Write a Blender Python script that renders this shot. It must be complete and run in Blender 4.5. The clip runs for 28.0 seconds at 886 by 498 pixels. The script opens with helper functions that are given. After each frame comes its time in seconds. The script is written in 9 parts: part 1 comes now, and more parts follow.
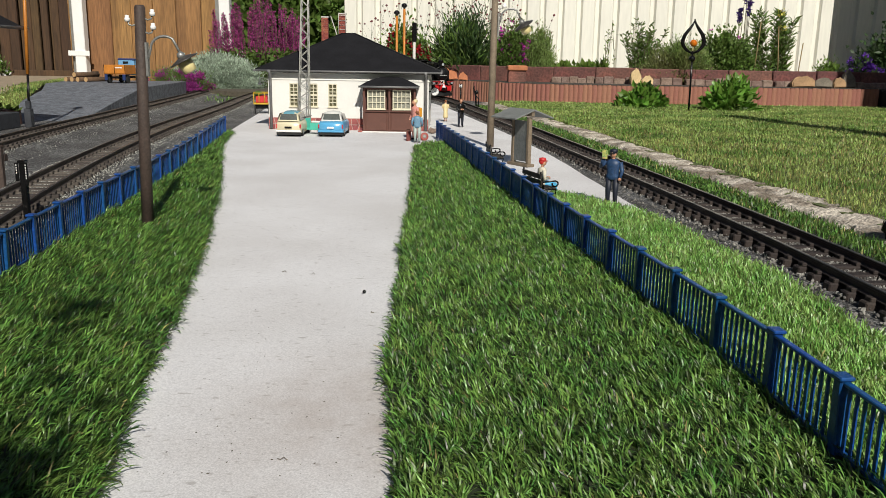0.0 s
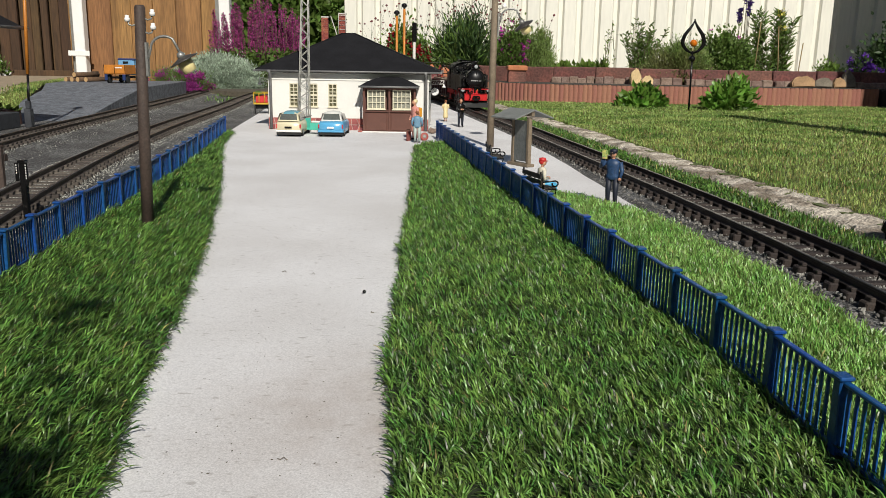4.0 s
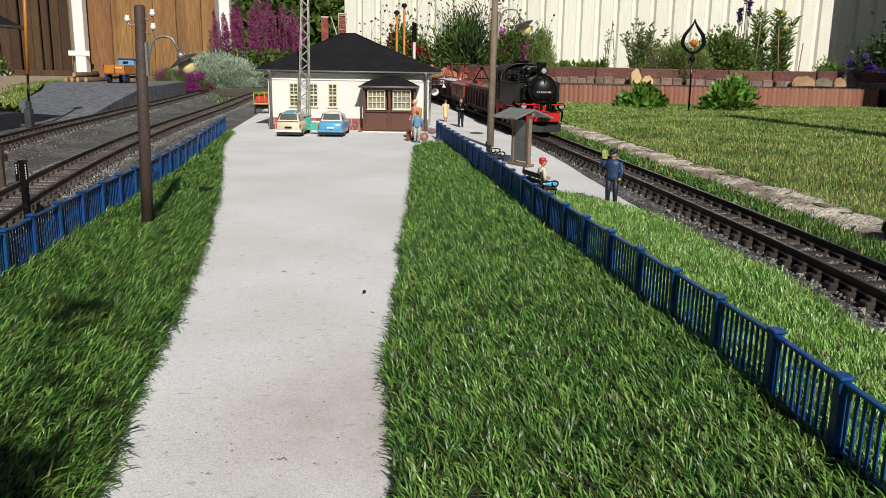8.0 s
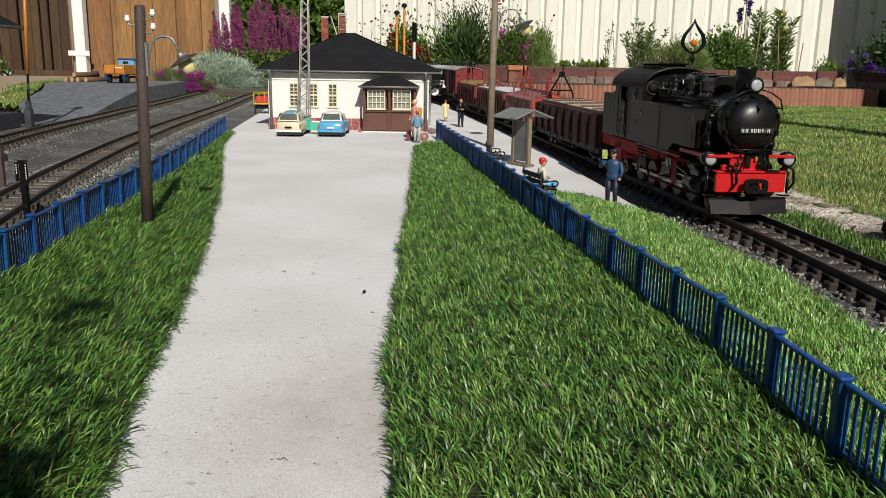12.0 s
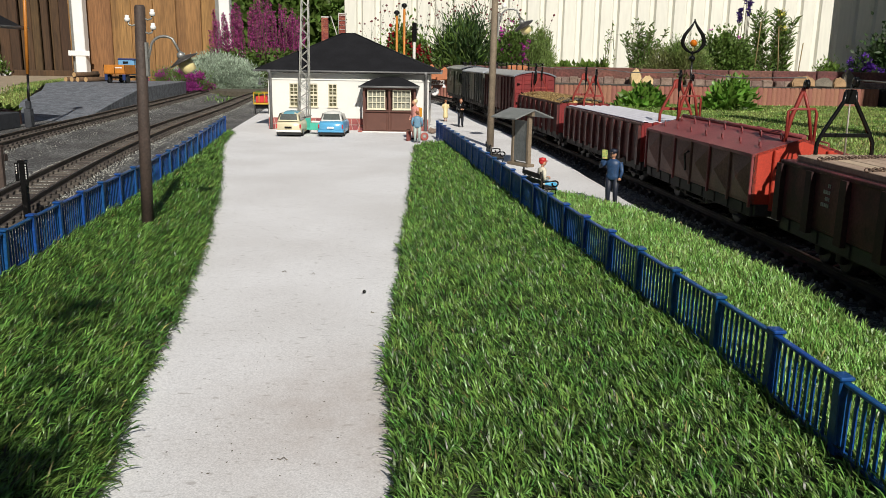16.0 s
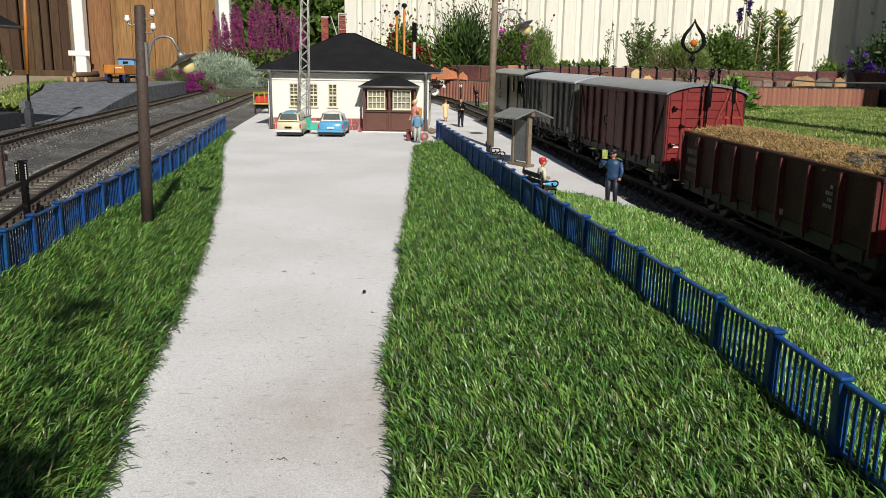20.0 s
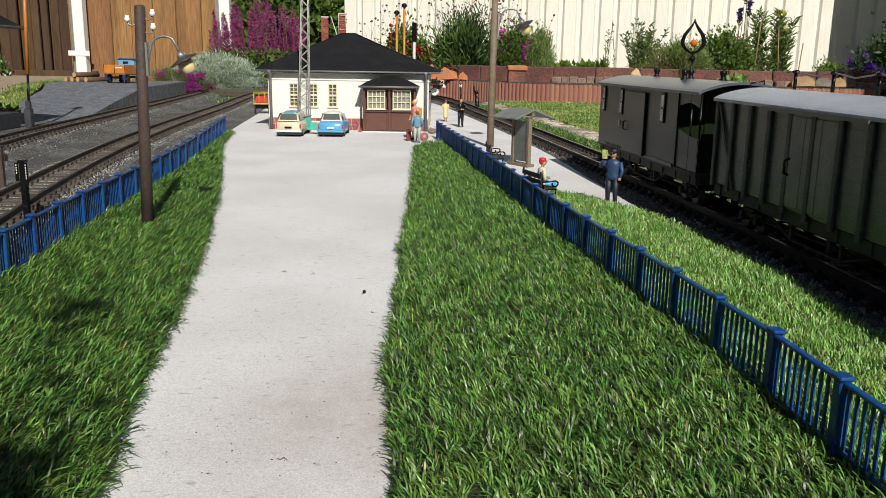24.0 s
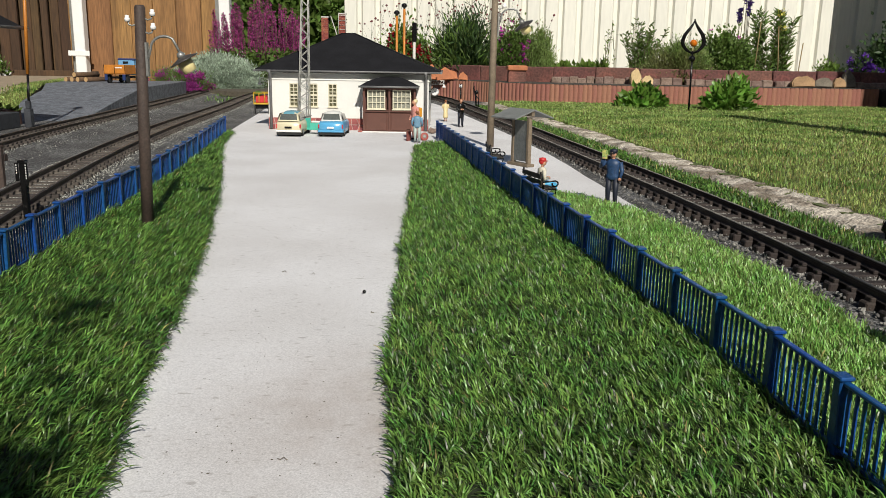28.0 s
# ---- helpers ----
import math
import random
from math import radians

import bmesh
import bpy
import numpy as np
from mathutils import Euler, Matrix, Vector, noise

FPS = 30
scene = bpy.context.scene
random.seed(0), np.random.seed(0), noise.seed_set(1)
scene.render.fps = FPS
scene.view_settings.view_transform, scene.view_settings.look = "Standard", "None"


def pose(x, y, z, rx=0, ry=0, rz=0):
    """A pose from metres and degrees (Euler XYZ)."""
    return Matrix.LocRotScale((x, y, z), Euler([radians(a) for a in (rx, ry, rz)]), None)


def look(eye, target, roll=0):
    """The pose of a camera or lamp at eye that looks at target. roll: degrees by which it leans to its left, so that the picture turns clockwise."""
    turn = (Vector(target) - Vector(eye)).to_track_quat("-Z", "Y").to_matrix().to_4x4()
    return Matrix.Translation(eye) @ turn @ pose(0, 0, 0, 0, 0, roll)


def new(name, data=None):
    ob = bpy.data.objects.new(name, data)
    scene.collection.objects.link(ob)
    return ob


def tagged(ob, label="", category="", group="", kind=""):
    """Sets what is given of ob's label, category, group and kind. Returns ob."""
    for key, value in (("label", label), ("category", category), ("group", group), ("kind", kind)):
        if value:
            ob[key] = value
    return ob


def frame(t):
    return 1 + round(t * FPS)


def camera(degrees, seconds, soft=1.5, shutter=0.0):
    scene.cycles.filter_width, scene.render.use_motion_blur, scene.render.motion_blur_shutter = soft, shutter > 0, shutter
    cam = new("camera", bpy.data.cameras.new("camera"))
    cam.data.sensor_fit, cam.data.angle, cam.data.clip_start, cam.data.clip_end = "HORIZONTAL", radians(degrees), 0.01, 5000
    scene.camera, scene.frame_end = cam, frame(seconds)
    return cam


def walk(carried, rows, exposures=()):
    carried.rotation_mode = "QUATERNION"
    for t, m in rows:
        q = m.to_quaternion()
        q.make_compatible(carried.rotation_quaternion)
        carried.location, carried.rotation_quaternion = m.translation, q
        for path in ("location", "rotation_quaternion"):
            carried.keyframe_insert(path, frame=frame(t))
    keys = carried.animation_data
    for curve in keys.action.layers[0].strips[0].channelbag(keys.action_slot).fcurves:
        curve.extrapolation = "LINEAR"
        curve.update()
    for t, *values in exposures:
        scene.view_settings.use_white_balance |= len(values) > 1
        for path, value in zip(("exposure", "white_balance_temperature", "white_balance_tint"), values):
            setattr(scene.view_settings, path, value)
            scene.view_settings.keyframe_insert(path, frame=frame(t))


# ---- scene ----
# ---- camera: stands still, low over the path ----
cam = camera(56.1, 28.0, soft=0.74)
EYE = (0.0, 0.0, 0.16)
TILT = radians(12.82)
VIEW = look(EYE, (0.0, math.cos(TILT), EYE[2] - math.sin(TILT)), roll=0.92)
walk(cam, [(0.0, VIEW), (28.0, VIEW)], exposures=[(0.0, -0.08), (12.0, -0.08), (14.5, -0.01), (21.0, -0.02), (24.0, 0.01), (26.5, 0.01), (28.0, -0.07)])

# ---- light: low morning sun from behind the camera, a little to its right ----
SUN_UP, SUN_SIDE = radians(35), radians(13)
world = bpy.data.worlds.new("sky")
scene.world = world
world.use_nodes = True
wn = world.node_tree.nodes
sky = wn.new("ShaderNodeTexSky")
sky.sky_type, sky.sun_disc = "NISHITA", False
sky.sun_elevation, sky.sun_rotation = SUN_UP, math.pi - SUN_SIDE
wn["Background"].inputs["Strength"].default_value = 0.05
world.node_tree.links.new(sky.outputs["Color"], wn["Background"].inputs["Color"])
sun_data = bpy.data.lights.new("sun", "SUN")
sun_data.energy, sun_data.angle, sun_data.color = 5.0, radians(0.55), (0.985, 0.94, 0.86)
sun = new("sun", sun_data)
SUN_DIR = Vector((math.sin(SUN_SIDE) * math.cos(SUN_UP), -math.cos(SUN_SIDE) * math.cos(SUN_UP), math.sin(SUN_UP)))
sun.matrix_world = look(SUN_DIR * 8, (0, 0, 0))


# ---- materials ----
def mat(name, color, rough=0.7, vary=0.25, scale=40.0, fine=400.0, bump=0.15, metal=0.0, island=0.0, obj=0.0, second=None,
        spread=(0.4, 0.62), spec=0.5, trans=0.0, stretch=None, cells=0.0, shift=0.012):
    """A surface with broad stains, fine grain and relief. second: a colour that shows in patches."""
    m = bpy.data.materials.new(name)
    m.use_nodes = True
    nt = m.node_tree
    N, L = nt.nodes, nt.links
    b = N["Principled BSDF"]
    b.inputs["Roughness"].default_value, b.inputs["Metallic"].default_value = rough, metal
    b.inputs["Specular IOR Level"].default_value = spec
    geo = N.new("ShaderNodeTexCoord")
    big = N.new("ShaderNodeTexNoise")
    big.inputs["Scale"].default_value, big.inputs["Detail"].default_value = scale, 5
    small = N.new("ShaderNodeTexNoise")
    small.inputs["Scale"].default_value, small.inputs["Detail"].default_value = fine, 3
    src = geo.outputs["Object"]
    if stretch:
        mp = N.new("ShaderNodeMapping")
        mp.inputs["Scale"].default_value = stretch
        L.new(src, mp.inputs["Vector"])
        src = mp.outputs["Vector"]
    for t in (big, small):
        L.new(src, t.inputs["Vector"])
    relief = small.outputs["Fac"]
    ramp = N.new("ShaderNodeMapRange")
    ramp.inputs["From Min"].default_value, ramp.inputs["From Max"].default_value = spread
    L.new(big.outputs["Fac"], ramp.inputs["Value"])
    mix = N.new("ShaderNodeMix")
    mix.data_type = "RGBA"
    c2 = second or tuple(c * (1 - vary) for c in color)
    mix.inputs[6].default_value, mix.inputs[7].default_value = (*c2, 1), (*color, 1)
    L.new(ramp.outputs["Result"], mix.inputs[0])
    hsv = N.new("ShaderNodeHueSaturation")
    L.new(mix.outputs[2], hsv.inputs["Color"])
    val = N.new("ShaderNodeMapRange")
    val.inputs["To Min"].default_value, val.inputs["To Max"].default_value = 1 - vary, 1 + vary
    val.inputs["From Min"].default_value, val.inputs["From Max"].default_value = 0.3, 0.7
    L.new(small.outputs["Fac"], val.inputs["Value"])
    out = val.outputs["Result"]
    if cells:
        vo = N.new("ShaderNodeTexVoronoi")
        vo.inputs["Scale"].default_value = cells
        L.new(src, vo.inputs["Vector"])
        gr = N.new("ShaderNodeSeparateColor")
        L.new(vo.outputs["Color"], gr.inputs["Color"])
        pw = N.new("ShaderNodeMath")
        pw.operation = "POWER"
        pw.inputs[1].default_value = 3.0
        L.new(gr.outputs[0], pw.inputs[0])
        cr = N.new("ShaderNodeMapRange")
        cr.inputs["To Min"].default_value, cr.inputs["To Max"].default_value = 0.45, 3.2
        L.new(pw.outputs[0], cr.inputs["Value"])
        cm = N.new("ShaderNodeMath")
        cm.operation = "MULTIPLY"
        L.new(out, cm.inputs[0])
        L.new(cr.outputs["Result"], cm.inputs[1])
        out = cm.outputs[0]
        inv = N.new("ShaderNodeMath")
        inv.operation = "SUBTRACT"
        inv.inputs[0].default_value = 1.0
        L.new(vo.outputs["Distance"], inv.inputs[1])
        relief = inv.outputs[0]
    if island or obj:
        rnd = N.new("ShaderNodeNewGeometry" if island else "ShaderNodeObjectInfo")
        r2 = N.new("ShaderNodeMapRange")
        k = island or obj
        r2.inputs["To Min"].default_value, r2.inputs["To Max"].default_value = 1 - k, 1 + k
        L.new(rnd.outputs["Random Per Island" if island else "Random"], r2.inputs["Value"])
        mul = N.new("ShaderNodeMath")
        mul.operation = "MULTIPLY"
        L.new(out, mul.inputs[0])
        L.new(r2.outputs["Result"], mul.inputs[1])
        out = mul.outputs[0]
        hue = N.new("ShaderNodeMapRange")
        hue.inputs["To Min"].default_value, hue.inputs["To Max"].default_value = 0.5 - shift, 0.5 + shift
        L.new(rnd.outputs["Random Per Island" if island else "Random"], hue.inputs["Value"])
        L.new(hue.outputs["Result"], hsv.inputs["Hue"])
    L.new(out, hsv.inputs["Value"])
    L.new(hsv.outputs["Color"], b.inputs["Base Color"])
    if bump:
        bp = N.new("ShaderNodeBump")
        bp.inputs["Strength"].default_value, bp.inputs["Distance"].default_value = bump, 0.6 / (cells or fine)
        L.new(relief, bp.inputs["Height"])
        L.new(bp.outputs["Normal"], b.inputs["Normal"])
    if trans:
        tr = N.new("ShaderNodeBsdfTranslucent")
        L.new(hsv.outputs["Color"], tr.inputs["Color"])
        ms = N.new("ShaderNodeMixShader")
        ms.inputs[0].default_value = trans
        L.new(b.outputs[0], ms.inputs[1])
        L.new(tr.outputs[0], ms.inputs[2])
        L.new(ms.outputs[0], N["Material Output"].inputs["Surface"])
    return m


M_CONCRETE = mat("concrete", (0.725, 0.717, 0.715), 0.9, 0.2, 6, 1300, 0.14, second=(0.635, 0.62, 0.61), spread=(0.34, 0.6))


def weather_concrete(m):
    """Small pits all over and a brown dirt stain beside the turf."""
    N, L = m.node_tree.nodes, m.node_tree.links
    b = N["Principled BSDF"]
    base = b.inputs["Base Color"].links[0].from_socket
    co = N.new("ShaderNodeTexCoord")
    pit = N.new("ShaderNodeTexNoise")
    pit.inputs["Scale"].default_value, pit.inputs["Detail"].default_value = 260, 2
    squash = N.new("ShaderNodeMapping")
    squash.inputs["Scale"].default_value = (0.55, 1.0, 1.0)
    L.new(co.outputs["Object"], squash.inputs["Vector"])
    L.new(squash.outputs["Vector"], pit.inputs["Vector"])
    cut = N.new("ShaderNodeMapRange")
    cut.inputs["From Min"].default_value, cut.inputs["From Max"].default_value, cut.inputs["To Max"].default_value = 0.63, 0.74, 0.6
    L.new(pit.outputs["Fac"], cut.inputs["Value"])
    dark = N.new("ShaderNodeMix")
    dark.data_type = "RGBA"
    dark.inputs[7].default_value = (0.33, 0.31, 0.29, 1)
    L.new(cut.outputs["Result"], dark.inputs[0])
    L.new(base, dark.inputs[6])
    far = N.new("ShaderNodeVectorMath")
    far.operation = "DISTANCE"
    far.inputs[1].default_value = (-0.020, 0.385, -0.012)
    L.new(co.outputs["Object"], far.inputs[0])
    cloud = N.new("ShaderNodeTexNoise")
    cloud.inputs["Scale"].default_value, cloud.inputs["Detail"].default_value = 45, 6
    L.new(co.outputs["Object"], cloud.inputs["Vector"])
    near = N.new("ShaderNodeMapRange")
    near.inputs["From Min"].default_value, near.inputs["From Max"].default_value = 0.13, 0.0
    L.new(far.outputs["Value"], near.inputs["Value"])
    mul = N.new("ShaderNodeMath")
    mul.operation = "MULTIPLY"
    L.new(near.outputs["Result"], mul.inputs[0])
    L.new(cloud.outputs["Fac"], mul.inputs[1])
    stain = N.new("ShaderNodeMix")
    stain.data_type = "RGBA"
    stain.inputs[7].default_value = (0.34, 0.265, 0.215, 1)
    L.new(mul.outputs[0], stain.inputs[0])
    L.new(dark.outputs[2], stain.inputs[6])
    L.new(stain.outputs[2], b.inputs["Base Color"])


weather_concrete(M_CONCRETE)
M_SOIL = mat("soil", (0.10, 0.085, 0.06), 0.95, 0.3, 60, 500, 0.6)
M_GRAVEL = mat("dark_gravel", (0.112, 0.111, 0.107), 0.95, 0.3, 9, 300, 0.5, second=(0.06, 0.058, 0.056), cells=520)
M_BALLAST = mat("ballast", (0.215, 0.205, 0.185), 0.9, 0.3, 90, 700, 0.5, island=0.7, shift=0.02)
M_BLADE = mat("turf_blade", (0.150, 0.252, 0.050), 0.38, 0.3, 70, 500, 0.0, island=0.9, second=(0.062, 0.14, 0.026), trans=0.21, spec=0.42, shift=0.02)
# same turf as above; its sunlit look is put into a paler colour
M_BLADE_SUNLIT = mat("turf_blade_sunlit", (0.30, 0.455, 0.125), 0.34, 0.25, 30, 300, 0.0, island=0.7, second=(0.16, 0.31, 0.06), trans=0.32, spec=0.45, shift=0.025)
M_BLADE_DRY = mat("straw_blade", (0.42, 0.36, 0.14), 0.5, 0.2, 30, 300, 0.0, island=0.4, trans=0.3)
M_LAWN = mat("lawn_blade", (0.325, 0.40, 0.115), 0.5, 0.3, 7, 60, 0.0, island=0.6, second=(0.15, 0.255, 0.05), spread=(0.40, 0.58), trans=0.32, shift=0.02)
M_LAWNSOIL = mat("lawn_ground", (0.115, 0.13, 0.04), 0.95, 0.35, 6, 260, 0.6, second=(0.07, 0.095, 0.024))
M_SLEEPER = mat("sleeper", (0.036, 0.025, 0.02), 0.75, 0.3, 60, 700, 0.3, obj=0.3)
M_SLEEPEROLD = mat("sleeper_weathered", (0.085, 0.07, 0.058), 0.85, 0.35, 60, 700, 0.3, obj=0.35)
M_RAILOLD = mat("rail_weathered", (0.08, 0.062, 0.05), 0.65, 0.3, 80, 700, 0.2, metal=0.2)
M_RAIL = mat("rail_side", (0.045, 0.035, 0.03), 0.6, 0.25, 80, 700, 0.2, metal=0.3)
M_RAILTOP = mat("rail_top", (0.11, 0.10, 0.09), 0.32, 0.2, 80, 700, 0.1, metal=0.7)
M_BLUE = mat("fence_blue", (0.007, 0.072, 0.26), 0.42, 0.25, 60, 500, 0.1, obj=0.15)
M_WALLWHITE = mat("white_wall", (0.74, 0.73, 0.68), 0.8, 0.04, 30, 500, 0.1)
M_ROOF = mat("roof_felt", (0.014, 0.014, 0.016), 0.92, 0.25, 30, 900, 0.5, spec=0.2)
M_GUTTER = mat("zinc", (0.21, 0.21, 0.205), 0.6, 0.15, 60, 500, 0.1, metal=0.5)
M_BROWN = mat("brown_paint", (0.115, 0.045, 0.03), 0.55, 0.15, 40, 500, 0.1)
M_CREAM = mat("cream_paint", (0.66, 0.62, 0.46), 0.6, 0.05, 60, 500, 0.05)
M_PLINTH = mat("plinth_stone", (0.36, 0.10, 0.09), 0.75, 0.25, 60, 600, 0.3, obj=0.35)
M_MORTAR = mat("mortar", (0.50, 0.38, 0.34), 0.9, 0.1, 60, 600, 0.3)
M_BRICK = mat("brick", (0.30, 0.075, 0.05), 0.8, 0.2, 60, 600, 0.3, obj=0.25)
M_PALISADE = mat("palisade", (0.32, 0.142, 0.096), 0.9, 0.2, 14, 420, 0.2, obj=0.10, second=(0.26, 0.115, 0.08), spread=(0.36, 0.62))
M_SLAB = mat("kerb_slab", (0.185, 0.068, 0.055), 0.9, 0.3, 12, 120, 0.5, obj=0.18, second=(0.115, 0.05, 0.042))
M_BLOCK = mat("grey_block", (0.29, 0.215, 0.175), 0.9, 0.3, 14, 160, 0.5, obj=0.22, second=(0.19, 0.13, 0.10))
M_WHITEFENCE = mat("white_sheet", (0.72, 0.705, 0.615), 0.5, 0.05, 3, 60, 0.02, stretch=(1, 1, 0.15))
M_WOOD = mat("fence_wood", (0.26, 0.132, 0.046), 0.75, 0.3, 11, 150, 0.4, obj=0.22, second=(0.135, 0.062, 0.021), spread=(0.3, 0.62), stretch=(1, 1, 0.08))
M_WOODDARK = mat("fence_wood_dark", (0.078, 0.041, 0.017), 0.8, 0.35, 14, 160, 0.3, obj=0.4, stretch=(1, 1, 0.08))
M_POST = mat("white_post", (0.78, 0.78, 0.75), 0.6, 0.05, 20, 200, 0.05)
M_POLE = mat("pole_wood", (0.072, 0.050, 0.040), 0.7, 0.25, 50, 400, 0.3)
M_POLE2 = mat("pole_grey_wood", (0.20, 0.155, 0.105), 0.75, 0.2, 50, 400, 0.3)
M_STEEL = mat("steel_grey", (0.33, 0.33, 0.31), 0.45, 0.15, 60, 500, 0.1, metal=0.6)
M_PORCELAIN = mat("porcelain", (0.8, 0.79, 0.76), 0.2, 0.03, 60, 500, 0.0)
M_LAMPGLASS = mat("lamp_cream", (0.72, 0.62, 0.30), 0.3, 0.05, 60, 500, 0.0)
M_BLACK = mat("black_paint", (0.006, 0.006, 0.006), 0.27, 0.25, 60, 500, 0.04, spec=0.3)
M_BLACKGLOSS = mat("black_gloss", (0.006, 0.006, 0.0065), 0.36, 0.2, 60, 500, 0.03, spec=0.4)
M_LOCOGREY = mat("loco_tank", (0.010, 0.0095, 0.008), 0.42, 0.25, 40, 500, 0.04, spec=0.26)
M_RED = mat("signal_red", (0.50, 0.008, 0.010), 0.4, 0.12, 60, 500, 0.05)
M_DARKRED = mat("frame_red", (0.29, 0.004, 0.008), 0.5, 0.2, 60, 500, 0.05, spec=0.08)
M_LENS = mat("lamp_lens", (0.33, 0.35, 0.36), 0.12, 0.05, 60, 500, 0.0)
M_WHITE = mat("white_mark", (0.75, 0.75, 0.73), 0.5, 0.05, 60, 500, 0.0)
M_WAGDARK = mat("wagon_dark_brown", (0.118, 0.032, 0.036), 0.6, 0.3, 25, 500, 0.12, second=(0.045, 0.016, 0.017), spec=0.22)
M_WAGON = mat("wagon_brown", (0.105, 0.030, 0.027), 0.42, 0.25, 25, 500, 0.1, second=(0.06, 0.020, 0.018), spec=0.38)
M_WAGRED = mat("wagon_red", (0.20, 0.015, 0.015), 0.5, 0.18, 40, 500, 0.1)
M_WAGGREY = mat("wagon_grey_green", (0.098, 0.104, 0.084), 0.36, 0.25, 40, 500, 0.1, spec=0.5)
M_GREEN = mat("coach_green", (0.008, 0.015, 0.006), 0.30, 0.22, 40, 500, 0.04, spec=0.36)
M_GREYROOF = mat("grey_roof", (0.40, 0.425, 0.475), 0.38, 0.12, 30, 500, 0.1)
M_YARDSTONE = mat("yard_stones", (0.285, 0.28, 0.25), 0.9, 0.35, 90, 700, 0.5, island=0.85, shift=0.03)
M_UNDER = mat("underframe", (0.034, 0.029, 0.026), 0.7, 0.3, 60, 600, 0.2)
M_PLANKLOAD = mat("load_plank", (0.48, 0.355, 0.255), 0.8, 0.15, 30, 300, 0.2, obj=0.2)
M_STRAW = mat("straw", (0.47, 0.32, 0.135), 0.85, 0.25, 50, 500, 0.3, island=0.4)
M_DARKLUMPS = mat("mouldy_straw", (0.10, 0.095, 0.085), 0.9, 0.35, 50, 400, 0.4, island=0.5)
M_SILVER = mat("pale_sheet", (0.70, 0.69, 0.74), 0.65, 0.06, 40, 500, 0.05)
M_WINDOW = mat("dark_glass", (0.02, 0.022, 0.022), 0.08, 0.2, 60, 500, 0.0)
M_TYRE = mat("tyre", (0.015, 0.015, 0.015), 0.8, 0.2, 60, 500, 0.1)
M_LIME = mat("limestone", (0.50, 0.45, 0.375), 0.95, 0.55, 24, 360, 1.0, obj=0.16, second=(0.20, 0.165, 0.125), spread=(0.40, 0.60))
M_SLATE = mat("ramp_slate", (0.185, 0.20, 0.225), 0.7, 0.35, 40, 160, 1.0, second=(0.105, 0.117, 0.135))


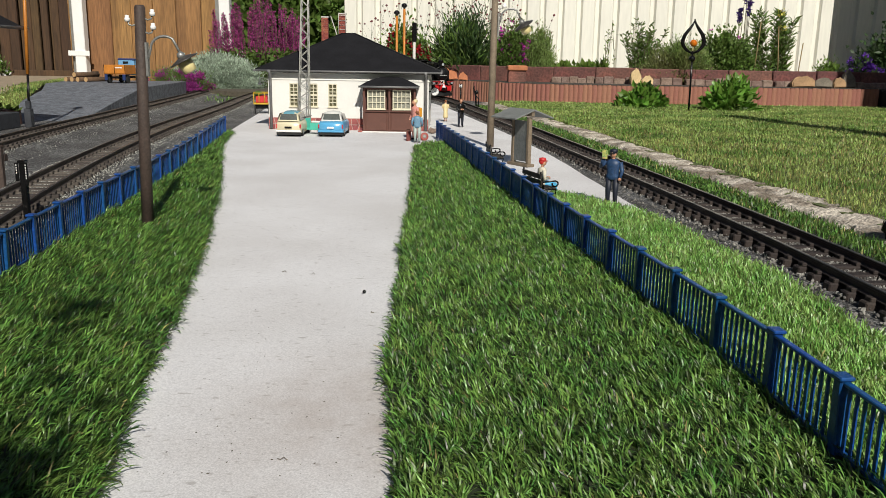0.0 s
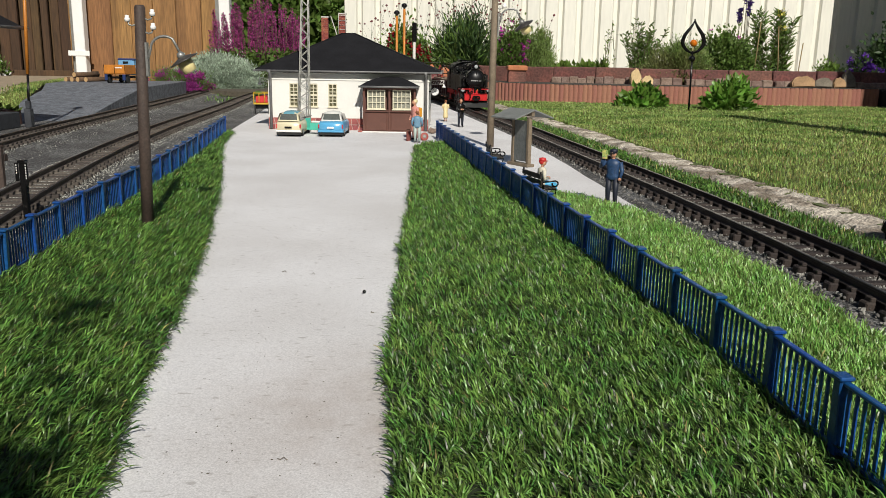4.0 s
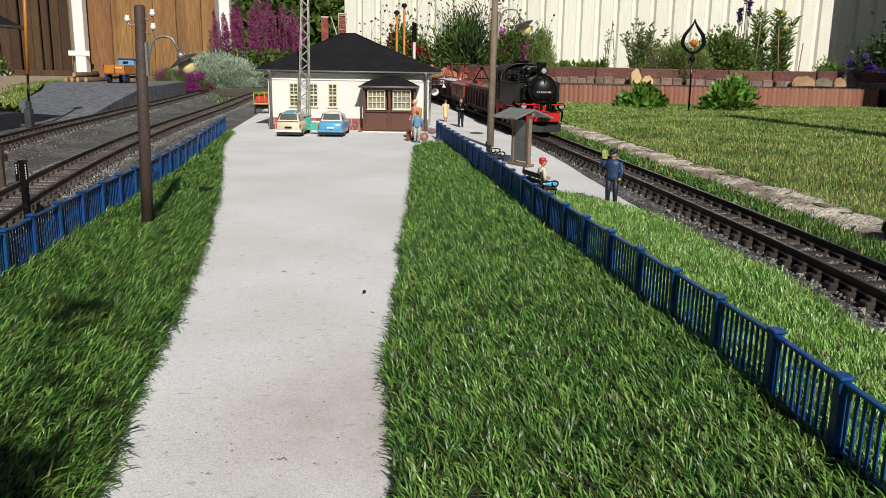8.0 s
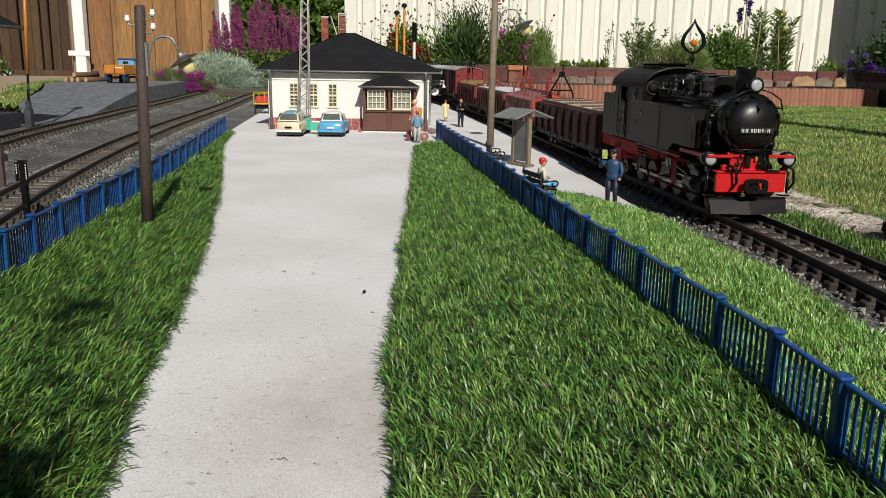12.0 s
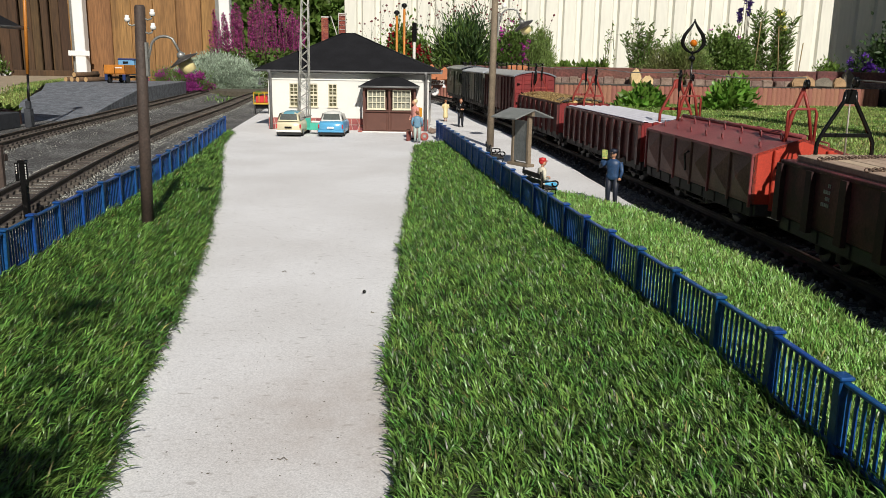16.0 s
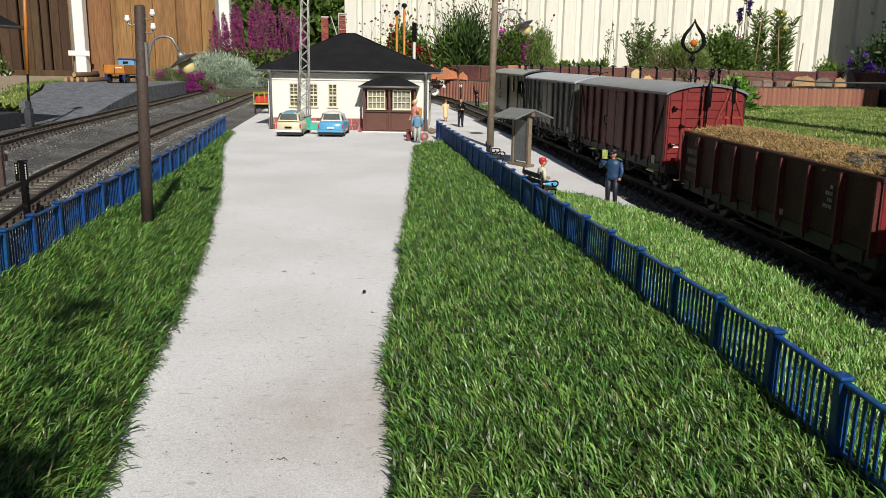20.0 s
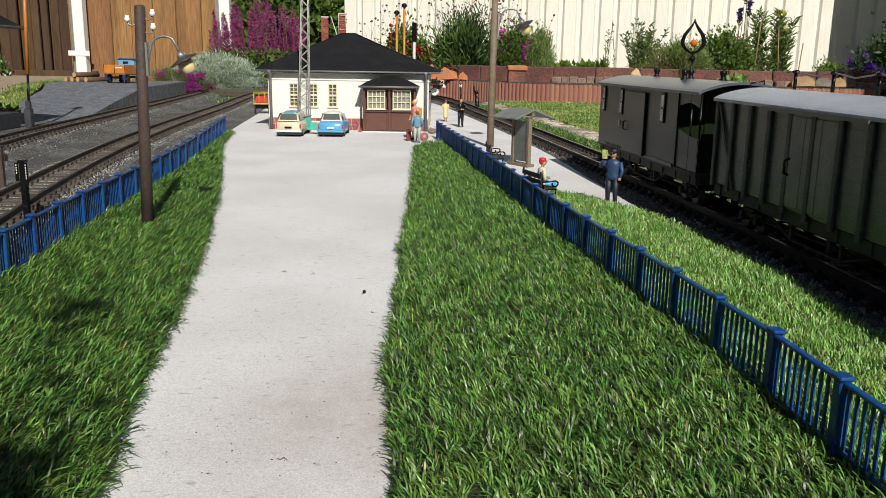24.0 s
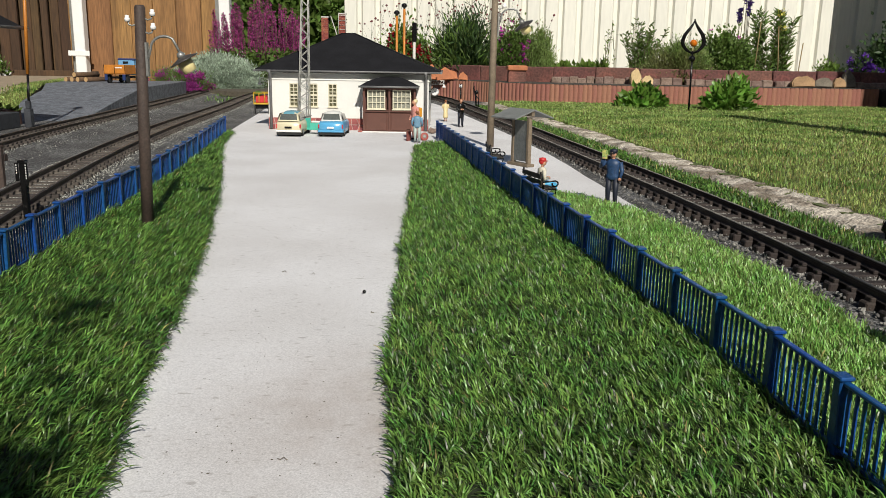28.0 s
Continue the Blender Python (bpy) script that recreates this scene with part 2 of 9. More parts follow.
# ---- mesh building ----
class Mesh:
    """Collects corners and faces of one piece."""

    def __init__(self):
        self.v, self.f, self.s, self.k = [], [], [], []
        self.slot = 0

    def add(self, verts, faces, smooth=False):
        n = len(self.v)
        self.v += [tuple(p) for p in verts]
        for f in faces:
            self.f.append(tuple(n + i for i in f))
            self.s.append(smooth)
            self.k.append(self.slot)
        return self

    def box(self, x0, x1, y0, y1, z0, z1, c=0.0, m=None):
        """A block with edges cut by c."""
        x0, x1, y0, y1, z0, z1 = min(x0, x1), max(x0, x1), min(y0, y1), max(y0, y1), min(z0, z1), max(z0, z1)
        lo, hi = (x0, y0, z0), (x1, y1, z1)
        if c <= 0:
            v = [Vector((lo[0] if i & 1 == 0 else hi[0], lo[1] if i & 2 == 0 else hi[1], lo[2] if i & 4 == 0 else hi[2])) for i in range(8)]
            f = [(0, 2, 3, 1), (4, 5, 7, 6), (0, 1, 5, 4), (2, 6, 7, 3), (0, 4, 6, 2), (1, 3, 7, 5)]
        else:
            c = min(c, (x1 - x0) * 0.45, (y1 - y0) * 0.45, (z1 - z0) * 0.45)
            v, idx = [], {}
            for i in range(8):
                s = [(i >> a) & 1 for a in range(3)]
                for a in range(3):
                    p = [(hi[b] if s[b] else lo[b]) + (0 if b == a else (-c if s[b] else c)) for b in range(3)]
                    idx[i, a] = len(v)
                    v.append(Vector(p))
            f = []
            for a in range(3):
                b, d = (a + 1) % 3, (a + 2) % 3
                for side in (0, 1):
                    q = [(side << a) | (u << b) | (w << d) for u, w in ((0, 0), (1, 0), (1, 1), (0, 1))]
                    q = [idx[i, a] for i in q]
                    f.append(tuple(q if side else q[::-1]))
                for u in (0, 1):
                    for w in (0, 1):
                        i0 = (u << b) | (w << d)
                        i1 = i0 | (1 << a)
                        q = [idx[i0, b], idx[i1, b], idx[i1, d], idx[i0, d]]
                        f.append(tuple(q if u != w else q[::-1]))
            for i in range(8):
                t = (idx[i, 0], idx[i, 1], idx[i, 2])
                f.append(t if bin(i).count("1") % 2 else t[::-1])
        if m is not None:
            v = [m @ p for p in v]
        return self.add(v, f)

    def tube(self, pts, r, n=10, caps=True, r_end=None):
        """A round rod along points; r may be one radius for each point."""
        pts = [Vector(p) for p in pts]
        rs = list(r) if isinstance(r, (list, tuple)) else [r + ((r if r_end is None else r_end) - r) * i / max(1, len(pts) - 1) for i in range(len(pts))]
        rings, side = [], None
        for i, p in enumerate(pts):
            d = (pts[min(i + 1, len(pts) - 1)] - pts[max(i - 1, 0)])
            d = d.normalized() if d.length > 1e-9 else Vector((0, 0, 1))
            if side is None:
                side = d.orthogonal().normalized()
            side = (side - d * side.dot(d)).normalized()
            up = d.cross(side)
            rings += [p + (side * math.cos(2 * math.pi * k / n) + up * math.sin(2 * math.pi * k / n)) * rs[i] for k in range(n)]
        f = []
        for i in range(len(pts) - 1):
            for k in range(n):
                a, b = i * n + k, i * n + (k + 1) % n
                f.append((a, b, b + n, a + n))
        self.add(rings, f, True)
        if caps:
            last = (len(pts) - 1) * n
            base = len(self.v) - len(rings)
            for ring in (tuple(range(n))[::-1], tuple(range(last, last + n))):
                self.f.append(tuple(base + i for i in ring))
                self.s.append(False)
                self.k.append(self.slot)
        return self

    def lathe(self, prof, n=20, m=None):
        """Turns (radius, height) points round z."""
        v, f = [], []
        for r, z in prof:
            v += [Vector((r * math.cos(2 * math.pi * k / n), r * math.sin(2 * math.pi * k / n), z)) for k in range(n)]
        for i in range(len(prof) - 1):
            for k in range(n):
                a, b = i * n + k, i * n + (k + 1) % n
                f.append((a, b, b + n, a + n))
        if m is not None:
            v = [m @ p for p in v]
        self.add(v, f, True)
        base = len(self.v) - len(v)
        for ring in (tuple(range(n))[::-1], tuple(range(len(v) - n, len(v)))):
            self.f.append(tuple(base + i for i in ring))
            self.s.append(False)
            self.k.append(self.slot)
        return self

    def sweep(self, prof, pts, sides=None):
        """Carries an (across, up) outline along points in plan; across is to the right of the way."""
        pts = [Vector(p) for p in pts]
        v, f, n = [], [], len(prof)
        for i, p in enumerate(pts):
            d = pts[min(i + 1, len(pts) - 1)] - pts[max(i - 1, 0)]
            d.z = 0
            d.normalize()
            r = Vector((d.y, -d.x, 0))
            v += [p + r * a + Vector((0, 0, b)) for a, b in prof]
        for i in range(len(pts) - 1):
            for k in range(n):
                a, b = i * n + k, i * n + (k + 1) % n
                f.append((a, a + n, b + n, b))
        f += [tuple(range(n)), tuple(range(len(v) - n, len(v)))[::-1]]
        return self.add(v, f)

    def prism(self, outline, a0, a1, axis="y", m=None):
        """An outline drawn out from a0 to a1. axis y: outline in x, z; x: in y, z; z: in x, y."""
        put = {"y": lambda p, a: (p[0], a, p[1]), "x": lambda p, a: (a, p[0], p[1]), "z": lambda p, a: (p[0], p[1], a)}[axis]
        n = len(outline)
        v = [Vector(put(p, a)) for a in (a0, a1) for p in outline]
        f = [tuple(range(n)), tuple(range(2 * n - 1, n - 1, -1))]
        f += [(i, n + i, n + (i + 1) % n, (i + 1) % n) for i in range(n)]
        if m is not None:
            v = [m @ p for p in v]
        return self.add(v, f)

    def rock(self, c, r, seed=0, sub=2, m=None):
        """An uneven lump: radii r about c."""
        key = (seed % 9, sub)
        if key not in ROCKS:
            bm = bmesh.new()
            bmesh.ops.create_icosphere(bm, subdivisions=sub, radius=1)
            off = Vector((seed * 3.7, seed * 1.3, 0))
            for w in bm.verts:
                w.co *= 1 + 0.35 * noise.noise(w.co * 1.3 + off) + 0.12 * noise.noise(w.co * 4 + off) + (0.10 * noise.noise(w.co * 9 + off) + 0.06 * noise.noise(w.co * 19 + off) if sub > 3 else 0)
            bm.verts.index_update()
            ROCKS[key] = ([w.co.copy() for w in bm.verts], [tuple(w.index for w in q.verts) for q in bm.faces])
            bm.free()
        v, f = ROCKS[key]
        q = m or Matrix.Identity(3)
        return self.add([Vector(c) + q @ Vector((p.x * r[0], p.y * r[1], p.z * r[2])) for p in v], f, sub > 1)

    def data(self, name, mats):
        me = bpy.data.meshes.new(name)
        me.from_pydata(self.v, [], self.f)
        for x in (mats if isinstance(mats, (list, tuple)) else [mats]):
            me.materials.append(x)
        me.polygons.foreach_set("use_smooth", self.s)
        me.polygons.foreach_set("material_index", self.k)
        me.update()
        bm = bmesh.new()
        bm.from_mesh(me)
        bmesh.ops.recalc_face_normals(bm, faces=bm.faces)
        bm.to_mesh(me)
        bm.free()
        return me


ROCKS = {}


def part(name, mesh, mats, parent=None, label="", m=None):
    ob = new(name, mesh if isinstance(mesh, bpy.types.Mesh) else mesh.data(name, mats))
    if parent is not None:
        ob.parent = parent
    if m is not None:
        ob.matrix_basis = m
    if label:
        ob["label"] = label
    return ob


def thing(name, label, category, group="", kind="", m=None):
    ob = tagged(new(name), label, category, group, kind)
    if m is not None:
        ob.matrix_basis = m
    return ob


def fast_mesh(name, v, quads, tris, mats, slots=None):
    """A large mesh out of number arrays."""
    me = bpy.data.meshes.new(name)
    v = np.asarray(v, dtype=np.float32).reshape(-1, 3)
    quads, tris = np.asarray(quads, dtype=np.int32).reshape(-1, 4), np.asarray(tris, dtype=np.int32).reshape(-1, 3)
    me.vertices.add(len(v))
    me.vertices.foreach_set("co", v.ravel())
    loops = np.concatenate([quads.ravel(), tris.ravel()])
    me.loops.add(len(loops))
    me.loops.foreach_set("vertex_index", loops)
    nq, nt = len(quads), len(tris)
    me.polygons.add(nq + nt)
    me.polygons.foreach_set("loop_start", np.concatenate([np.arange(nq) * 4, nq * 4 + np.arange(nt) * 3]).astype(np.int32))
    me.polygons.foreach_set("loop_total", np.concatenate([np.full(nq, 4), np.full(nt, 3)]).astype(np.int32))
    for x in (mats if isinstance(mats, (list, tuple)) else [mats]):
        me.materials.append(x)
    if slots is not None:
        me.polygons.foreach_set("material_index", np.asarray(slots, dtype=np.int32))
    me.update(calc_edges=True)
    me.validate()
    return me


def blades(rng, base, length, width, lean, mats, name, up=None, share=0.0, toward=None, spread=1.0, laid=False):
    """Grass or narrow leaves: each one a bent, pointed strip from its base point."""
    n = len(base)
    a = rng.uniform(0, 2 * np.pi, n) if toward is None else rng.normal(toward, spread, n)
    L = np.asarray(length) * rng.uniform(0.6, 1.25, n)
    W = np.asarray(width) * rng.uniform(0.7, 1.3, n)
    tilt = lean * rng.uniform(0.1, 1.0, n)
    d = np.stack([np.cos(a), np.sin(a), np.zeros(n)], 1)
    s = np.stack([-np.sin(a), np.cos(a), np.zeros(n)], 1)
    z = np.array([0, 0, 1.0]) if up is None else up
    low, high, cut = tilt * 0.5, tilt * 1.4, 0.55
    if laid:
        low, high, cut = lean * rng.uniform(0.45, 1.0, n), lean * rng.uniform(0.8, 1.35, n), 0.7
    mid = base + (d * np.sin(low)[:, None] + z * np.cos(low)[:, None]) * (L * cut)[:, None]
    tip = mid + (d * np.sin(high)[:, None] + z * np.cos(high)[:, None]) * (L * (1.05 - cut))[:, None]
    turn = rng.uniform(-0.6, 0.6, n)[:, None] if laid else 0.0
    w = ((s + z * turn) * (W * 0.5)[:, None])
    v = np.stack([base - w, base + w, mid + w * 0.9, mid - w * 0.9, tip], 1)
    i = np.arange(n)[:, None] * 5
    slots = None
    if share:
        pick = (rng.random(n) < share).astype(np.int32)
        slots = np.concatenate([pick, pick])
    return fast_mesh(name, v.reshape(-1, 3), i + np.array([[0, 1, 2, 3]]), i + np.array([[3, 2, 4]]), mats, slots)


def fibres(rng, base, length, width, lean, mats, name, toward, spread, share):
    """Turf fibres: bent, twisted, blunt strips rising from their base points."""
    n = len(base)
    a = rng.normal(toward, spread, n)
    L = np.asarray(length) * rng.uniform(0.65, 1.2, n)
    W = np.asarray(width) * rng.uniform(0.7, 1.25, n)
    low = lean * rng.uniform(0.15, 0.95, n)
    mid_t = low + lean * rng.uniform(0.1, 0.55, n)
    high = mid_t + lean * rng.uniform(0.0, 0.7, n)
    d = np.stack([np.cos(a), np.sin(a), np.zeros(n)], 1)
    z = np.array([0, 0, 1.0])
    face = a + np.pi / 2 + rng.uniform(-1.1, 1.1, n)
    pts = [base]
    for ang, cut in ((low, 0.45), (mid_t, 0.33), (high, 0.22)):
        pts.append(pts[-1] + (d * np.sin(ang)[:, None] + z * np.cos(ang)[:, None]) * (L * cut)[:, None])
    rows = []
    for i, (p, k) in enumerate(zip(pts, (0.8, 1.0, 0.95, 0.55))):
        f = face + 0.25 * i * rng.choice((-1, 1), n)
        w = np.stack([np.cos(f), np.sin(f), 0.3 * np.sin(f * 3)], 1) * (W * 0.5 * k)[:, None]
        rows += [p - w, p + w]
    v = np.stack(rows, 1)
    i = np.arange(n)[:, None] * 8
    q = np.concatenate([i + np.array([[0, 1, 3, 2]]), i + np.array([[2, 3, 5, 4]]), i + np.array([[4, 5, 7, 6]])])
    pick = (rng.random(n) < share).astype(np.int32)
    return fast_mesh(name, v.reshape(-1, 3), q, np.zeros((0, 3)), mats, np.concatenate([pick, pick, pick]))


def leaves(rng, base, direction, length, width, mats, name, slots=None):
    """Pointed leaves with a fold along the middle."""
    n = len(base)
    d = direction / np.linalg.norm(direction, axis=1)[:, None]
    r = rng.normal(size=(n, 3))
    s = np.cross(d, r)
    s /= np.linalg.norm(s, axis=1)[:, None] + 1e-9
    u = np.cross(s, d)
    L = (np.asarray(length) * rng.uniform(0.6, 1.3, n))[:, None]
    W = (np.asarray(width) * rng.uniform(0.7, 1.3, n))[:, None]
    v = np.stack([base, base + d * L * 0.45 + s * W * 0.5 + u * W * 0.18, base + d * L - u * L * 0.08, base + d * L * 0.45 - s * W * 0.5 + u * W * 0.18], 1)
    i = np.arange(n)[:, None] * 4
    t = np.concatenate([i + np.array([[0, 1, 2]]), i + np.array([[0, 2, 3]])])
    return fast_mesh(name, v.reshape(-1, 3), np.zeros((0, 4)), t, mats, None if slots is None else np.concatenate([slots, slots]))


def interp(pts, y):
    """x on a plan line given as (x, y) points in rising y."""
    return float(np.interp(y, [p[1] for p in pts], [p[0] for p in pts]))


# ---- plan lines, x and y in metres ----
PATH_L = [(-0.115, 0.2), (-0.137, 0.30), (-0.158, 0.403), (-0.173, 0.502), (-0.197, 0.625), (-0.224, 0.766), (-0.305, 1.117), (-0.43, 1.603), (-0.475, 1.85), (-0.49, 1.95)]
PATH_R = [(-0.012, 0.2), (-0.017, 0.303), (-0.027, 0.408), (-0.031, 0.458), (-0.032, 0.521), (-0.037, 0.732), (-0.045, 1.145), (-0.058, 1.6), (-0.045, 1.74)]
FENCE_R = [(0.190, 0.20), (0.1782, 0.3425), (0.1722, 0.4105), (0.1638, 0.4737), (0.1548, 0.5391), (0.1456, 0.6023), (0.127, 0.7272), (0.1098, 0.8544), (0.060, 1.26), (-0.019, 1.89)]
FENCE_L = [(-0.295, 0.25), (-0.342, 0.64), (-0.349, 0.693), (-0.362, 0.822), (-0.401, 1.219), (-0.504, 1.93)]
PLAT_R = [(0.288, 0.2), (0.285, 0.45), (0.272, 0.68), (0.2462, 0.894), (0.2385, 0.984), (0.2315, 1.062), (0.2255, 1.183), (0.2185, 1.2735), (0.2125, 1.3945), (0.2005, 1.56), (0.187, 1.70), (0.157, 1.978), (0.118, 2.284), (0.065, 2.675), (0.0, 3.147), (-0.05, 3.4)]
TRACK_MAIN = [(0.37, -4.0), (0.368, 0.0), (0.36, 0.3), (0.347, 0.6), (0.338, 0.75), (0.316, 1.0), (0.291, 1.25), (0.264, 1.5), (0.236, 1.75), (0.204, 2.05), (0.16, 2.4), (0.118, 2.74), (0.077, 3.07), (0.035, 3.4), (-0.016, 3.72),
              (-0.085, 3.95), (-0.20, 4.14), (-0.36, 4.32), (-0.7, 4.66), (-1.4, 5.36), (-3.2, 7.16)]
TRACK_YARD = [(-0.32, 0.2), (-0.44, 0.7), (-0.508, 1.0), (-0.583, 1.4), (-0.660, 1.95), (-0.757, 2.9), (-0.84, 3.6), (-0.90, 4.3), (-0.94, 4.9)]
TRACK_SIDING = [(-0.55, 0.4), (-0.72, 1.0), (-0.858, 1.65), (-0.945, 2.35), (-1.035, 3.1), (-1.11, 3.7), (-1.18, 4.2), (-1.24, 4.6)]
RAIL_TOP = 0.0


def smooth_line(pts, step=0.01):
    """Evenly spaced points along a rounded plan line."""
    p = [np.array(q, float) for q in pts]
    p = [2 * p[0] - p[1]] + p + [2 * p[-1] - p[-2]]
    out = []
    for i in range(1, len(p) - 2):
        a, b, c, d = p[i - 1:i + 3]
        ta = np.sqrt(np.linalg.norm(b - a)) + 1e-9
        tb = ta + np.sqrt(np.linalg.norm(c - b)) + 1e-9
        tc = tb + np.sqrt(np.linalg.norm(d - c)) + 1e-9
        for t in np.linspace(ta, tb, max(4, int(np.linalg.norm(c - b) / 0.004)), endpoint=False):
            a1, a2, a3 = (ta - t) / ta * a + t / ta * b, (tb - t) / (tb - ta) * b + (t - ta) / (tb - ta) * c, (tc - t) / (tc - tb) * c + (t - tb) / (tc - tb) * d
            b1, b2 = (tb - t) / tb * a1 + t / tb * a2, (tc - t) / (tc - ta) * a2 + (t - ta) / (tc - ta) * a3
            out.append((tb - t) / (tb - ta) * b1 + (t - ta) / (tb - ta) * b2)
    out = np.array(out + [p[-2]])
    run = np.concatenate([[0], np.cumsum(np.linalg.norm(np.diff(out, axis=0), axis=1))])
    at = np.arange(0, run[-1], step)
    return np.stack([np.interp(at, run, out[:, 0]), np.interp(at, run, out[:, 1])], 1), at


MAIN, MAIN_RUN = smooth_line(TRACK_MAIN)
MAIN_ZERO = float(np.interp(0.0, MAIN[:, 1], MAIN_RUN))


def on_main(run):
    """The place on the main track's middle, run metres from abreast of the camera."""
    s = run + MAIN_ZERO
    return Vector((float(np.interp(s, MAIN_RUN, MAIN[:, 0])), float(np.interp(s, MAIN_RUN, MAIN[:, 1])), 0.0))


def sheet(name, outline, z_top, z_bottom, material, label, category):
    return tagged(part(name, Mesh().prism(outline, z_bottom, z_top, "z"), material), label, category, kind="structure")


# ---- ground ----
def build_ground():
    sheet("ground", [(-120, -120), (120, -120), (120, 120), (-120, 120)], -0.026, -0.2, M_GRAVEL, "dark grey fine gravel ground of the railway yard", "ground")
    left = [p for p in FENCE_L] + [(-0.58, 2.6), (-0.63, 3.0), (-0.64, 3.4)]
    sheet("pavement", left + [p for p in PLAT_R[::-1]], -0.012, -0.024, M_CONCRETE, "pale grey smooth concrete path and platform with faint stains", "pavement")
    lawn_edge = [(float(p[0] + 0.165), float(p[1])) for p in MAIN[::20] if -2.0 < p[1] < 3.6]
    sheet("lawn_ground", lawn_edge + [(0.35, 3.7), (0.9, 3.66), (3.2, 3.7), (3.2, -2.0)], -0.013, -0.024, M_LAWNSOIL, "mown lawn ground under short green grass", "lawn")
    bed = [(-0.32, 4.30), (0.1, 4.02), (0.4, 3.70), (0.9, 3.64), (1.35, 3.65), (1.83, 3.70), (3.2, 3.74), (3.2, 4.9), (-0.32, 4.9)]
    sheet("flower_bed", bed, 0.055, -0.024, M_SOIL, "dark soil of the raised flower bed", "flower bed")
    sheet("bed_soil", [(-0.9, 3.9), (-1.15, 4.05), (-1.3, 4.9), (-0.75, 4.9), (-0.5, 4.5)], 0.0, -0.024, M_SOIL, "dark soil under the garden shrubs", "flower bed")
    sheet("sand_ground", [(-4.5, 3.2), (-1.545, 3.2), (-1.65, 3.44), (-1.77, 3.99), (-1.95, 4.9), (-4.5, 4.9)], 0.034, -0.024, M_SAND, "pale trodden sandy ground", "ground")


def build_bank():
    m = Mesh().add([(-1.34, 2.62, -0.0255), (-4.5, 2.5, -0.0255), (-4.5, 3.2, 0.034), (-1.545, 3.2, 0.034), (-1.43, 2.82, -0.006), (-1.34, 2.62, -0.06), (-4.5, 2.5, -0.06), (-4.5, 3.2, -0.06), (-1.545, 3.2, -0.06)],
                   [(0, 4, 3, 2, 1), (5, 6, 7, 8), (0, 1, 6, 5), (1, 2, 7, 6), (2, 3, 8, 7), (3, 4, 0, 5, 8)])
    tagged(part("sand_bank", m, M_SAND), "low sandy bank beside the loading ramp", "bank", kind="structure")


M_SAND = mat("sand", (0.34, 0.27, 0.185), 0.95, 0.15, 20, 300, 0.4)


# ---- tracks ----
RAIL_PROF = [(-0.0042, -0.0082), (0.0042, -0.0082), (0.0042, -0.0072), (0.0008, -0.0062), (0.0008, -0.0028), (0.0018, -0.002), (0.0018, -0.0004), (0.0012, 0.0), (-0.0012, 0.0), (-0.0018, -0.0004), (-0.0018, -0.002), (-0.0008, -0.0028), (-0.0008, -0.0062), (-0.0042, -0.0072)]


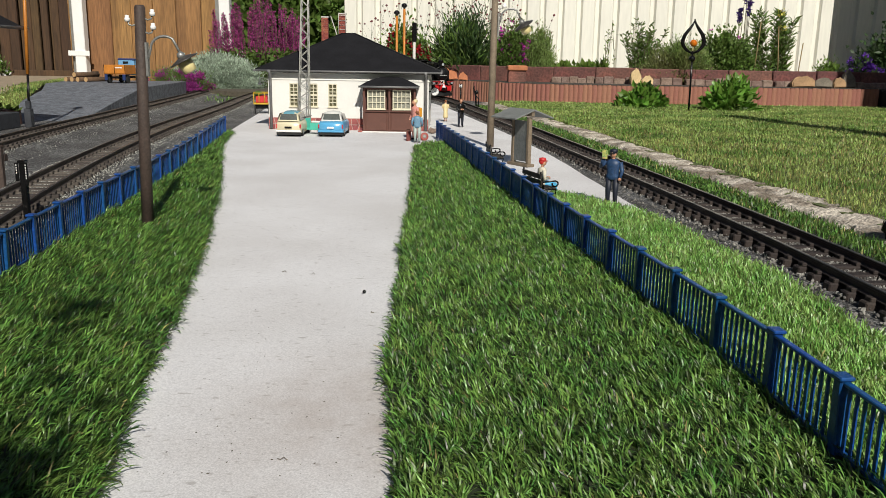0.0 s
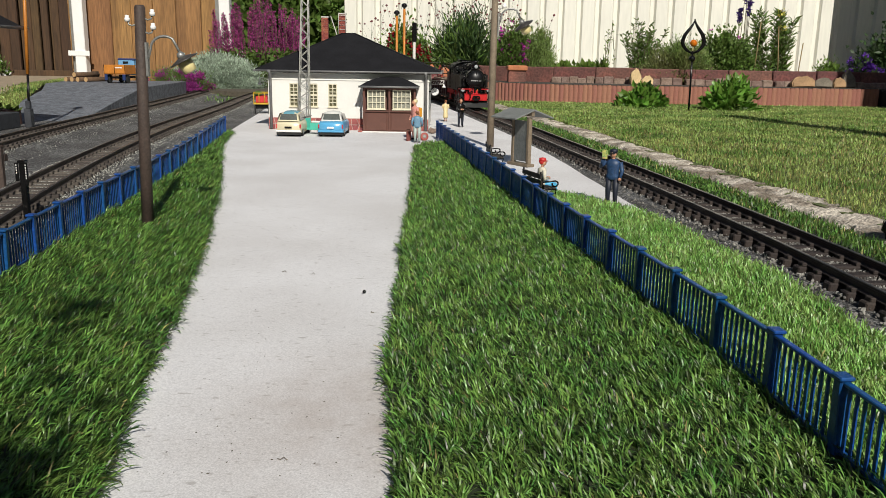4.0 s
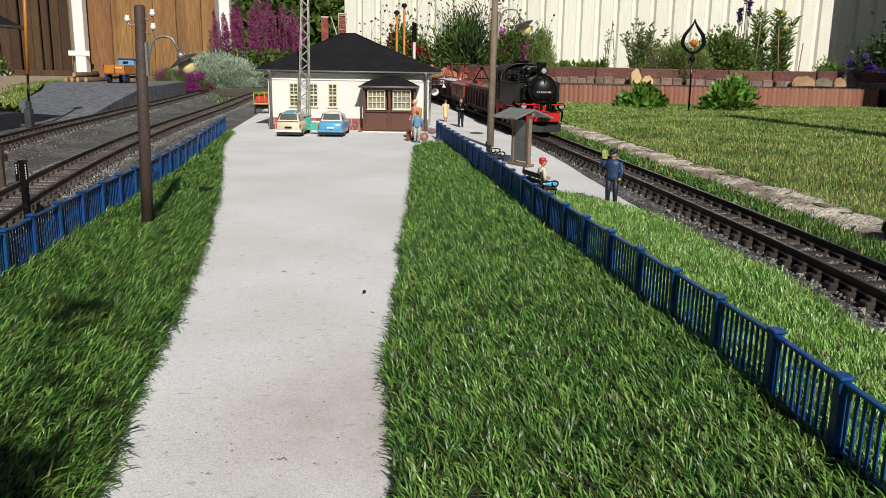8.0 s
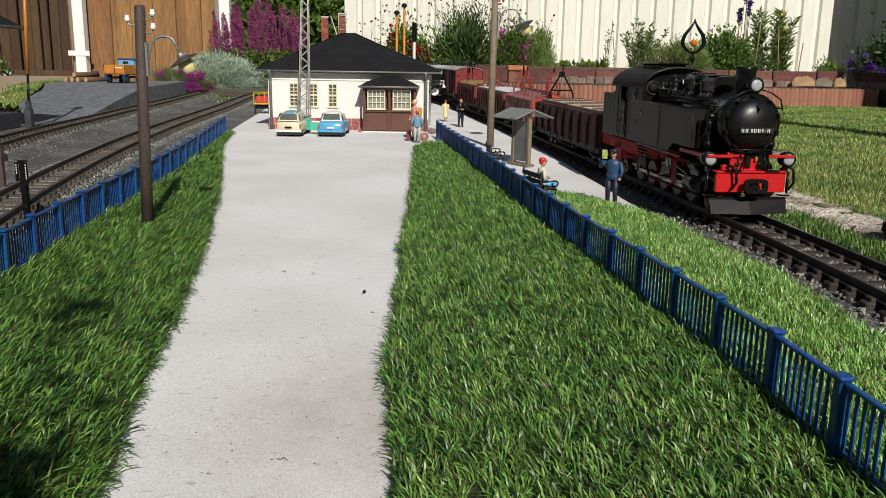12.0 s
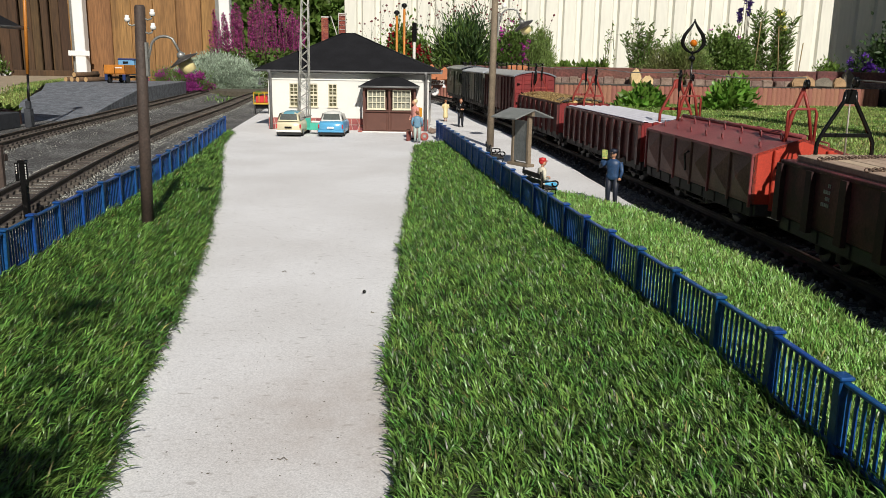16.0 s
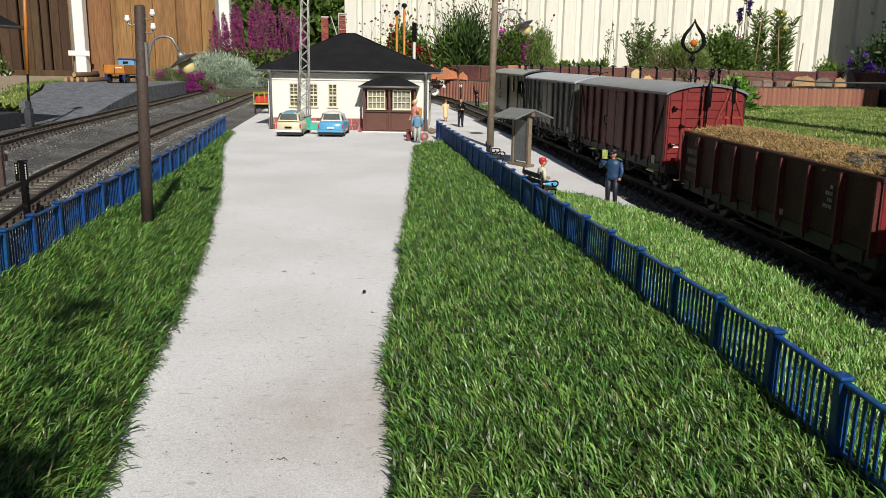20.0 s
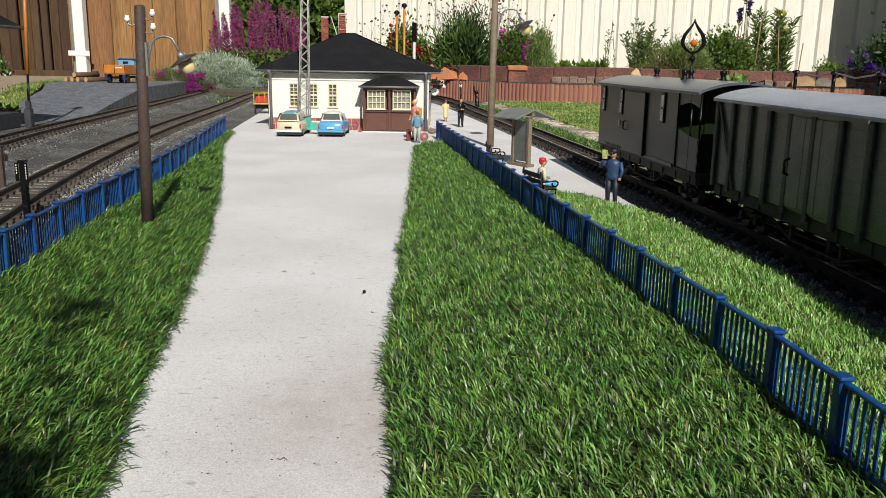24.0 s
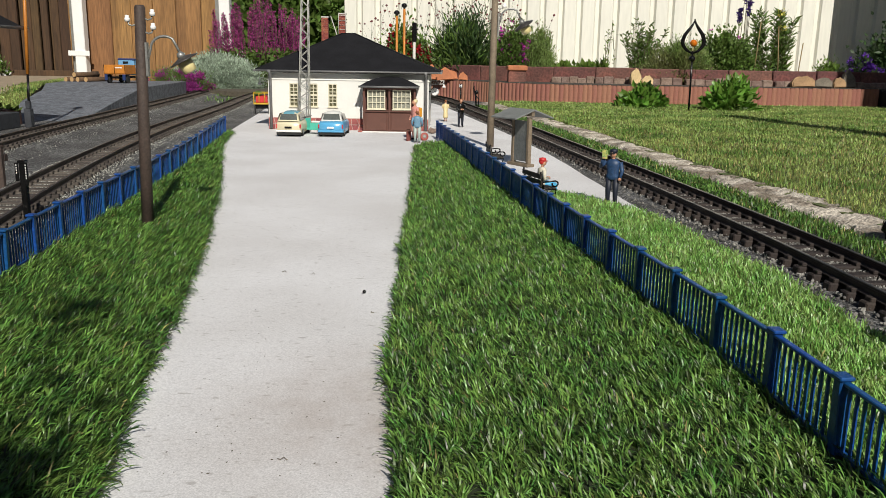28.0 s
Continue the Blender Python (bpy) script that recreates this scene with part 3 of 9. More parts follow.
def build_track(pts, run0, run1, label, near, rng):
    line, run = smooth_line(pts)
    keep = (run >= run0) & (run <= run1)
    line = line[keep]
    run = run[keep] - run[keep][0]
    t = thing("railway_track", label, "railway track", kind="structure")
    d = np.gradient(line, axis=0)
    d /= np.linalg.norm(d, axis=1)[:, None]
    right = np.stack([d[:, 1], -d[:, 0]], 1)
    for side in (-1, 1):
        p = line + right * 0.0241 * side
        rail = Mesh().sweep(RAIL_PROF, [(a, b, 0.0) for a, b in p[::3]])
        ob = part("rail", rail, [M_RAIL if near > 20 else M_RAILOLD, M_RAILTOP], t, "dark brown rail with a worn running edge")
        n = len(RAIL_PROF)
        for i, poly in enumerate(ob.data.polygons):
            if poly.normal.z > 0.7 and poly.center.z > -0.0012:
                poly.material_index = 1
    sl = Mesh().box(-0.0365, 0.0365, -0.0055, 0.0055, -0.0165, -0.009, 0.0012)
    for side in (-1, 1):
        x = side * 0.0241
        for off in (-0.0062, 0.0062):
            sl.box(x + off - 0.0022, x + off + 0.0022, -0.0042, 0.0042, -0.0092, -0.0058, 0.0006)
    me = sl.data("sleeper", M_SLEEPER if near > 20 else M_SLEEPEROLD)
    base = Mesh()
    for s in np.arange(0.01, run[-1], 0.0268):
        x, y = np.interp(s, run, line[:, 0]), np.interp(s, run, line[:, 1])
        a = math.degrees(math.atan2(np.interp(s, run, d[:, 1]), np.interp(s, run, d[:, 0]))) - 90
        part("sleeper", me, None, t, m=pose(x, y, rng.uniform(-0.0004, 0.0004), 0, 0, a + rng.uniform(-1.2, 1.2)))
    bed = Mesh().sweep([(-0.085, -0.0275), (-0.06, -0.0155), (0.06, -0.0155), (0.085, -0.0275)], [(a, b, 0.0) for a, b in line[::5]])
    part("track_bed", bed, M_GRAVEL, t, "dark grey ballast bed")
    # loose stones
    st = Mesh()
    for s0 in np.arange(0.0, run[-1], 0.05):
        dist = max(0.25, np.interp(s0, run, line[:, 1]))
        n = int(near * ((4.4 if dist < 1.0 else 2.6) if near > 20 else 21.0) * min(3.2, 2.4 / dist ** 0.75))
        for _ in range(n):
            s = s0 + rng.uniform(0, 0.05)
            o = rng.uniform(-0.021, 0.021) if rng.random() < 0.5 else rng.uniform(-0.078, 0.072)
            o = max(-0.09, min(0.084, o + (0.0 if near > 20 else rng.gauss(0, 0.012))))
            x, y = np.interp(s, run, line[:, 0]), np.interp(s, run, line[:, 1])
            rx, ry = np.interp(s, run, right[:, 0]), np.interp(s, run, right[:, 1])
            r = rng.uniform(0.0008, 0.0021) * (1.1 if abs(o) > 0.035 else 0.85) * (0.9 if near > 20 else 0.62)
            q = Euler((rng.uniform(0, 6), rng.uniform(0, 6), rng.uniform(0, 6))).to_matrix()
            z = (-0.0112 if abs(o) < 0.021 else -0.0132) - max(0.0, abs(o) - 0.05) * 0.35
            st.rock((x + rx * o, y + ry * o, z), (r * rng.uniform(0.8, 1.4), r, r * rng.uniform(0.5, 0.9)), rng.randrange(9), 1, q)
    tagged(part("ballast_stones", st, M_BALLAST if near > 20 else M_YARDSTONE, t, "loose angular grey ballast stones"), kind="stuff")
    return t


# ---- turf strips ----
def strip_points(rng, left, right, y0, y1, density, edge=0.0, near=0.55):
    """Random points between two plan lines; fewer with distance."""
    ys = np.linspace(y0, y1, 400)
    w = np.array([max(0.0, interp(right, y) - interp(left, y)) for y in ys])
    f = w * np.minimum(1.0, (near / np.maximum(ys, 0.1)) ** 1.1)
    cum = np.concatenate([[0], np.cumsum((f[1:] + f[:-1]) / 2 * np.diff(ys))])
    n = int(cum[-1] * density)
    y = np.interp(rng.uniform(0, cum[-1], n), cum, ys)
    u = rng.uniform(0, 1, n)
    xl, xr = np.interp(y, [p[1] for p in left], [p[0] for p in left]), np.interp(y, [p[1] for p in right], [p[0] for p in right])
    wob = edge * (np.sin(y * 41) + np.sin(y * 97 + 1.7) * 0.6)
    return xl + (xr - xl) * u + wob, y


def turf(name, label, left, right, y0, y1, seed, toward, spread=0.75, lean=0.95, blade=None, density=440000, length=0.0124, z=-0.0098, edge=0.0008, wide=0.00078):
    rng = np.random.default_rng(seed)
    per = 6
    cx, cy = strip_points(rng, left, right, y0, y1, density / per, edge, 0.75)
    turn = rng.normal(toward, spread, len(cx))
    cx, cy, turn = np.repeat(cx, per), np.repeat(cy, per), np.repeat(turn, per)
    loose = 0.0010 * np.clip(cy / 0.9, 1.0, 1.5)
    x, y = cx + rng.normal(0, 1, len(cx)) * loose, cy + rng.normal(0, 1, len(cx)) * loose * 1.2
    soil = [(interp(left, q), q) for q in np.linspace(y0, y1, 30)] + [(interp(right, q), q) for q in np.linspace(y1, y0, 30)]
    t = thing(name, label, "grass", kind="stuff")
    part("turf_base", Mesh().prism(soil, -0.0115, z, "z"), M_TURFBASE, t, "green turf backing")
    far = np.clip(y / 0.9, 1.0, 1.5)
    base = np.stack([x, y, np.full(len(x), z - 0.0005)], 1)
    part("blades", fibres(rng, base, length * (0.88 + 0.13 * np.sin(x * 31) * np.sin(y * 23)), wide * far, lean, [blade or M_BLADE, M_BLADE_DRY], "blades", turn, 0.45, 0.012), None, t)
    return t


M_TURFBASE = mat("turf_backing", (0.022, 0.032, 0.010), 0.95, 0.3, 60, 500, 0.5)


def build_turf_edge():
    """Thin dark roots and dry fibres that stick out of the turf's cut edges."""
    rng = np.random.default_rng(77)
    base, way = [], []
    for line, s in ((PATH_R, 1), (PATH_L, -1)):
        n = 1300
        y = 0.28 + 1.4 * rng.random(n) ** 1.7
        x = np.interp(y, [p[1] for p in line], [p[0] for p in line]) + 0.0008 * (np.sin(y * 41) + np.sin(y * 97 + 1.7) * 0.6) + s * rng.normal(0.0008, 0.0012, n)
        base.append(np.stack([x, y, np.full(n, -0.0118)], 1))
    for k, a in ((0, math.pi), (1, 0.0)):
        me = blades(rng, base[k], 0.0034, 0.0006, 1.5, M_ROOT, "roots", toward=a, spread=0.8, laid=True)
        tagged(part("turf_roots", me, None), "thin dark root fibres along the turf edge", "roots", kind="stuff")


M_TWIG = mat("twig_brown", (0.27, 0.24, 0.20), 0.9, 0.3, 60, 500, 0.2)
M_ROOT = mat("dark_root", (0.075, 0.065, 0.04), 0.9, 0.3, 60, 500, 0.0, island=0.5)


def build_debris():
    rng = random.Random(31)
    m = Mesh()
    for k in range(520):
        y = 0.32 + 1.6 * rng.random() ** 1.6
        x = rng.uniform(interp(PATH_L, min(y, 1.9)), interp(PATH_R, min(y, 1.7)))
        r = rng.choice((0.00014, 0.00018, 0.0002, 0.00022, 0.00034))
        m.rock((x, y, -0.0119 + r * 0.4), (r * rng.uniform(0.8, 2.2), r, r * 0.7), k, 1, Euler((0, 0, rng.uniform(0, 6))).to_matrix())
    tagged(part("path_debris", m, M_SOIL), "tiny crumbs of soil and leaf on the path", "debris", kind="stuff")
    tagged(part("pebble", Mesh().rock((-0.0585, 0.6, -0.0104), (0.0013, 0.0013, 0.0013), 2, 2), M_BLACK), "small round black pebble on the path", "pebble")
    for x, y, a in ((-0.0690, 0.3340, 0.1), (-0.105, 0.655, 1.2), (-0.048, 0.552, 2.0), (-0.13, 0.66, 0.5)):
        c = Mesh().tube([(x - 0.0022 * math.cos(a), y + 0.0016 * math.sin(a + 0.8), -0.0117), (x - 0.0006, y - 0.0008, -0.0113), (x + 0.0010 * math.cos(a + 0.6), y + 0.0012 * math.sin(a + 0.6), -0.0108), (x + 0.0024 * math.cos(a), y - 0.0006, -0.0115)], 0.0003, 5)
        tagged(part("twig", c, M_TWIG), "tiny dry brown twig on the path", "twig", "twigs on the path")


def build_turf():
    turf("turf_strip", "dense bright green turf strip between path and blue fence", PATH_R, [(a + 0.001, b) for a, b in FENCE_R], 0.2, 1.74, 5, 2.3, 0.75, 1.15, length=0.0108)
    turf("turf_strip", "dense bright green turf strip beside the yard fence", [(a + 0.001, b) for a, b in FENCE_L], PATH_L, 0.25, 1.93, 6, 0.65, 0.5, 1.45)
    inner = [(0.275, 0.2), (0.279, 0.45), (0.267, 0.68), (0.245, 0.85), (0.220, 0.945), (0.186, 1.005), (0.15, 1.05), (0.105, 1.085)]
    turf("turf_strip", "green turf between fence and track, sunlight put into its paler blades", [(a + 0.003, b) for a, b in FENCE_R], inner, 0.2, 1.08, 7, 1.5, 1.2, 0.6, M_BLADE_SUNLIT, 560000)
    # lawn and the fringe between track and edging stones
    rng = np.random.default_rng(9)
    n = 330000
    y = 0.4 + 3.25 * rng.random(n) ** 1.15
    x0 = np.interp(y, MAIN[:, 1], MAIN[:, 0]) + 0.185
    x = x0 + (2.6 - x0) * rng.random(n) ** 1.1
    keep = x < 0.2 + y * 0.62
    x, y = x[keep], y[keep]
    base = np.stack([x, y, np.full(len(x), -0.0135)], 1)
    drift = y + 0.35 * np.sin(x * 3.1) + 0.2 * np.sin(x * 7.3 + y * 4) + rng.normal(0, 0.25, len(y))
    for pick, share, label in ((drift < 2.35, 0.17, "mown lawn grass, green with dry yellow blades"), (drift >= 2.35, 0.035, "mown lawn grass, fresh green towards the flower bed")):
        b = base[pick]
        me = blades(rng, b, 0.0092, 0.0011 * np.clip(b[:, 1] / 1.1, 0.8, 2.2), 1.35, [M_LAWN, M_BLADE_DRY], "lawn_grass", share=share)
        tagged(part("lawn_grass", me, None), label, "grass", kind="stuff")
    n = 26000
    y = 0.35 + 3.0 * rng.random(n) ** 1.3
    off = np.clip(rng.normal(0.098, 0.014, n), 0.068, 0.135)
    x = np.interp(y, MAIN[:, 1], MAIN[:, 0]) + off
    patch = np.sin(y * 9 + 1) + 0.6 * np.sin(y * 23) > -1.5
    base = np.stack([x, y, np.full(n, -0.02)], 1)[patch]
    tagged(part("grass_fringe", blades(rng, base, 0.0095, 0.0011 * np.clip(base[:, 1] / 0.9, 0.9, 2), 1.35, [M_BLADE, M_BLADE_DRY], "fringe", share=0.06), None), "rough green grass fringe beside the track", "grass", kind="stuff")


# ---- blue picket fences ----
def build_fence(pts, y0, y1, label, facing):
    line, run = smooth_line(pts, 0.002)
    keep = (line[:, 1] >= y0) & (line[:, 1] <= y1)
    line = line[keep]
    run = run[keep] - run[keep][0]
    t = thing("picket_fence", label, "fence", group="blue garden fences")
    pitch = 0.0642
    post = Mesh().box(-0.0026, 0.0026, -0.0028, 0.0028, -0.014, 0.0255, 0.0006).box(-0.0036, 0.0036, -0.0042, 0.0042, 0.0255, 0.0275, 0.0006).data("post", M_BLUE)
    slat = Mesh().box(-0.0007, 0.0007, -0.0006, 0.0006, -0.0085, 0.0235).data("slat", M_BLUE)
    k = int(run[-1] / pitch)
    pos = lambda s: (float(np.interp(s, run, line[:, 0])), float(np.interp(s, run, line[:, 1])))
    for i in range(k + 1):
        (ax, ay), (bx, by) = pos(i * pitch), pos(min(run[-1], (i + 1) * pitch))
        a = math.degrees(math.atan2(by - ay, bx - ax)) - 90 if i < k else a
        lean = random.Random(i).uniform(-1.5, 1.5)
        part("post", post, None, t, m=pose(ax, ay, 0, 0, lean, a))
        if i < k:
            L = math.hypot(bx - ax, by - ay)
            rail = Mesh().box(-0.0017, 0.0017, 0, L, 0.0232, 0.0252, 0.0005)
            part("top_rail", rail, M_BLUE, t, m=pose(ax, ay, 0, 0, 0, a))
            part("bottom_rail", Mesh().box(-0.0014, 0.0014, 0, L, -0.0082, -0.0066), M_BLUE, t, m=pose(ax, ay, 0, 0, 0, a))
            for j in range(1, 11):
                u = j / 11
                part("slat", slat, None, t, m=pose(ax + (bx - ax) * u, ay + (by - ay) * u, 0, 0, 0, a))
    return t


# ---- garden walls and boundary ----
def build_boundary():
    rng = random.Random(4)
    # round-faced palisades
    t = thing("palisade_wall", "low wall of red-brown rounded concrete palisades", "garden wall", kind="structure")
    line, run = smooth_line([(-0.32, 4.30), (-0.1, 4.16), (0.1, 3.98), (0.27, 3.76), (0.45, 3.65), (0.9, 3.60), (1.35, 3.61), (1.83, 3.66), (3.2, 3.72)], 0.005)
    prof = [(-0.0099, 0.012)] + [(-0.0099 + 0.0198 * i / 6, -0.0042 * math.sin(math.pi * i / 6)) for i in range(7)] + [(0.0099, 0.012)]
    me = Mesh().prism(prof, -0.03, 0.061, "z").prism([(a * 0.86, b * 0.8 + 0.001) for a, b in prof], 0.061, 0.0645, "z").data("palisade", M_PALISADE)
    for s in np.arange(0, run[-1], 0.0202):
        x, y = np.interp(s, run, line[:, 0]), np.interp(s, run, line[:, 1])
        x2, y2 = np.interp(s + 0.01, run, line[:, 0]), np.interp(s + 0.01, run, line[:, 1])
        if x > 1.87:
            break
        part("palisade", me, None, t, m=pose(x, y, rng.uniform(-0.001, 0.001), rng.uniform(-0.8, 0.8), 0, math.degrees(math.atan2(y2 - y, x2 - x))))
    # the wall runs on here in deep shade; a near-black board stands for it
    tagged(part("shade_board", Mesh().box(1.885, 3.2, 3.648, 3.672, -0.03, 0.06, 0.003), M_SHADEBOARD), "near-black board standing for the shade at the palisades' end", "board", kind="structure")
    ledge = Mesh().sweep([(-0.26, 0.045), (0.0, 0.045), (0.0, 0.066), (-0.26, 0.066)], [(a, b + 0.008, 0) for a, b in line[::10]])
    tagged(part("wall_ledge", ledge, M_LEDGE), "dark mossy ledge on top of the palisades", "ledge", kind="structure")
    # upper kerb: slabs over small blocks
    up = thing("kerb_wall", "upper kerb of red-brown slabs over weathered blocks", "garden wall", kind="structure")
    line2, run2 = smooth_line([(-0.15, 4.42), (0.12, 4.2), (0.5, 3.96), (0.95, 3.84), (1.8, 3.82), (3.2, 3.86)], 0.005)
    s = 0.0
    while s < run2[-1] - 0.2:
        w = 0.197
        x, y = np.interp(s, run2, line2[:, 0]), np.interp(s, run2, line2[:, 1])
        x2, y2 = np.interp(s + w, run2, line2[:, 0]), np.interp(s + w, run2, line2[:, 1])
        a = math.degrees(math.atan2(y2 - y, x2 - x))
        top = 0.136 + rng.uniform(-0.003, 0.002)
        part("slab", Mesh().box(0.001, w - 0.001, 0.012, 0.05, 0.05, top, 0.004), M_SLAB, up, m=pose(x, y, 0, rng.uniform(-1, 1), 0, a))
        u = 0.001
        while u < w - 0.012:
            b = rng.uniform(0.036, 0.052)
            if x > 0.35:
                part("block", Mesh().box(u, min(w, u + b - 0.0012), -0.028, 0.012, 0.06, 0.094 + rng.uniform(-0.006, 0.004), 0.004), M_BLOCK, up, m=pose(x, y, 0, 0, 0, a + rng.uniform(-0.6, 0.6)))
            u += b
        s += w + 0.002
    # white trapezoid sheet fence
    wf = thing("white_fence", "tall white trapezoid metal sheet fence in sunlight", "fence", kind="structure")
    per = 0.104
    for k in range(14):
        m = Mesh()
        out = []
        x0 = -0.58 + k * per * 3
        for i in range(3):
            q = x0 + i * per
            out += [(q, 4.9), (q + 0.064, 4.9), (q + 0.074, 4.918), (q + 0.094, 4.918)]
        out.append((x0 + 3 * per, 4.9))
        m.prism(out + [(a, b + 0.004) for a, b in out[::-1]], -0.1, 1.5, "z")
        part("sheet_panel", m, M_WHITEFENCE, wf)
    m = Mesh().box(-0.58, 3.8, 4.93, 4.97, 0.9, 0.96).box(-0.58, 3.8, 4.93, 4.97, 0.2, 0.26)
    part("cross_rail", m, M_WHITEFENCE, wf)
    # brown board fence
    bf = thing("board_fence", "tall brown stained wooden board fence", "fence", kind="structure")
    x = -1.28
    while x > -2.06:
        w = rng.uniform(0.10, 0.15)
        part("board", Mesh().box(x - w + 0.002, x, 4.9 + rng.uniform(0, 0.006), 4.925, -0.03, 1.5, 0.003), M_WOOD, bf)
        x -= w
    x = -2.15
    while x > -4.4:
        w = rng.uniform(0.05, 0.07)
        k = int((x + 5) * 12) % 2
        part("board", Mesh().box(x - w + 0.012, x, 4.9 + 0.022 * k, 4.92 + 0.022 * k, -0.03, 1.5, 0.003), M_WOODDARK, bf)
        x -= w
    part("backing", Mesh().box(-4.4, -2.2, 4.95, 4.965, -0.03, 1.5), M_WOODDARK, bf)
    part("kickboard", Mesh().box(-4.4, -2.0, 4.86, 4.895, -0.03, 0.066, 0.004), M_WOODDARK, bf)
    for x in (-2.035, -1.215):
        p = thing("fence_post", "white painted square fence post with a metal strip", "post", kind="structure")
        part("post", Mesh().box(x - 0.055, x + 0.005, 4.80, 4.86, -0.03, 1.5, 0.004), M_POST, p)
        part("strip", Mesh().box(x - 0.085, x - 0.058, 4.84, 4.86, -0.03, 1.5, 0.002), M_STEEL, p, "grey metal strip")
        if x < -2:
            part("bracket", Mesh().box(x - 0.09, x + 0.03, 4.795, 4.80, 0.150, 0.178, 0.001), M_POST, p, "white bracket")
    # plain unseen walls added beside and behind the view, casting shade and blocking skylight
    for name, x0, y0, x1, y1, h in (("wall_east", 2.41, 3.95, 2.82, 4.9, 3.2), ("wall_south_east", 2.045, 2.6, 3.2, 2.75, 1.2), ("wall_west", -4.6, -5.0, -4.6, 4.95, 2.2), ("wall_south", 6.0, -5.0, -4.5, -5.0, 2.4), ("wall_far_east", 6.0, -5.0, 6.0, 4.9, 2.0)):
        m = Mesh().add([(x0, y0, -0.03), (x1, y1, -0.03), (x1, y1, h), (x0, y0, h), (x0 + 0.1, y0 - 0.03, -0.03), (x1 + 0.1, y1 - 0.03, -0.03), (x1 + 0.1, y1 - 0.03, h), (x0 + 0.1, y0 - 0.03, h)],
                       [(0, 1, 2, 3), (4, 7, 6, 5), (0, 4, 5, 1), (3, 2, 6, 7), (0, 3, 7, 4), (1, 5, 6, 2)])
        tagged(part(name, m, M_WALLWHITE if name == "wall_east" else M_WOODDARK), "pale wall added out of view to shade the fence and lighten that shade" if name == "wall_east" else "plain brown wall added out of view to hold off light", "wall", kind="structure")
    # rough edging stones beside the lawn: long flat broken slabs
    s, i = 0.2, 0
    while s < 3.35:
        L = rng.uniform(0.10, 0.27)
        nu, nv = max(10, int(L / 0.0045)), 22
        v, f = [], []
        w0, w1 = rng.uniform(0.026, 0.038), rng.uniform(0.030, 0.046) * (1.15 if s < 1.0 else 0.85)
        for iu in range(nu + 1):
            u = iu / nu
            q, q2 = on_main(s + L * u), on_main(s + L * u + 0.02)
            d = (q2 - q).normalized()
            r = Vector((d.y, -d.x, 0))
            end = min(1.0, min(u, 1 - u) * L / 0.02)
            for iv in range(nv + 1):
                k = iv / nv * 2 - 1
                wob = 1.12 + 0.5 * noise.noise(Vector((s * 7 + u * L * 26, k * 2, i))) + 0.12 * noise.noise(Vector((u * L * 90, k * 5, i)))
                off = 0.160 + k * (w1 if k > 0 else w0) * wob * (0.55 + 0.45 * end ** 0.5)
                p = q + r * off
                dome = max(0.0, 1 - abs(k) ** 5) * end ** 0.4
                h = -0.019 + dome * (0.0072 + 0.0028 * noise.noise(Vector((p.x * 16, p.y * 16, i))) + 0.0026 * noise.noise(p * 70) + 0.0022 * noise.noise(p * 170))
                v.append((p.x, p.y, h))
        for iu in range(nu):
            for iv in range(nv):
                c = iu * (nv + 1) + iv
                f.append((c, c + 1, c + nv + 2, c + nv + 1))
        edge = list(range(nv + 1)) + [(iu + 1) * (nv + 1) - 1 for iu in range(1, nu + 1)] + [nu * (nv + 1) + iv for iv in range(nv - 1, -1, -1)] + [iu * (nv + 1) for iu in range(nu - 1, 0, -1)]
        f.append(tuple(edge[::-1]))
        tagged(part("edging_stone", Mesh().add(v, f), M_LIME), "rough weathered flat limestone edging slab beside the lawn", "stone", group="lawn edging stones")
        s += L - rng.uniform(0.002, 0.010)
        i += 1


M_SHADEBOARD = mat("shade_black", (0.016, 0.011, 0.008), 0.85, 0.3, 30, 300, 0.4)
M_LEDGE = mat("mossy_ledge", (0.055, 0.045, 0.035), 0.95, 0.3, 30, 300, 0.5)

build_ground()
build_bank()
RNG = random.Random(11)
build_track(TRACK_MAIN, MAIN_ZERO + 0.2, MAIN_ZERO + 5.2, "dark brown narrow-gauge garden railway track on grey ballast", 30, RNG)
build_track(TRACK_YARD, 0.2, 4.2, "weathered garden railway yard track beside the blue fence", 14, RNG)
build_track(TRACK_SIDING, 0.4, 4.2, "weathered siding track beside the loading ramp", 10, RNG)
build_turf()
build_turf_edge()
build_debris()
build_fence(FENCE_R, 0.28, 1.9, "low dark blue picket fence along the platform", 1)
build_fence(FENCE_L, 0.5, 1.94, "low blue picket fence beside the yard track", -1)
build_boundary()


# ---- station building ----
def flat_polys(rng, x0, x1, z0, z1, nx, nz):
    """Uneven four-cornered stones that fill a rectangle."""
    g = {}
    for i in range(nx + 1):
        for j in range(nz + 1):
            jx = 0 if i in (0, nx) else rng.uniform(-0.28, 0.28)
            jz = 0 if j in (0, nz) else rng.uniform(-0.3, 0.3)
            g[i, j] = (x0 + (x1 - x0) * (i + jx) / nx, z0 + (z1 - z0) * (j + jz) / nz)
    for i in range(nx):
        for j in range(nz):
            q = [g[i, j], g[i + 1, j], g[i + 1, j + 1], g[i, j + 1]]
            c = (sum(p[0] for p in q) / 4, sum(p[1] for p in q) / 4)
            yield [(c[0] + (p[0] - c[0]) * 0.88, c[1] + (p[1] - c[1]) * 0.86) for p in q]


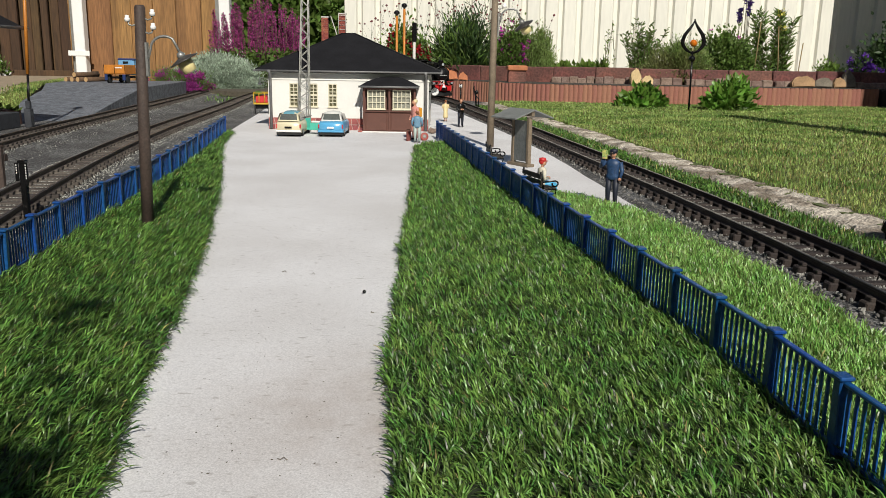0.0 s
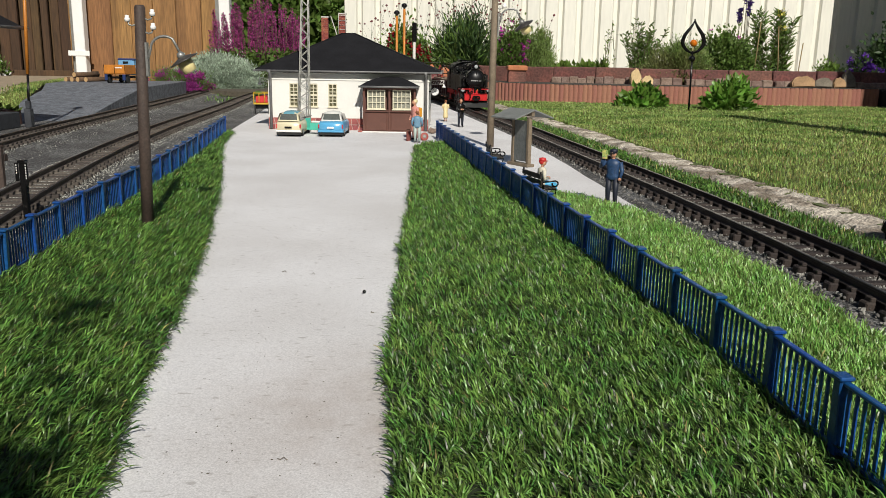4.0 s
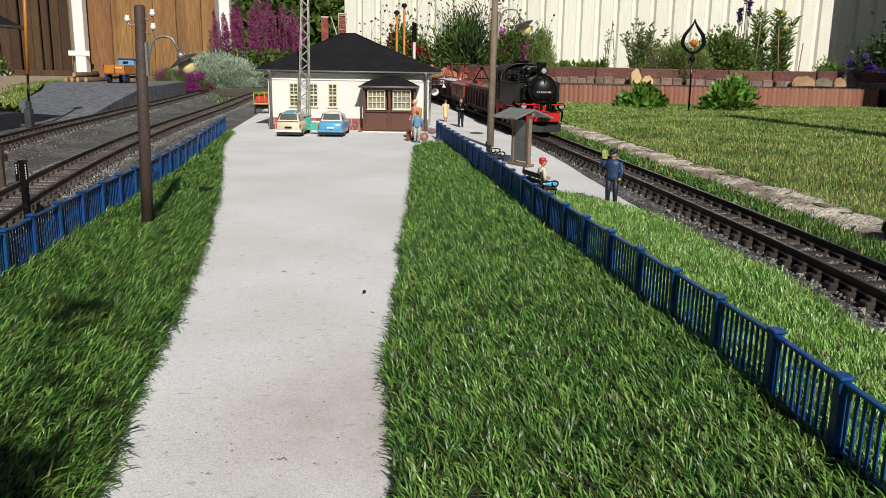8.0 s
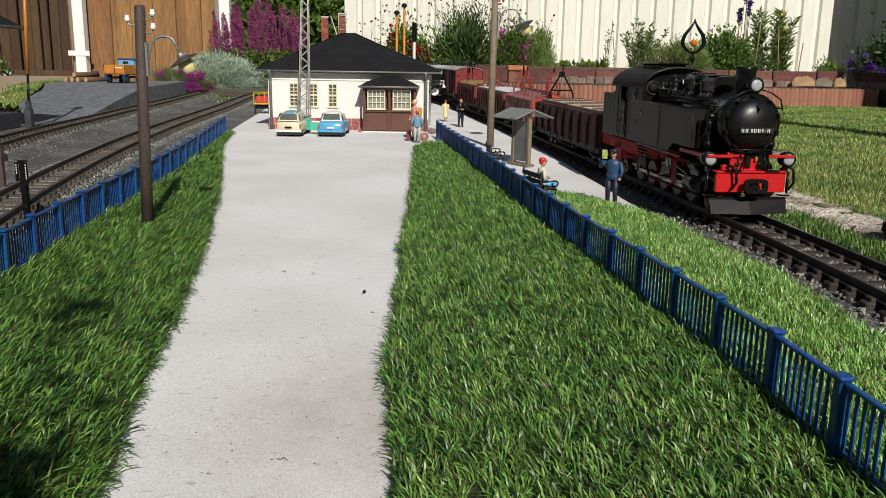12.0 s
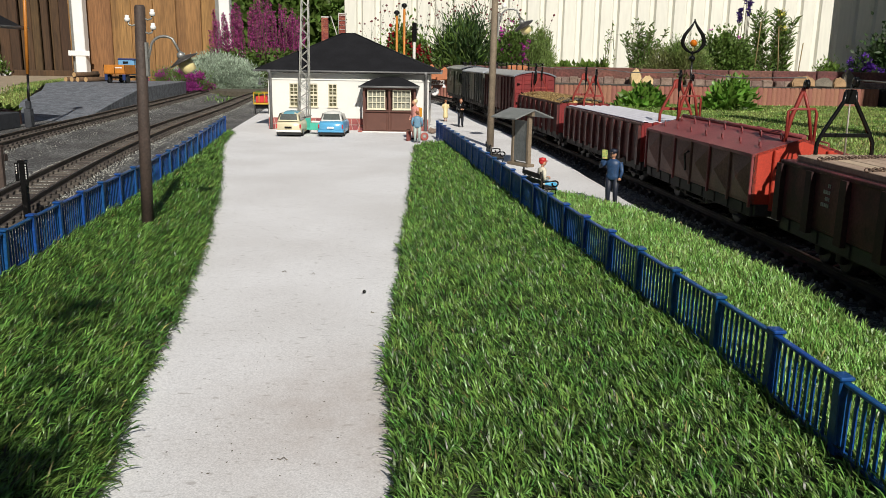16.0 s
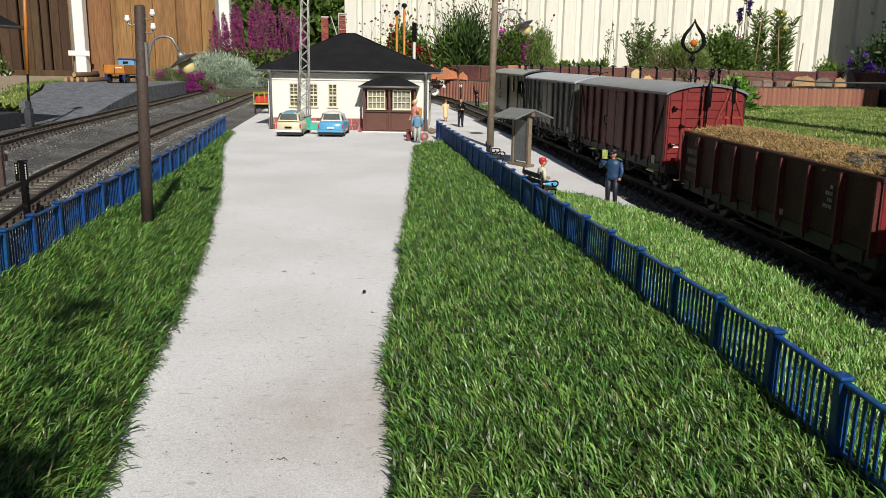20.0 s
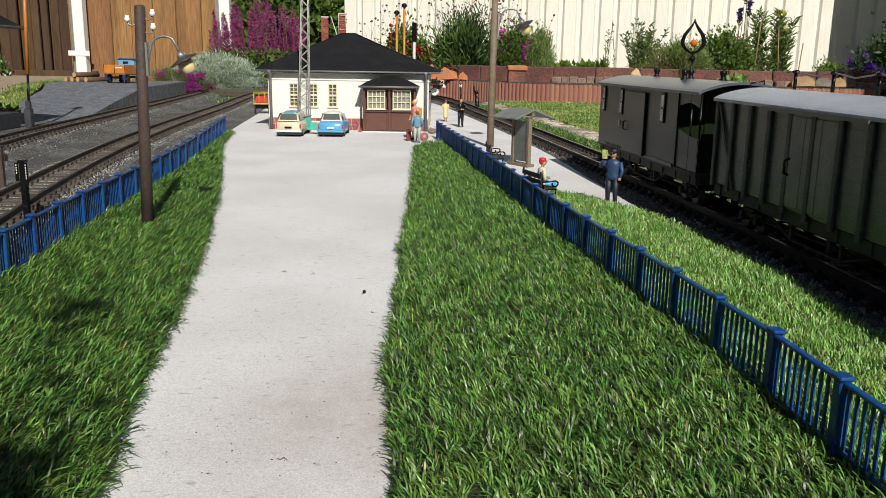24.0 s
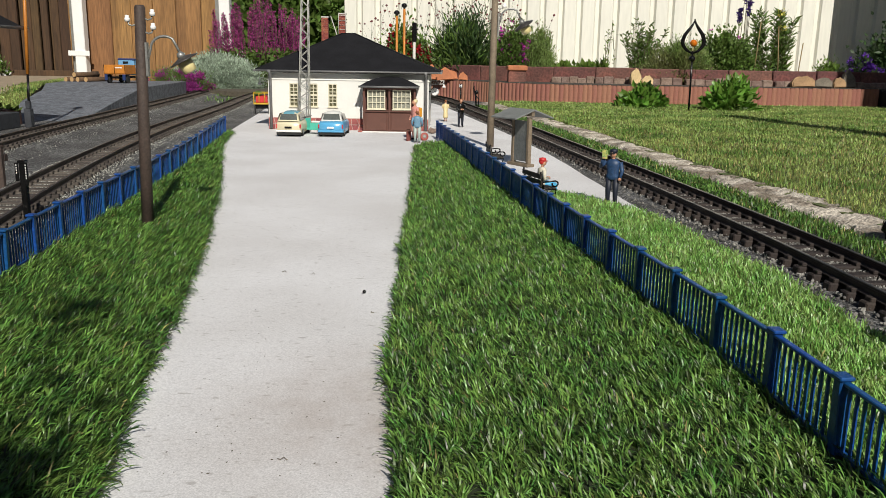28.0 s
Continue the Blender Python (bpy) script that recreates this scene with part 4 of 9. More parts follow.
def lattice_window(parent, x0, x1, z0, z1, y, cols, rows, glass, split=None, name="window"):
    f = Mesh().box(x0 - 0.0022, x0, y - 0.002, y + 0.004, z0 - 0.0022, z1 + 0.0022).box(x1, x1 + 0.0022, y - 0.002, y + 0.004, z0 - 0.0022, z1 + 0.0022)
    f.box(x0, x1, y - 0.002, y + 0.004, z0 - 0.0022, z0).box(x0, x1, y - 0.002, y + 0.004, z1, z1 + 0.0022)
    w = part(name, f, M_CREAM, parent, "cream-painted lattice window")
    for i in range(1, cols):
        x = x0 + (x1 - x0) * i / cols
        part("glazing_bar", Mesh().box(x - 0.0008, x + 0.0008, y - 0.0012, y + 0.002, z0, z1), M_CREAM, w)
    for j in range(1, rows):
        z = z0 + (z1 - z0) * j / rows
        h = 0.0022 if split == j else 0.0008
        part("glazing_bar", Mesh().box(x0, x1, y - 0.0015, y + 0.002, z - h, z + h), M_CREAM, w)
    part("pane", Mesh().box(x0, x1, y + 0.0025, y + 0.0035, z0, z1), glass, w, "window glass")
    part("window_sill", Mesh().box(x0 - 0.004, x1 + 0.004, y - 0.005, y + 0.002, z0 - 0.0045, z0 - 0.0022, 0.0006), M_CREAM, w)
    return w


def build_station():
    rng = random.Random(21)
    st = thing("station_building", "white rendered station house with black hipped roof", "building")
    x0, x1, y0, y1, g, top = -0.431, -0.041, 2.055, 2.42, -0.012, 0.124
    wins = [(-0.3797, -0.3583), (-0.3322, -0.3108), (-0.2850, -0.2636)]
    w = Mesh()
    t = 0.008
    w.box(x0, x1, y0, y0 + t, g, 0.043).box(x0, x1, y0, y0 + t, 0.099, top)
    edge = [x0] + [v for q in wins for v in q] + [x1]
    for a, b in zip(edge[::2], edge[1::2]):
        w.box(a, b, y0, y0 + t, 0.043, 0.099)
    part("front_wall", w, M_WALLWHITE, st, "white rendered front wall")
    part("side_wall", Mesh().box(x0, x0 + t, y0 + t, y1, g, top), M_WALLWHITE, st)
    part("side_wall", Mesh().box(x1 - t, x1, y0 + t, y1, g, top), M_WALLWHITE, st)
    part("rear_wall", Mesh().box(x0, x1, y1, y1 + t, g, top), M_WALLWHITE, st)
    part("wall_band", Mesh().box(x0 - 0.003, x1 + 0.003, y0 - 0.0025, y0 + 0.003, 0.107, 0.1085, 0.0004), M_WALLWHITE, st)
    part("cornice", Mesh().box(x0 - 0.004, x1 + 0.004, y0 - 0.004, y1 + 0.012, top, 0.1275), M_SOFFIT, st, "grey boarded soffit")
    for a, b in wins:
        lattice_window(st, a + 0.0022, b - 0.0022, 0.0455, 0.0965, y0 + 0.001, 2, 6, M_PANE, 3)
    # plinth of red rubble
    for a, b, nx in ((x0, -0.199, 16), (-0.067, x1, 3)):
        pl = part("plinth", Mesh().box(a, b, y0 - 0.003, y0 - 0.0005, g, 0.017), M_MORTAR, st, "red rubble stone plinth with pale joints")
        for q in flat_polys(rng, a, b, g, 0.017, nx, 2):
            part("stone", Mesh().prism(q, y0 - 0.0045, y0 - 0.002, "y"), M_PLINTH, pl)
    # roof
    ex0, ex1, ey0, ey1, ez = -0.457, -0.013, 2.036, 2.455, 0.1305
    ra, rb, ry, rz = -0.272, -0.238, 2.24, 0.2225
    rf = part("roof", Mesh().add([(ex0, ey0, ez), (ex1, ey0, ez), (ex1, ey1, ez), (ex0, ey1, ez), (ra, ry, rz), (rb, ry, rz), (ex0, ey0, ez - 0.003), (ex1, ey0, ez - 0.003), (ex1, ey1, ez - 0.003), (ex0, ey1, ez - 0.003)],
                                 [(0, 1, 5, 4), (1, 2, 5), (2, 3, 4, 5), (3, 0, 4), (9, 8, 7, 6), (0, 6, 7, 1), (1, 7, 8, 2), (2, 8, 9, 3), (3, 9, 6, 0)]), M_ROOF, st, "black felt hipped roof")
    for a, b in (((ex0, ey0, ez), (ra, ry, rz)), ((ex1, ey0, ez), (rb, ry, rz)), ((ra, ry, rz), (rb, ry, rz))):
        part("ridge", Mesh().tube([a, b], 0.0022, 6), M_ROOF, rf)
    part("gutter", Mesh().tube([(ex0, ey0 - 0.002, ez - 0.002), (ex1, ey0 - 0.002, ez - 0.002)], 0.0023, 8).tube([(ex0 - 0.002, ey0, ez - 0.002), (ex0 - 0.002, ey1, ez - 0.002)], 0.003, 8).tube([(ex1 + 0.002, ey0, ez - 0.002), (ex1 + 0.002, ey1, ez - 0.002)], 0.003, 8), M_GUTTER, st, "grey zinc gutter")
    for x in (-0.4235, -0.0475):
        part("downpipe", Mesh().tube([(x, 2.03, 0.128), (x, 2.044, 0.118), (x, 2.046, 0.1), (x, 2.046, -0.01)], 0.0036, 8), M_GUTTER, st, "grey zinc downpipe")
    for k, (cx, cw, z0, z1) in enumerate(((-0.3245, 0.0088, 0.165, 0.268), (-0.2775, 0.0085, 0.18, 0.277))):
        c = part("chimney", Mesh().box(cx - cw + 0.001, cx + cw - 0.001, 2.291, 2.307, z0, z1), M_MORTAR, st, "red brick chimney")
        z, row = z0, 0
        while z < z1 - 0.004:
            for i in range(2):
                a = cx - cw + (2 * cw * i / 2) - (0.004 if row % 2 and i else 0)
                b = cx - cw + (2 * cw * (i + 1) / 2) - (0.004 if row % 2 and not i else 0)
                part("brick", Mesh().box(a, b - 0.0006, 2.289, 2.309, z, z + 0.0042), M_BRICK, c)
            z += 0.005
            row += 1
        part("cap", Mesh().box(cx - cw - 0.001, cx + cw + 0.001, 2.288, 2.31, z1 - 0.004, z1, 0.0006), M_PALECAP, c, "pale chimney cap")
        if k:
            lad = Mesh().tube([(cx - cw - 0.001, 2.287, z1 - 0.06), (cx - cw - 0.001, 2.287, z1)], 0.0009, 5).tube([(cx + cw + 0.001, 2.287, z1 - 0.06), (cx + cw + 0.001, 2.287, z1)], 0.0009, 5)
            for q in range(5):
                lad.tube([(cx - cw, 2.287, z1 - 0.055 + q * 0.012), (cx + cw, 2.287, z1 - 0.055 + q * 0.012)], 0.0006, 5)
            part("sweep_ladder", lad, M_PALECAP, c, "pale chimney ladder")
        else:
            part("ladder_stay", Mesh().tube([(-0.308, 2.29, 0.268), (-0.287, 2.26, 0.215)], 0.0014, 6), M_PALECAP, c)
    # porch
    px0, px1, py = -0.196, -0.0705, 2.0
    po = part("porch", Mesh().box(px0 + 0.003, px1 - 0.003, py + 0.003, y0 - 0.005, -0.0115, 0.042).box(px0 + 0.003, px1 - 0.003, py + 0.02, y0, 0.042, 0.092), M_BROWN, st, "brown painted wooden porch")
    for x in (px0, -0.1355, px1 - 0.005):
        part("porch_post", Mesh().box(x, x + 0.005, py, py + 0.006, -0.011, 0.094, 0.0006), M_BROWN, po)
    part("porch_post", Mesh().box(px0, px0 + 0.005, y0 - 0.012, y0 - 0.005, -0.011, 0.094, 0.0006).box(px1 - 0.005, px1, y0 - 0.012, y0 - 0.005, -0.011, 0.094, 0.0006), M_BROWN, po)
    part("porch_rail", Mesh().box(px0, px1, py - 0.0015, py + 0.004, 0.0365, 0.0395, 0.0005).box(px0, px1, py - 0.001, py + 0.006, 0.089, 0.094, 0.0005), M_BROWN, po)
    for a, b in ((-0.189, -0.139), (-0.129, -0.078)):
        part("panel", Mesh().box(a, b, py + 0.0012, py + 0.004, -0.007, 0.0335, 0.0008), M_BROWN, po)
        lattice_window(po, a + 0.006, b - 0.006, 0.0455, 0.086, py + 0.003, 4, 3, M_CURTAINPANE)
    part("porch_base", Mesh().box(px0 - 0.001, px1 + 0.001, py - 0.002, py + 0.004, -0.0118, -0.0095), M_WALLWHITE, po)
    n = 6
    m = Mesh()
    v, f = [], []
    for i in range(n + 1):
        u = i / n
        h = 0.0965 + 0.021 * math.sin(u * math.pi / 2)
        ins = 0.057 * u ** 1.05
        y = py - 0.010 + 0.058 * u
        v += [(px0 - 0.008 + ins, y, h), (px1 + 0.008 - ins, y, h)]
    for i in range(n):
        f.append((2 * i, 2 * i + 1, 2 * i + 3, 2 * i + 2))
    k = len(v)
    v += [(px0 - 0.008, y0 - 0.001, 0.0965), (px1 + 0.008, y0 - 0.001, 0.0965)]
    f += [tuple([2 * i for i in range(n + 1)] + [k]), tuple([2 * i + 1 for i in range(n, -1, -1)] + [k + 1]), (0, k, k + 1, 1), (2 * n, 2 * n + 1, k + 1, k)]
    part("porch_roof", m.add(v, f), M_ROOF, po, "curved black felt porch roof")
    part("porch_gutter", Mesh().tube([(px0 - 0.009, py - 0.011, 0.0955), (px1 + 0.009, py - 0.011, 0.0955)], 0.0024, 8), M_GUTTER, po, "grey porch gutter")
    part("step_stone", Mesh().box(-0.205, -0.194, 2.012, 2.03, -0.0118, -0.005, 0.001), M_PLINTH, st)
    part("step_stone", Mesh().box(-0.208, -0.197, 2.0, 2.012, -0.0118, -0.0085, 0.001), M_PLINTH, st)
    # clock and bracket lamps
    c = thing("platform_clock", "round white station clock on a wall bracket", "clock")
    part("case", Mesh().lathe([(0.0085, 0.0), (0.0105, 0.001), (0.0105, 0.005), (0.0096, 0.0055)], 24, pose(-0.0265, 2.105, 0.0825, 90, 0, 0)).tube([(-0.041, 2.1, 0.0825), (-0.033, 2.102, 0.0825)], 0.0015, 6), M_BLACK, c)
    part("dial", Mesh().lathe([(0.0094, 0.0054), (0.0094, 0.0058)], 24, pose(-0.0265, 2.105, 0.0825, 90, 0, 0)), M_PORCELAIN, c, "white dial")
    for i in range(12):
        a = i * math.pi / 6
        part("hour_mark", Mesh().box(-0.0004, 0.0004, -0.0003, 0.0003, 0.0068, 0.0086), M_BLACK, c, m=pose(-0.0265, 2.0988, 0.0825, 0, 30 * i, 0))
    for ang, L in ((-35, 0.0065), (60, 0.0048)):
        part("pointer", Mesh().box(-0.0004, 0.0004, -0.0003, 0.0003, -0.001, L), M_BLACK, c, m=pose(-0.0265, 2.0985, 0.0825, 0, ang, 0))
    for s, bx in ((1, -0.0395), (-1, -0.4325)):
        b = thing("bracket_lamp", "white lattice bracket lamp on the station wall", "lamp", "bracket lamps")
        m = Mesh().tube([(bx, 2.13, 0.1085), (bx + s * 0.036, 2.13, 0.1085)], 0.0009, 5).tube([(bx, 2.13, 0.0995), (bx + s * 0.034, 2.13, 0.1005)], 0.0009, 5)
        for i in range(6):
            m.tube([(bx + s * 0.006 * i, 2.13, 0.0995), (bx + s * 0.006 * (i + 1), 2.13, 0.1085)], 0.0006, 5)
        part("bracket", m, M_PALECAP, b)
        part("shade", Mesh().lathe([(0.0015, 0.008), (0.002, 0.004), (0.0052, 0.0015), (0.0052, 0.0)], 14, pose(bx + s * 0.035, 2.13, 0.092)).tube([(bx + s * 0.035, 2.13, 0.1), (bx + s * 0.035, 2.13, 0.1085)], 0.0007, 5), M_PORCELAIN, b, "white lamp shade")


M_SOFFIT = mat("soffit_grey", (0.16, 0.155, 0.14), 0.8, 0.15, 60, 500, 0.1)
M_PANE = mat("olive_glass", (0.15, 0.14, 0.085), 0.12, 0.2, 60, 500, 0.0)
M_CURTAINPANE = mat("curtained_glass", (0.27, 0.27, 0.22), 0.25, 0.25, 120, 500, 0.0)
M_PALECAP = mat("pale_stone", (0.55, 0.53, 0.48), 0.8, 0.1, 60, 500, 0.1)
build_station()


# ---- the train: each vehicle has y = 0 at its front and runs towards -y ----
WHEELS = []
VEHICLES = []


M_WHEELRIM = mat("worn_wheel_rim", (0.045, 0.042, 0.04), 0.42, 0.3, 60, 500, 0.1, metal=0.5)


def wheelset(parent, y, r, gauge=0.022, spokes=True, hub=M_UNDER, tyre=None, width=0.005, x_out=None, label="", turn=0.0):
    m = Mesh()
    ax = pose(0, 0, 0, 0, 90, 0)
    for s in (-1, 1):
        w = pose(s * gauge, 0, 0, 0, 90 * s, 0)
        m.slot = 1
        m.lathe([(r * 0.82, -0.001), (r + 0.0016, -0.001), (r + 0.0016, 0.0004), (r, 0.0008), (r * 0.985, width), (r * 0.82, width)], 24, w)
        m.slot = 0
        m.lathe([(r * 0.25, 0.0), (r * 0.25, width + 0.0006), (r * 0.08, width + 0.0012)], 12, w)
        n = 10 if spokes else 5
        for k in range(n):
            a = 2 * math.pi * k / n
            c, q = math.cos(a), math.sin(a)
            m.tube([(s * (gauge + width * 0.5), c * r * 0.2, q * r * 0.2), (s * (gauge + width * 0.5), c * r * 0.86, q * r * 0.86)], r * (0.055 if spokes else 0.13), 6, False)
    m.tube([(-gauge - 0.004, 0, 0), (gauge + 0.004, 0, 0)], r * 0.12, 8)
    ob = part("wheelset", m, [hub, tyre or M_WHEELRIM], parent, label, m=pose(0, y, r, turn))
    WHEELS.append((ob, y, r, turn))
    return ob


def bars(parent, x, y0, z, rows, material=M_WHITE, side=-1, h=0.0028, w=0.0016, gap=0.0012, name="lettering"):
    """Rows of plain bars on a vehicle's side, like lines of small writing."""
    m = Mesh()
    for i, n in enumerate(rows):
        q = y0
        for k in range(n):
            ww = w * (0.7 + 0.6 * ((k * 7 + i * 3) % 5) / 4)
            m.box(x, x + side * 0.0004, q, q + ww, z - i * h * 1.7, z - i * h * 1.7 + h)
            q += ww + gap
    return part(name, m, material, parent, "small pale lettering on the side")


def bogie(parent, y, base=0.034, r=0.0118):
    b = part("bogie", Mesh().box(-0.03, -0.0275, y - base / 2 - 0.008, y + base / 2 + 0.008, 0.012, 0.019, 0.001).box(0.0275, 0.03, y - base / 2 - 0.008, y + base / 2 + 0.008, 0.012, 0.019, 0.001)
             .box(-0.03, 0.03, y - 0.004, y + 0.004, 0.014, 0.024, 0.001), M_UNDER, parent, "dark bogie frame with springs")
    for s in (-1, 1):
        for q in (-1, 1):
            yy = y + q * base / 2
            part("axle_box", Mesh().box(s * 0.0275, s * 0.0335, yy - 0.0045, yy + 0.0045, 0.008, 0.017, 0.001), M_UNDER, b)
        sp = Mesh()
        for k in range(3):
            sp.box(s * 0.0305, s * 0.0325, y - 0.012 + k * 0.003, y + 0.012 - k * 0.003, 0.0205 - k * 0.0016, 0.0218 - k * 0.0016)
        part("leaf_spring", sp, M_UNDER, b)
    for q in (-1, 1):
        wheelset(b, y + q * base / 2, r, spokes=False)
    return b


def coupling(parent, y, out):
    part("coupling", Mesh().box(-0.004, 0.004, y, y + out * 0.016, 0.022, 0.03, 0.001).lathe([(0.002, 0), (0.009, 0.001), (0.009, 0.003), (0.002, 0.004)], 14, pose(0, y + out * 0.014, 0.026, 90 * out, 0, 0)).tube([(0, y + out * 0.004, 0.024), (0, y + out * 0.026, 0.021), (0, y + out * 0.03, 0.024)], 0.0015, 6), M_UNDER, parent, "black centre buffer coupling")


M_ROPE = mat("rope", (0.42, 0.39, 0.33), 0.9, 0.2, 60, 500, 0.2)


def brake_frame(parent, y, material, top=0.150, base=0.086, wide=0.021, kind="a", thick=0.0019):
    m = Mesh()
    if kind == "a":
        for s in (-1, 1):
            m.tube([(s * wide, y, base - 0.012), (s * wide * 0.97, y, base + 0.012), (s * wide * 0.80, y, base + 0.021), (s * 0.005, y, top - 0.020), (s * 0.004, y, top - 0.012)], thick, 6)
        m.box(-wide * 0.84, wide * 0.84, y - thick, y + thick, base + 0.017, base + 0.017 + thick * 1.8)
        m.box(-0.0045, 0.0045, y - 0.0022, y + 0.0022, top - 0.022, top - 0.010, 0.001)
        f = part("brake_frame", m, material, parent, "upright A-shaped brake cable frame")
        if material is M_BLACK:
            part("brake_rope", Mesh().tube([(0, y, top - 0.006), (0.001, y, base)], 0.0008, 5), M_ROPE, f, "twisted rope")
        else:
            part("tension_rod", Mesh().tube([(0.002, y - 0.003, top + 0.002), (0.0015, y - 0.003, top - 0.010), (0.0015, y - 0.003, top - 0.024), (0.001, y - 0.003, top - 0.026), (0.001, y - 0.003, base - 0.002)], [0.0012, 0.0022, 0.0022, 0.0008, 0.0008], 8), M_BLACK, f, "black tension rod")
    else:
        m.tube([(-0.012, y, base - 0.012), (-0.012, y, base + 0.026), (-0.008, y, base + 0.028), (0.014, y, base + 0.028), (0.016, y, base + 0.024), (0.016, y, base - 0.012)], 0.0014, 6)
        m.tube([(-0.016, y, base - 0.02), (-0.008, y + 0.001, base + 0.02), (0.001, y, top - 0.008), (0.004, y, top - 0.002)], [0.0014, 0.0022, 0.002, 0.0015], 6)
        m.tube([(0.014, y, base - 0.004), (0.008, y, base + 0.026), (0.001, y, top - 0.01)], 0.0016, 6)
        f = part("brake_frame", m, material, parent, "bent red brake cable frame")
    part("pulley", Mesh().lathe([(0.002, -0.0012), (0.0046, -0.0012), (0.0036, 0), (0.0046, 0.0012), (0.002, 0.0012)], 14, pose(0.001, y - 0.004, top - 0.004, 0, 90, 0)), M_BLACK, f, "black cable pulley")
    return f


def hose(parent, y, x, z, material=M_BLACK):
    part("brake_hose", Mesh().tube([(x, y, z), (x + 0.002, y - 0.006, z + 0.006), (x + 0.01, y - 0.008, z + 0.002), (x + 0.012, y - 0.006, z - 0.012), (x + 0.008, y - 0.004, z - 0.02)], 0.0016, 7), material, parent, "black brake hose")


def cable(parent, y0, y1, z=0.149):
    part("brake_cable", Mesh().tube([(0.002, y0, z), (0.002, (y0 + y1) / 2, z - 0.0035), (0.002, y1, z)], 0.0007, 5), M_STEEL, parent, "thin grey brake cable over the wagon")


def underframe(parent, L, z=0.036, bogies=True):
    u = part("underframe", Mesh().box(-0.0448, -0.040, 0.002, L - 0.002, z - 0.0125, z - 0.0003, 0.001).box(0.040, 0.0448, 0.002, L - 0.002, z - 0.0125, z - 0.0003, 0.001).box(-0.042, 0.042, 0.0, 0.005, z - 0.012, z, 0.001).box(-0.042, 0.042, L - 0.005, L, z - 0.012, z, 0.001), M_UNDER, parent, "dark steel underframe")
    for s in (-1, 1):
        t = Mesh().tube([(s * 0.037, L * 0.24, z - 0.008), (s * 0.037, L * 0.40, 0.012), (s * 0.037, L * 0.60, 0.012), (s * 0.037, L * 0.76, z - 0.008)], 0.0013, 6)
        for k in (0.40, 0.60):
            t.box(s * 0.0355, s * 0.0385, L * k - 0.002, L * k + 0.002, 0.011, z - 0.006)
        part("truss_rod", t, M_UNDER, u)
        part("step", Mesh().box(s * 0.040, s * 0.047, 0.02, 0.036, 0.014, 0.0155).tube([(s * 0.041, 0.022, 0.0155), (s * 0.041, 0.022, z - 0.006)], 0.0009, 5).tube([(s * 0.041, 0.034, 0.0155), (s * 0.041, 0.034, z - 0.006)], 0.0009, 5), M_UNDER, u)
    for s in (-1, 1):
        for k in range(9):
            y = 0.02 + (L - 0.04) * k / 8
            part("sill_bracket", Mesh().box(s * 0.0446, s * 0.0462, y - 0.0022, y + 0.0022, z - 0.011, z - 0.001, 0.0004), M_UNDER, u)
    part("centre_sill", Mesh().box(-0.013, 0.013, 0.006, L - 0.006, z - 0.016, z - 0.002, 0.001), M_UNDER, u)
    for q in (0.30, 0.40, 0.60, 0.70):
        part("cross_member", Mesh().box(-0.038, 0.038, L * q - 0.003, L * q + 0.003, z - 0.013, z - 0.004, 0.0008), M_UNDER, u)
    part("air_reservoir", Mesh().tube([(0.022, L * 0.56, 0.021), (0.022, L * 0.68, 0.021)], 0.0075, 12).tube([(-0.024, L * 0.33, 0.022), (-0.024, L * 0.41, 0.022)], 0.006, 12), M_UNDER, u)
    part("brake_rod", Mesh().tube([(-0.028, L * 0.2, 0.013), (-0.028, L * 0.48, 0.017), (-0.028, L * 0.8, 0.013)], 0.0011, 6).box(-0.031, -0.026, L * 0.47, L * 0.485, 0.011, z - 0.006), M_UNDER, u)
    part("brake_cylinder", Mesh().tube([(-0.012, L * 0.44, 0.024), (-0.012, L * 0.52, 0.024)], 0.0085, 12).box(0.008, 0.02, L * 0.45, L * 0.55, 0.018, 0.03, 0.001), M_UNDER, u, "brake cylinder")
    coupling(parent, 0.0, -1)
    coupling(parent, L, 1)
    if bogies:
        bogie(parent, L * 0.155)
        bogie(parent, L * 0.845)
    return u


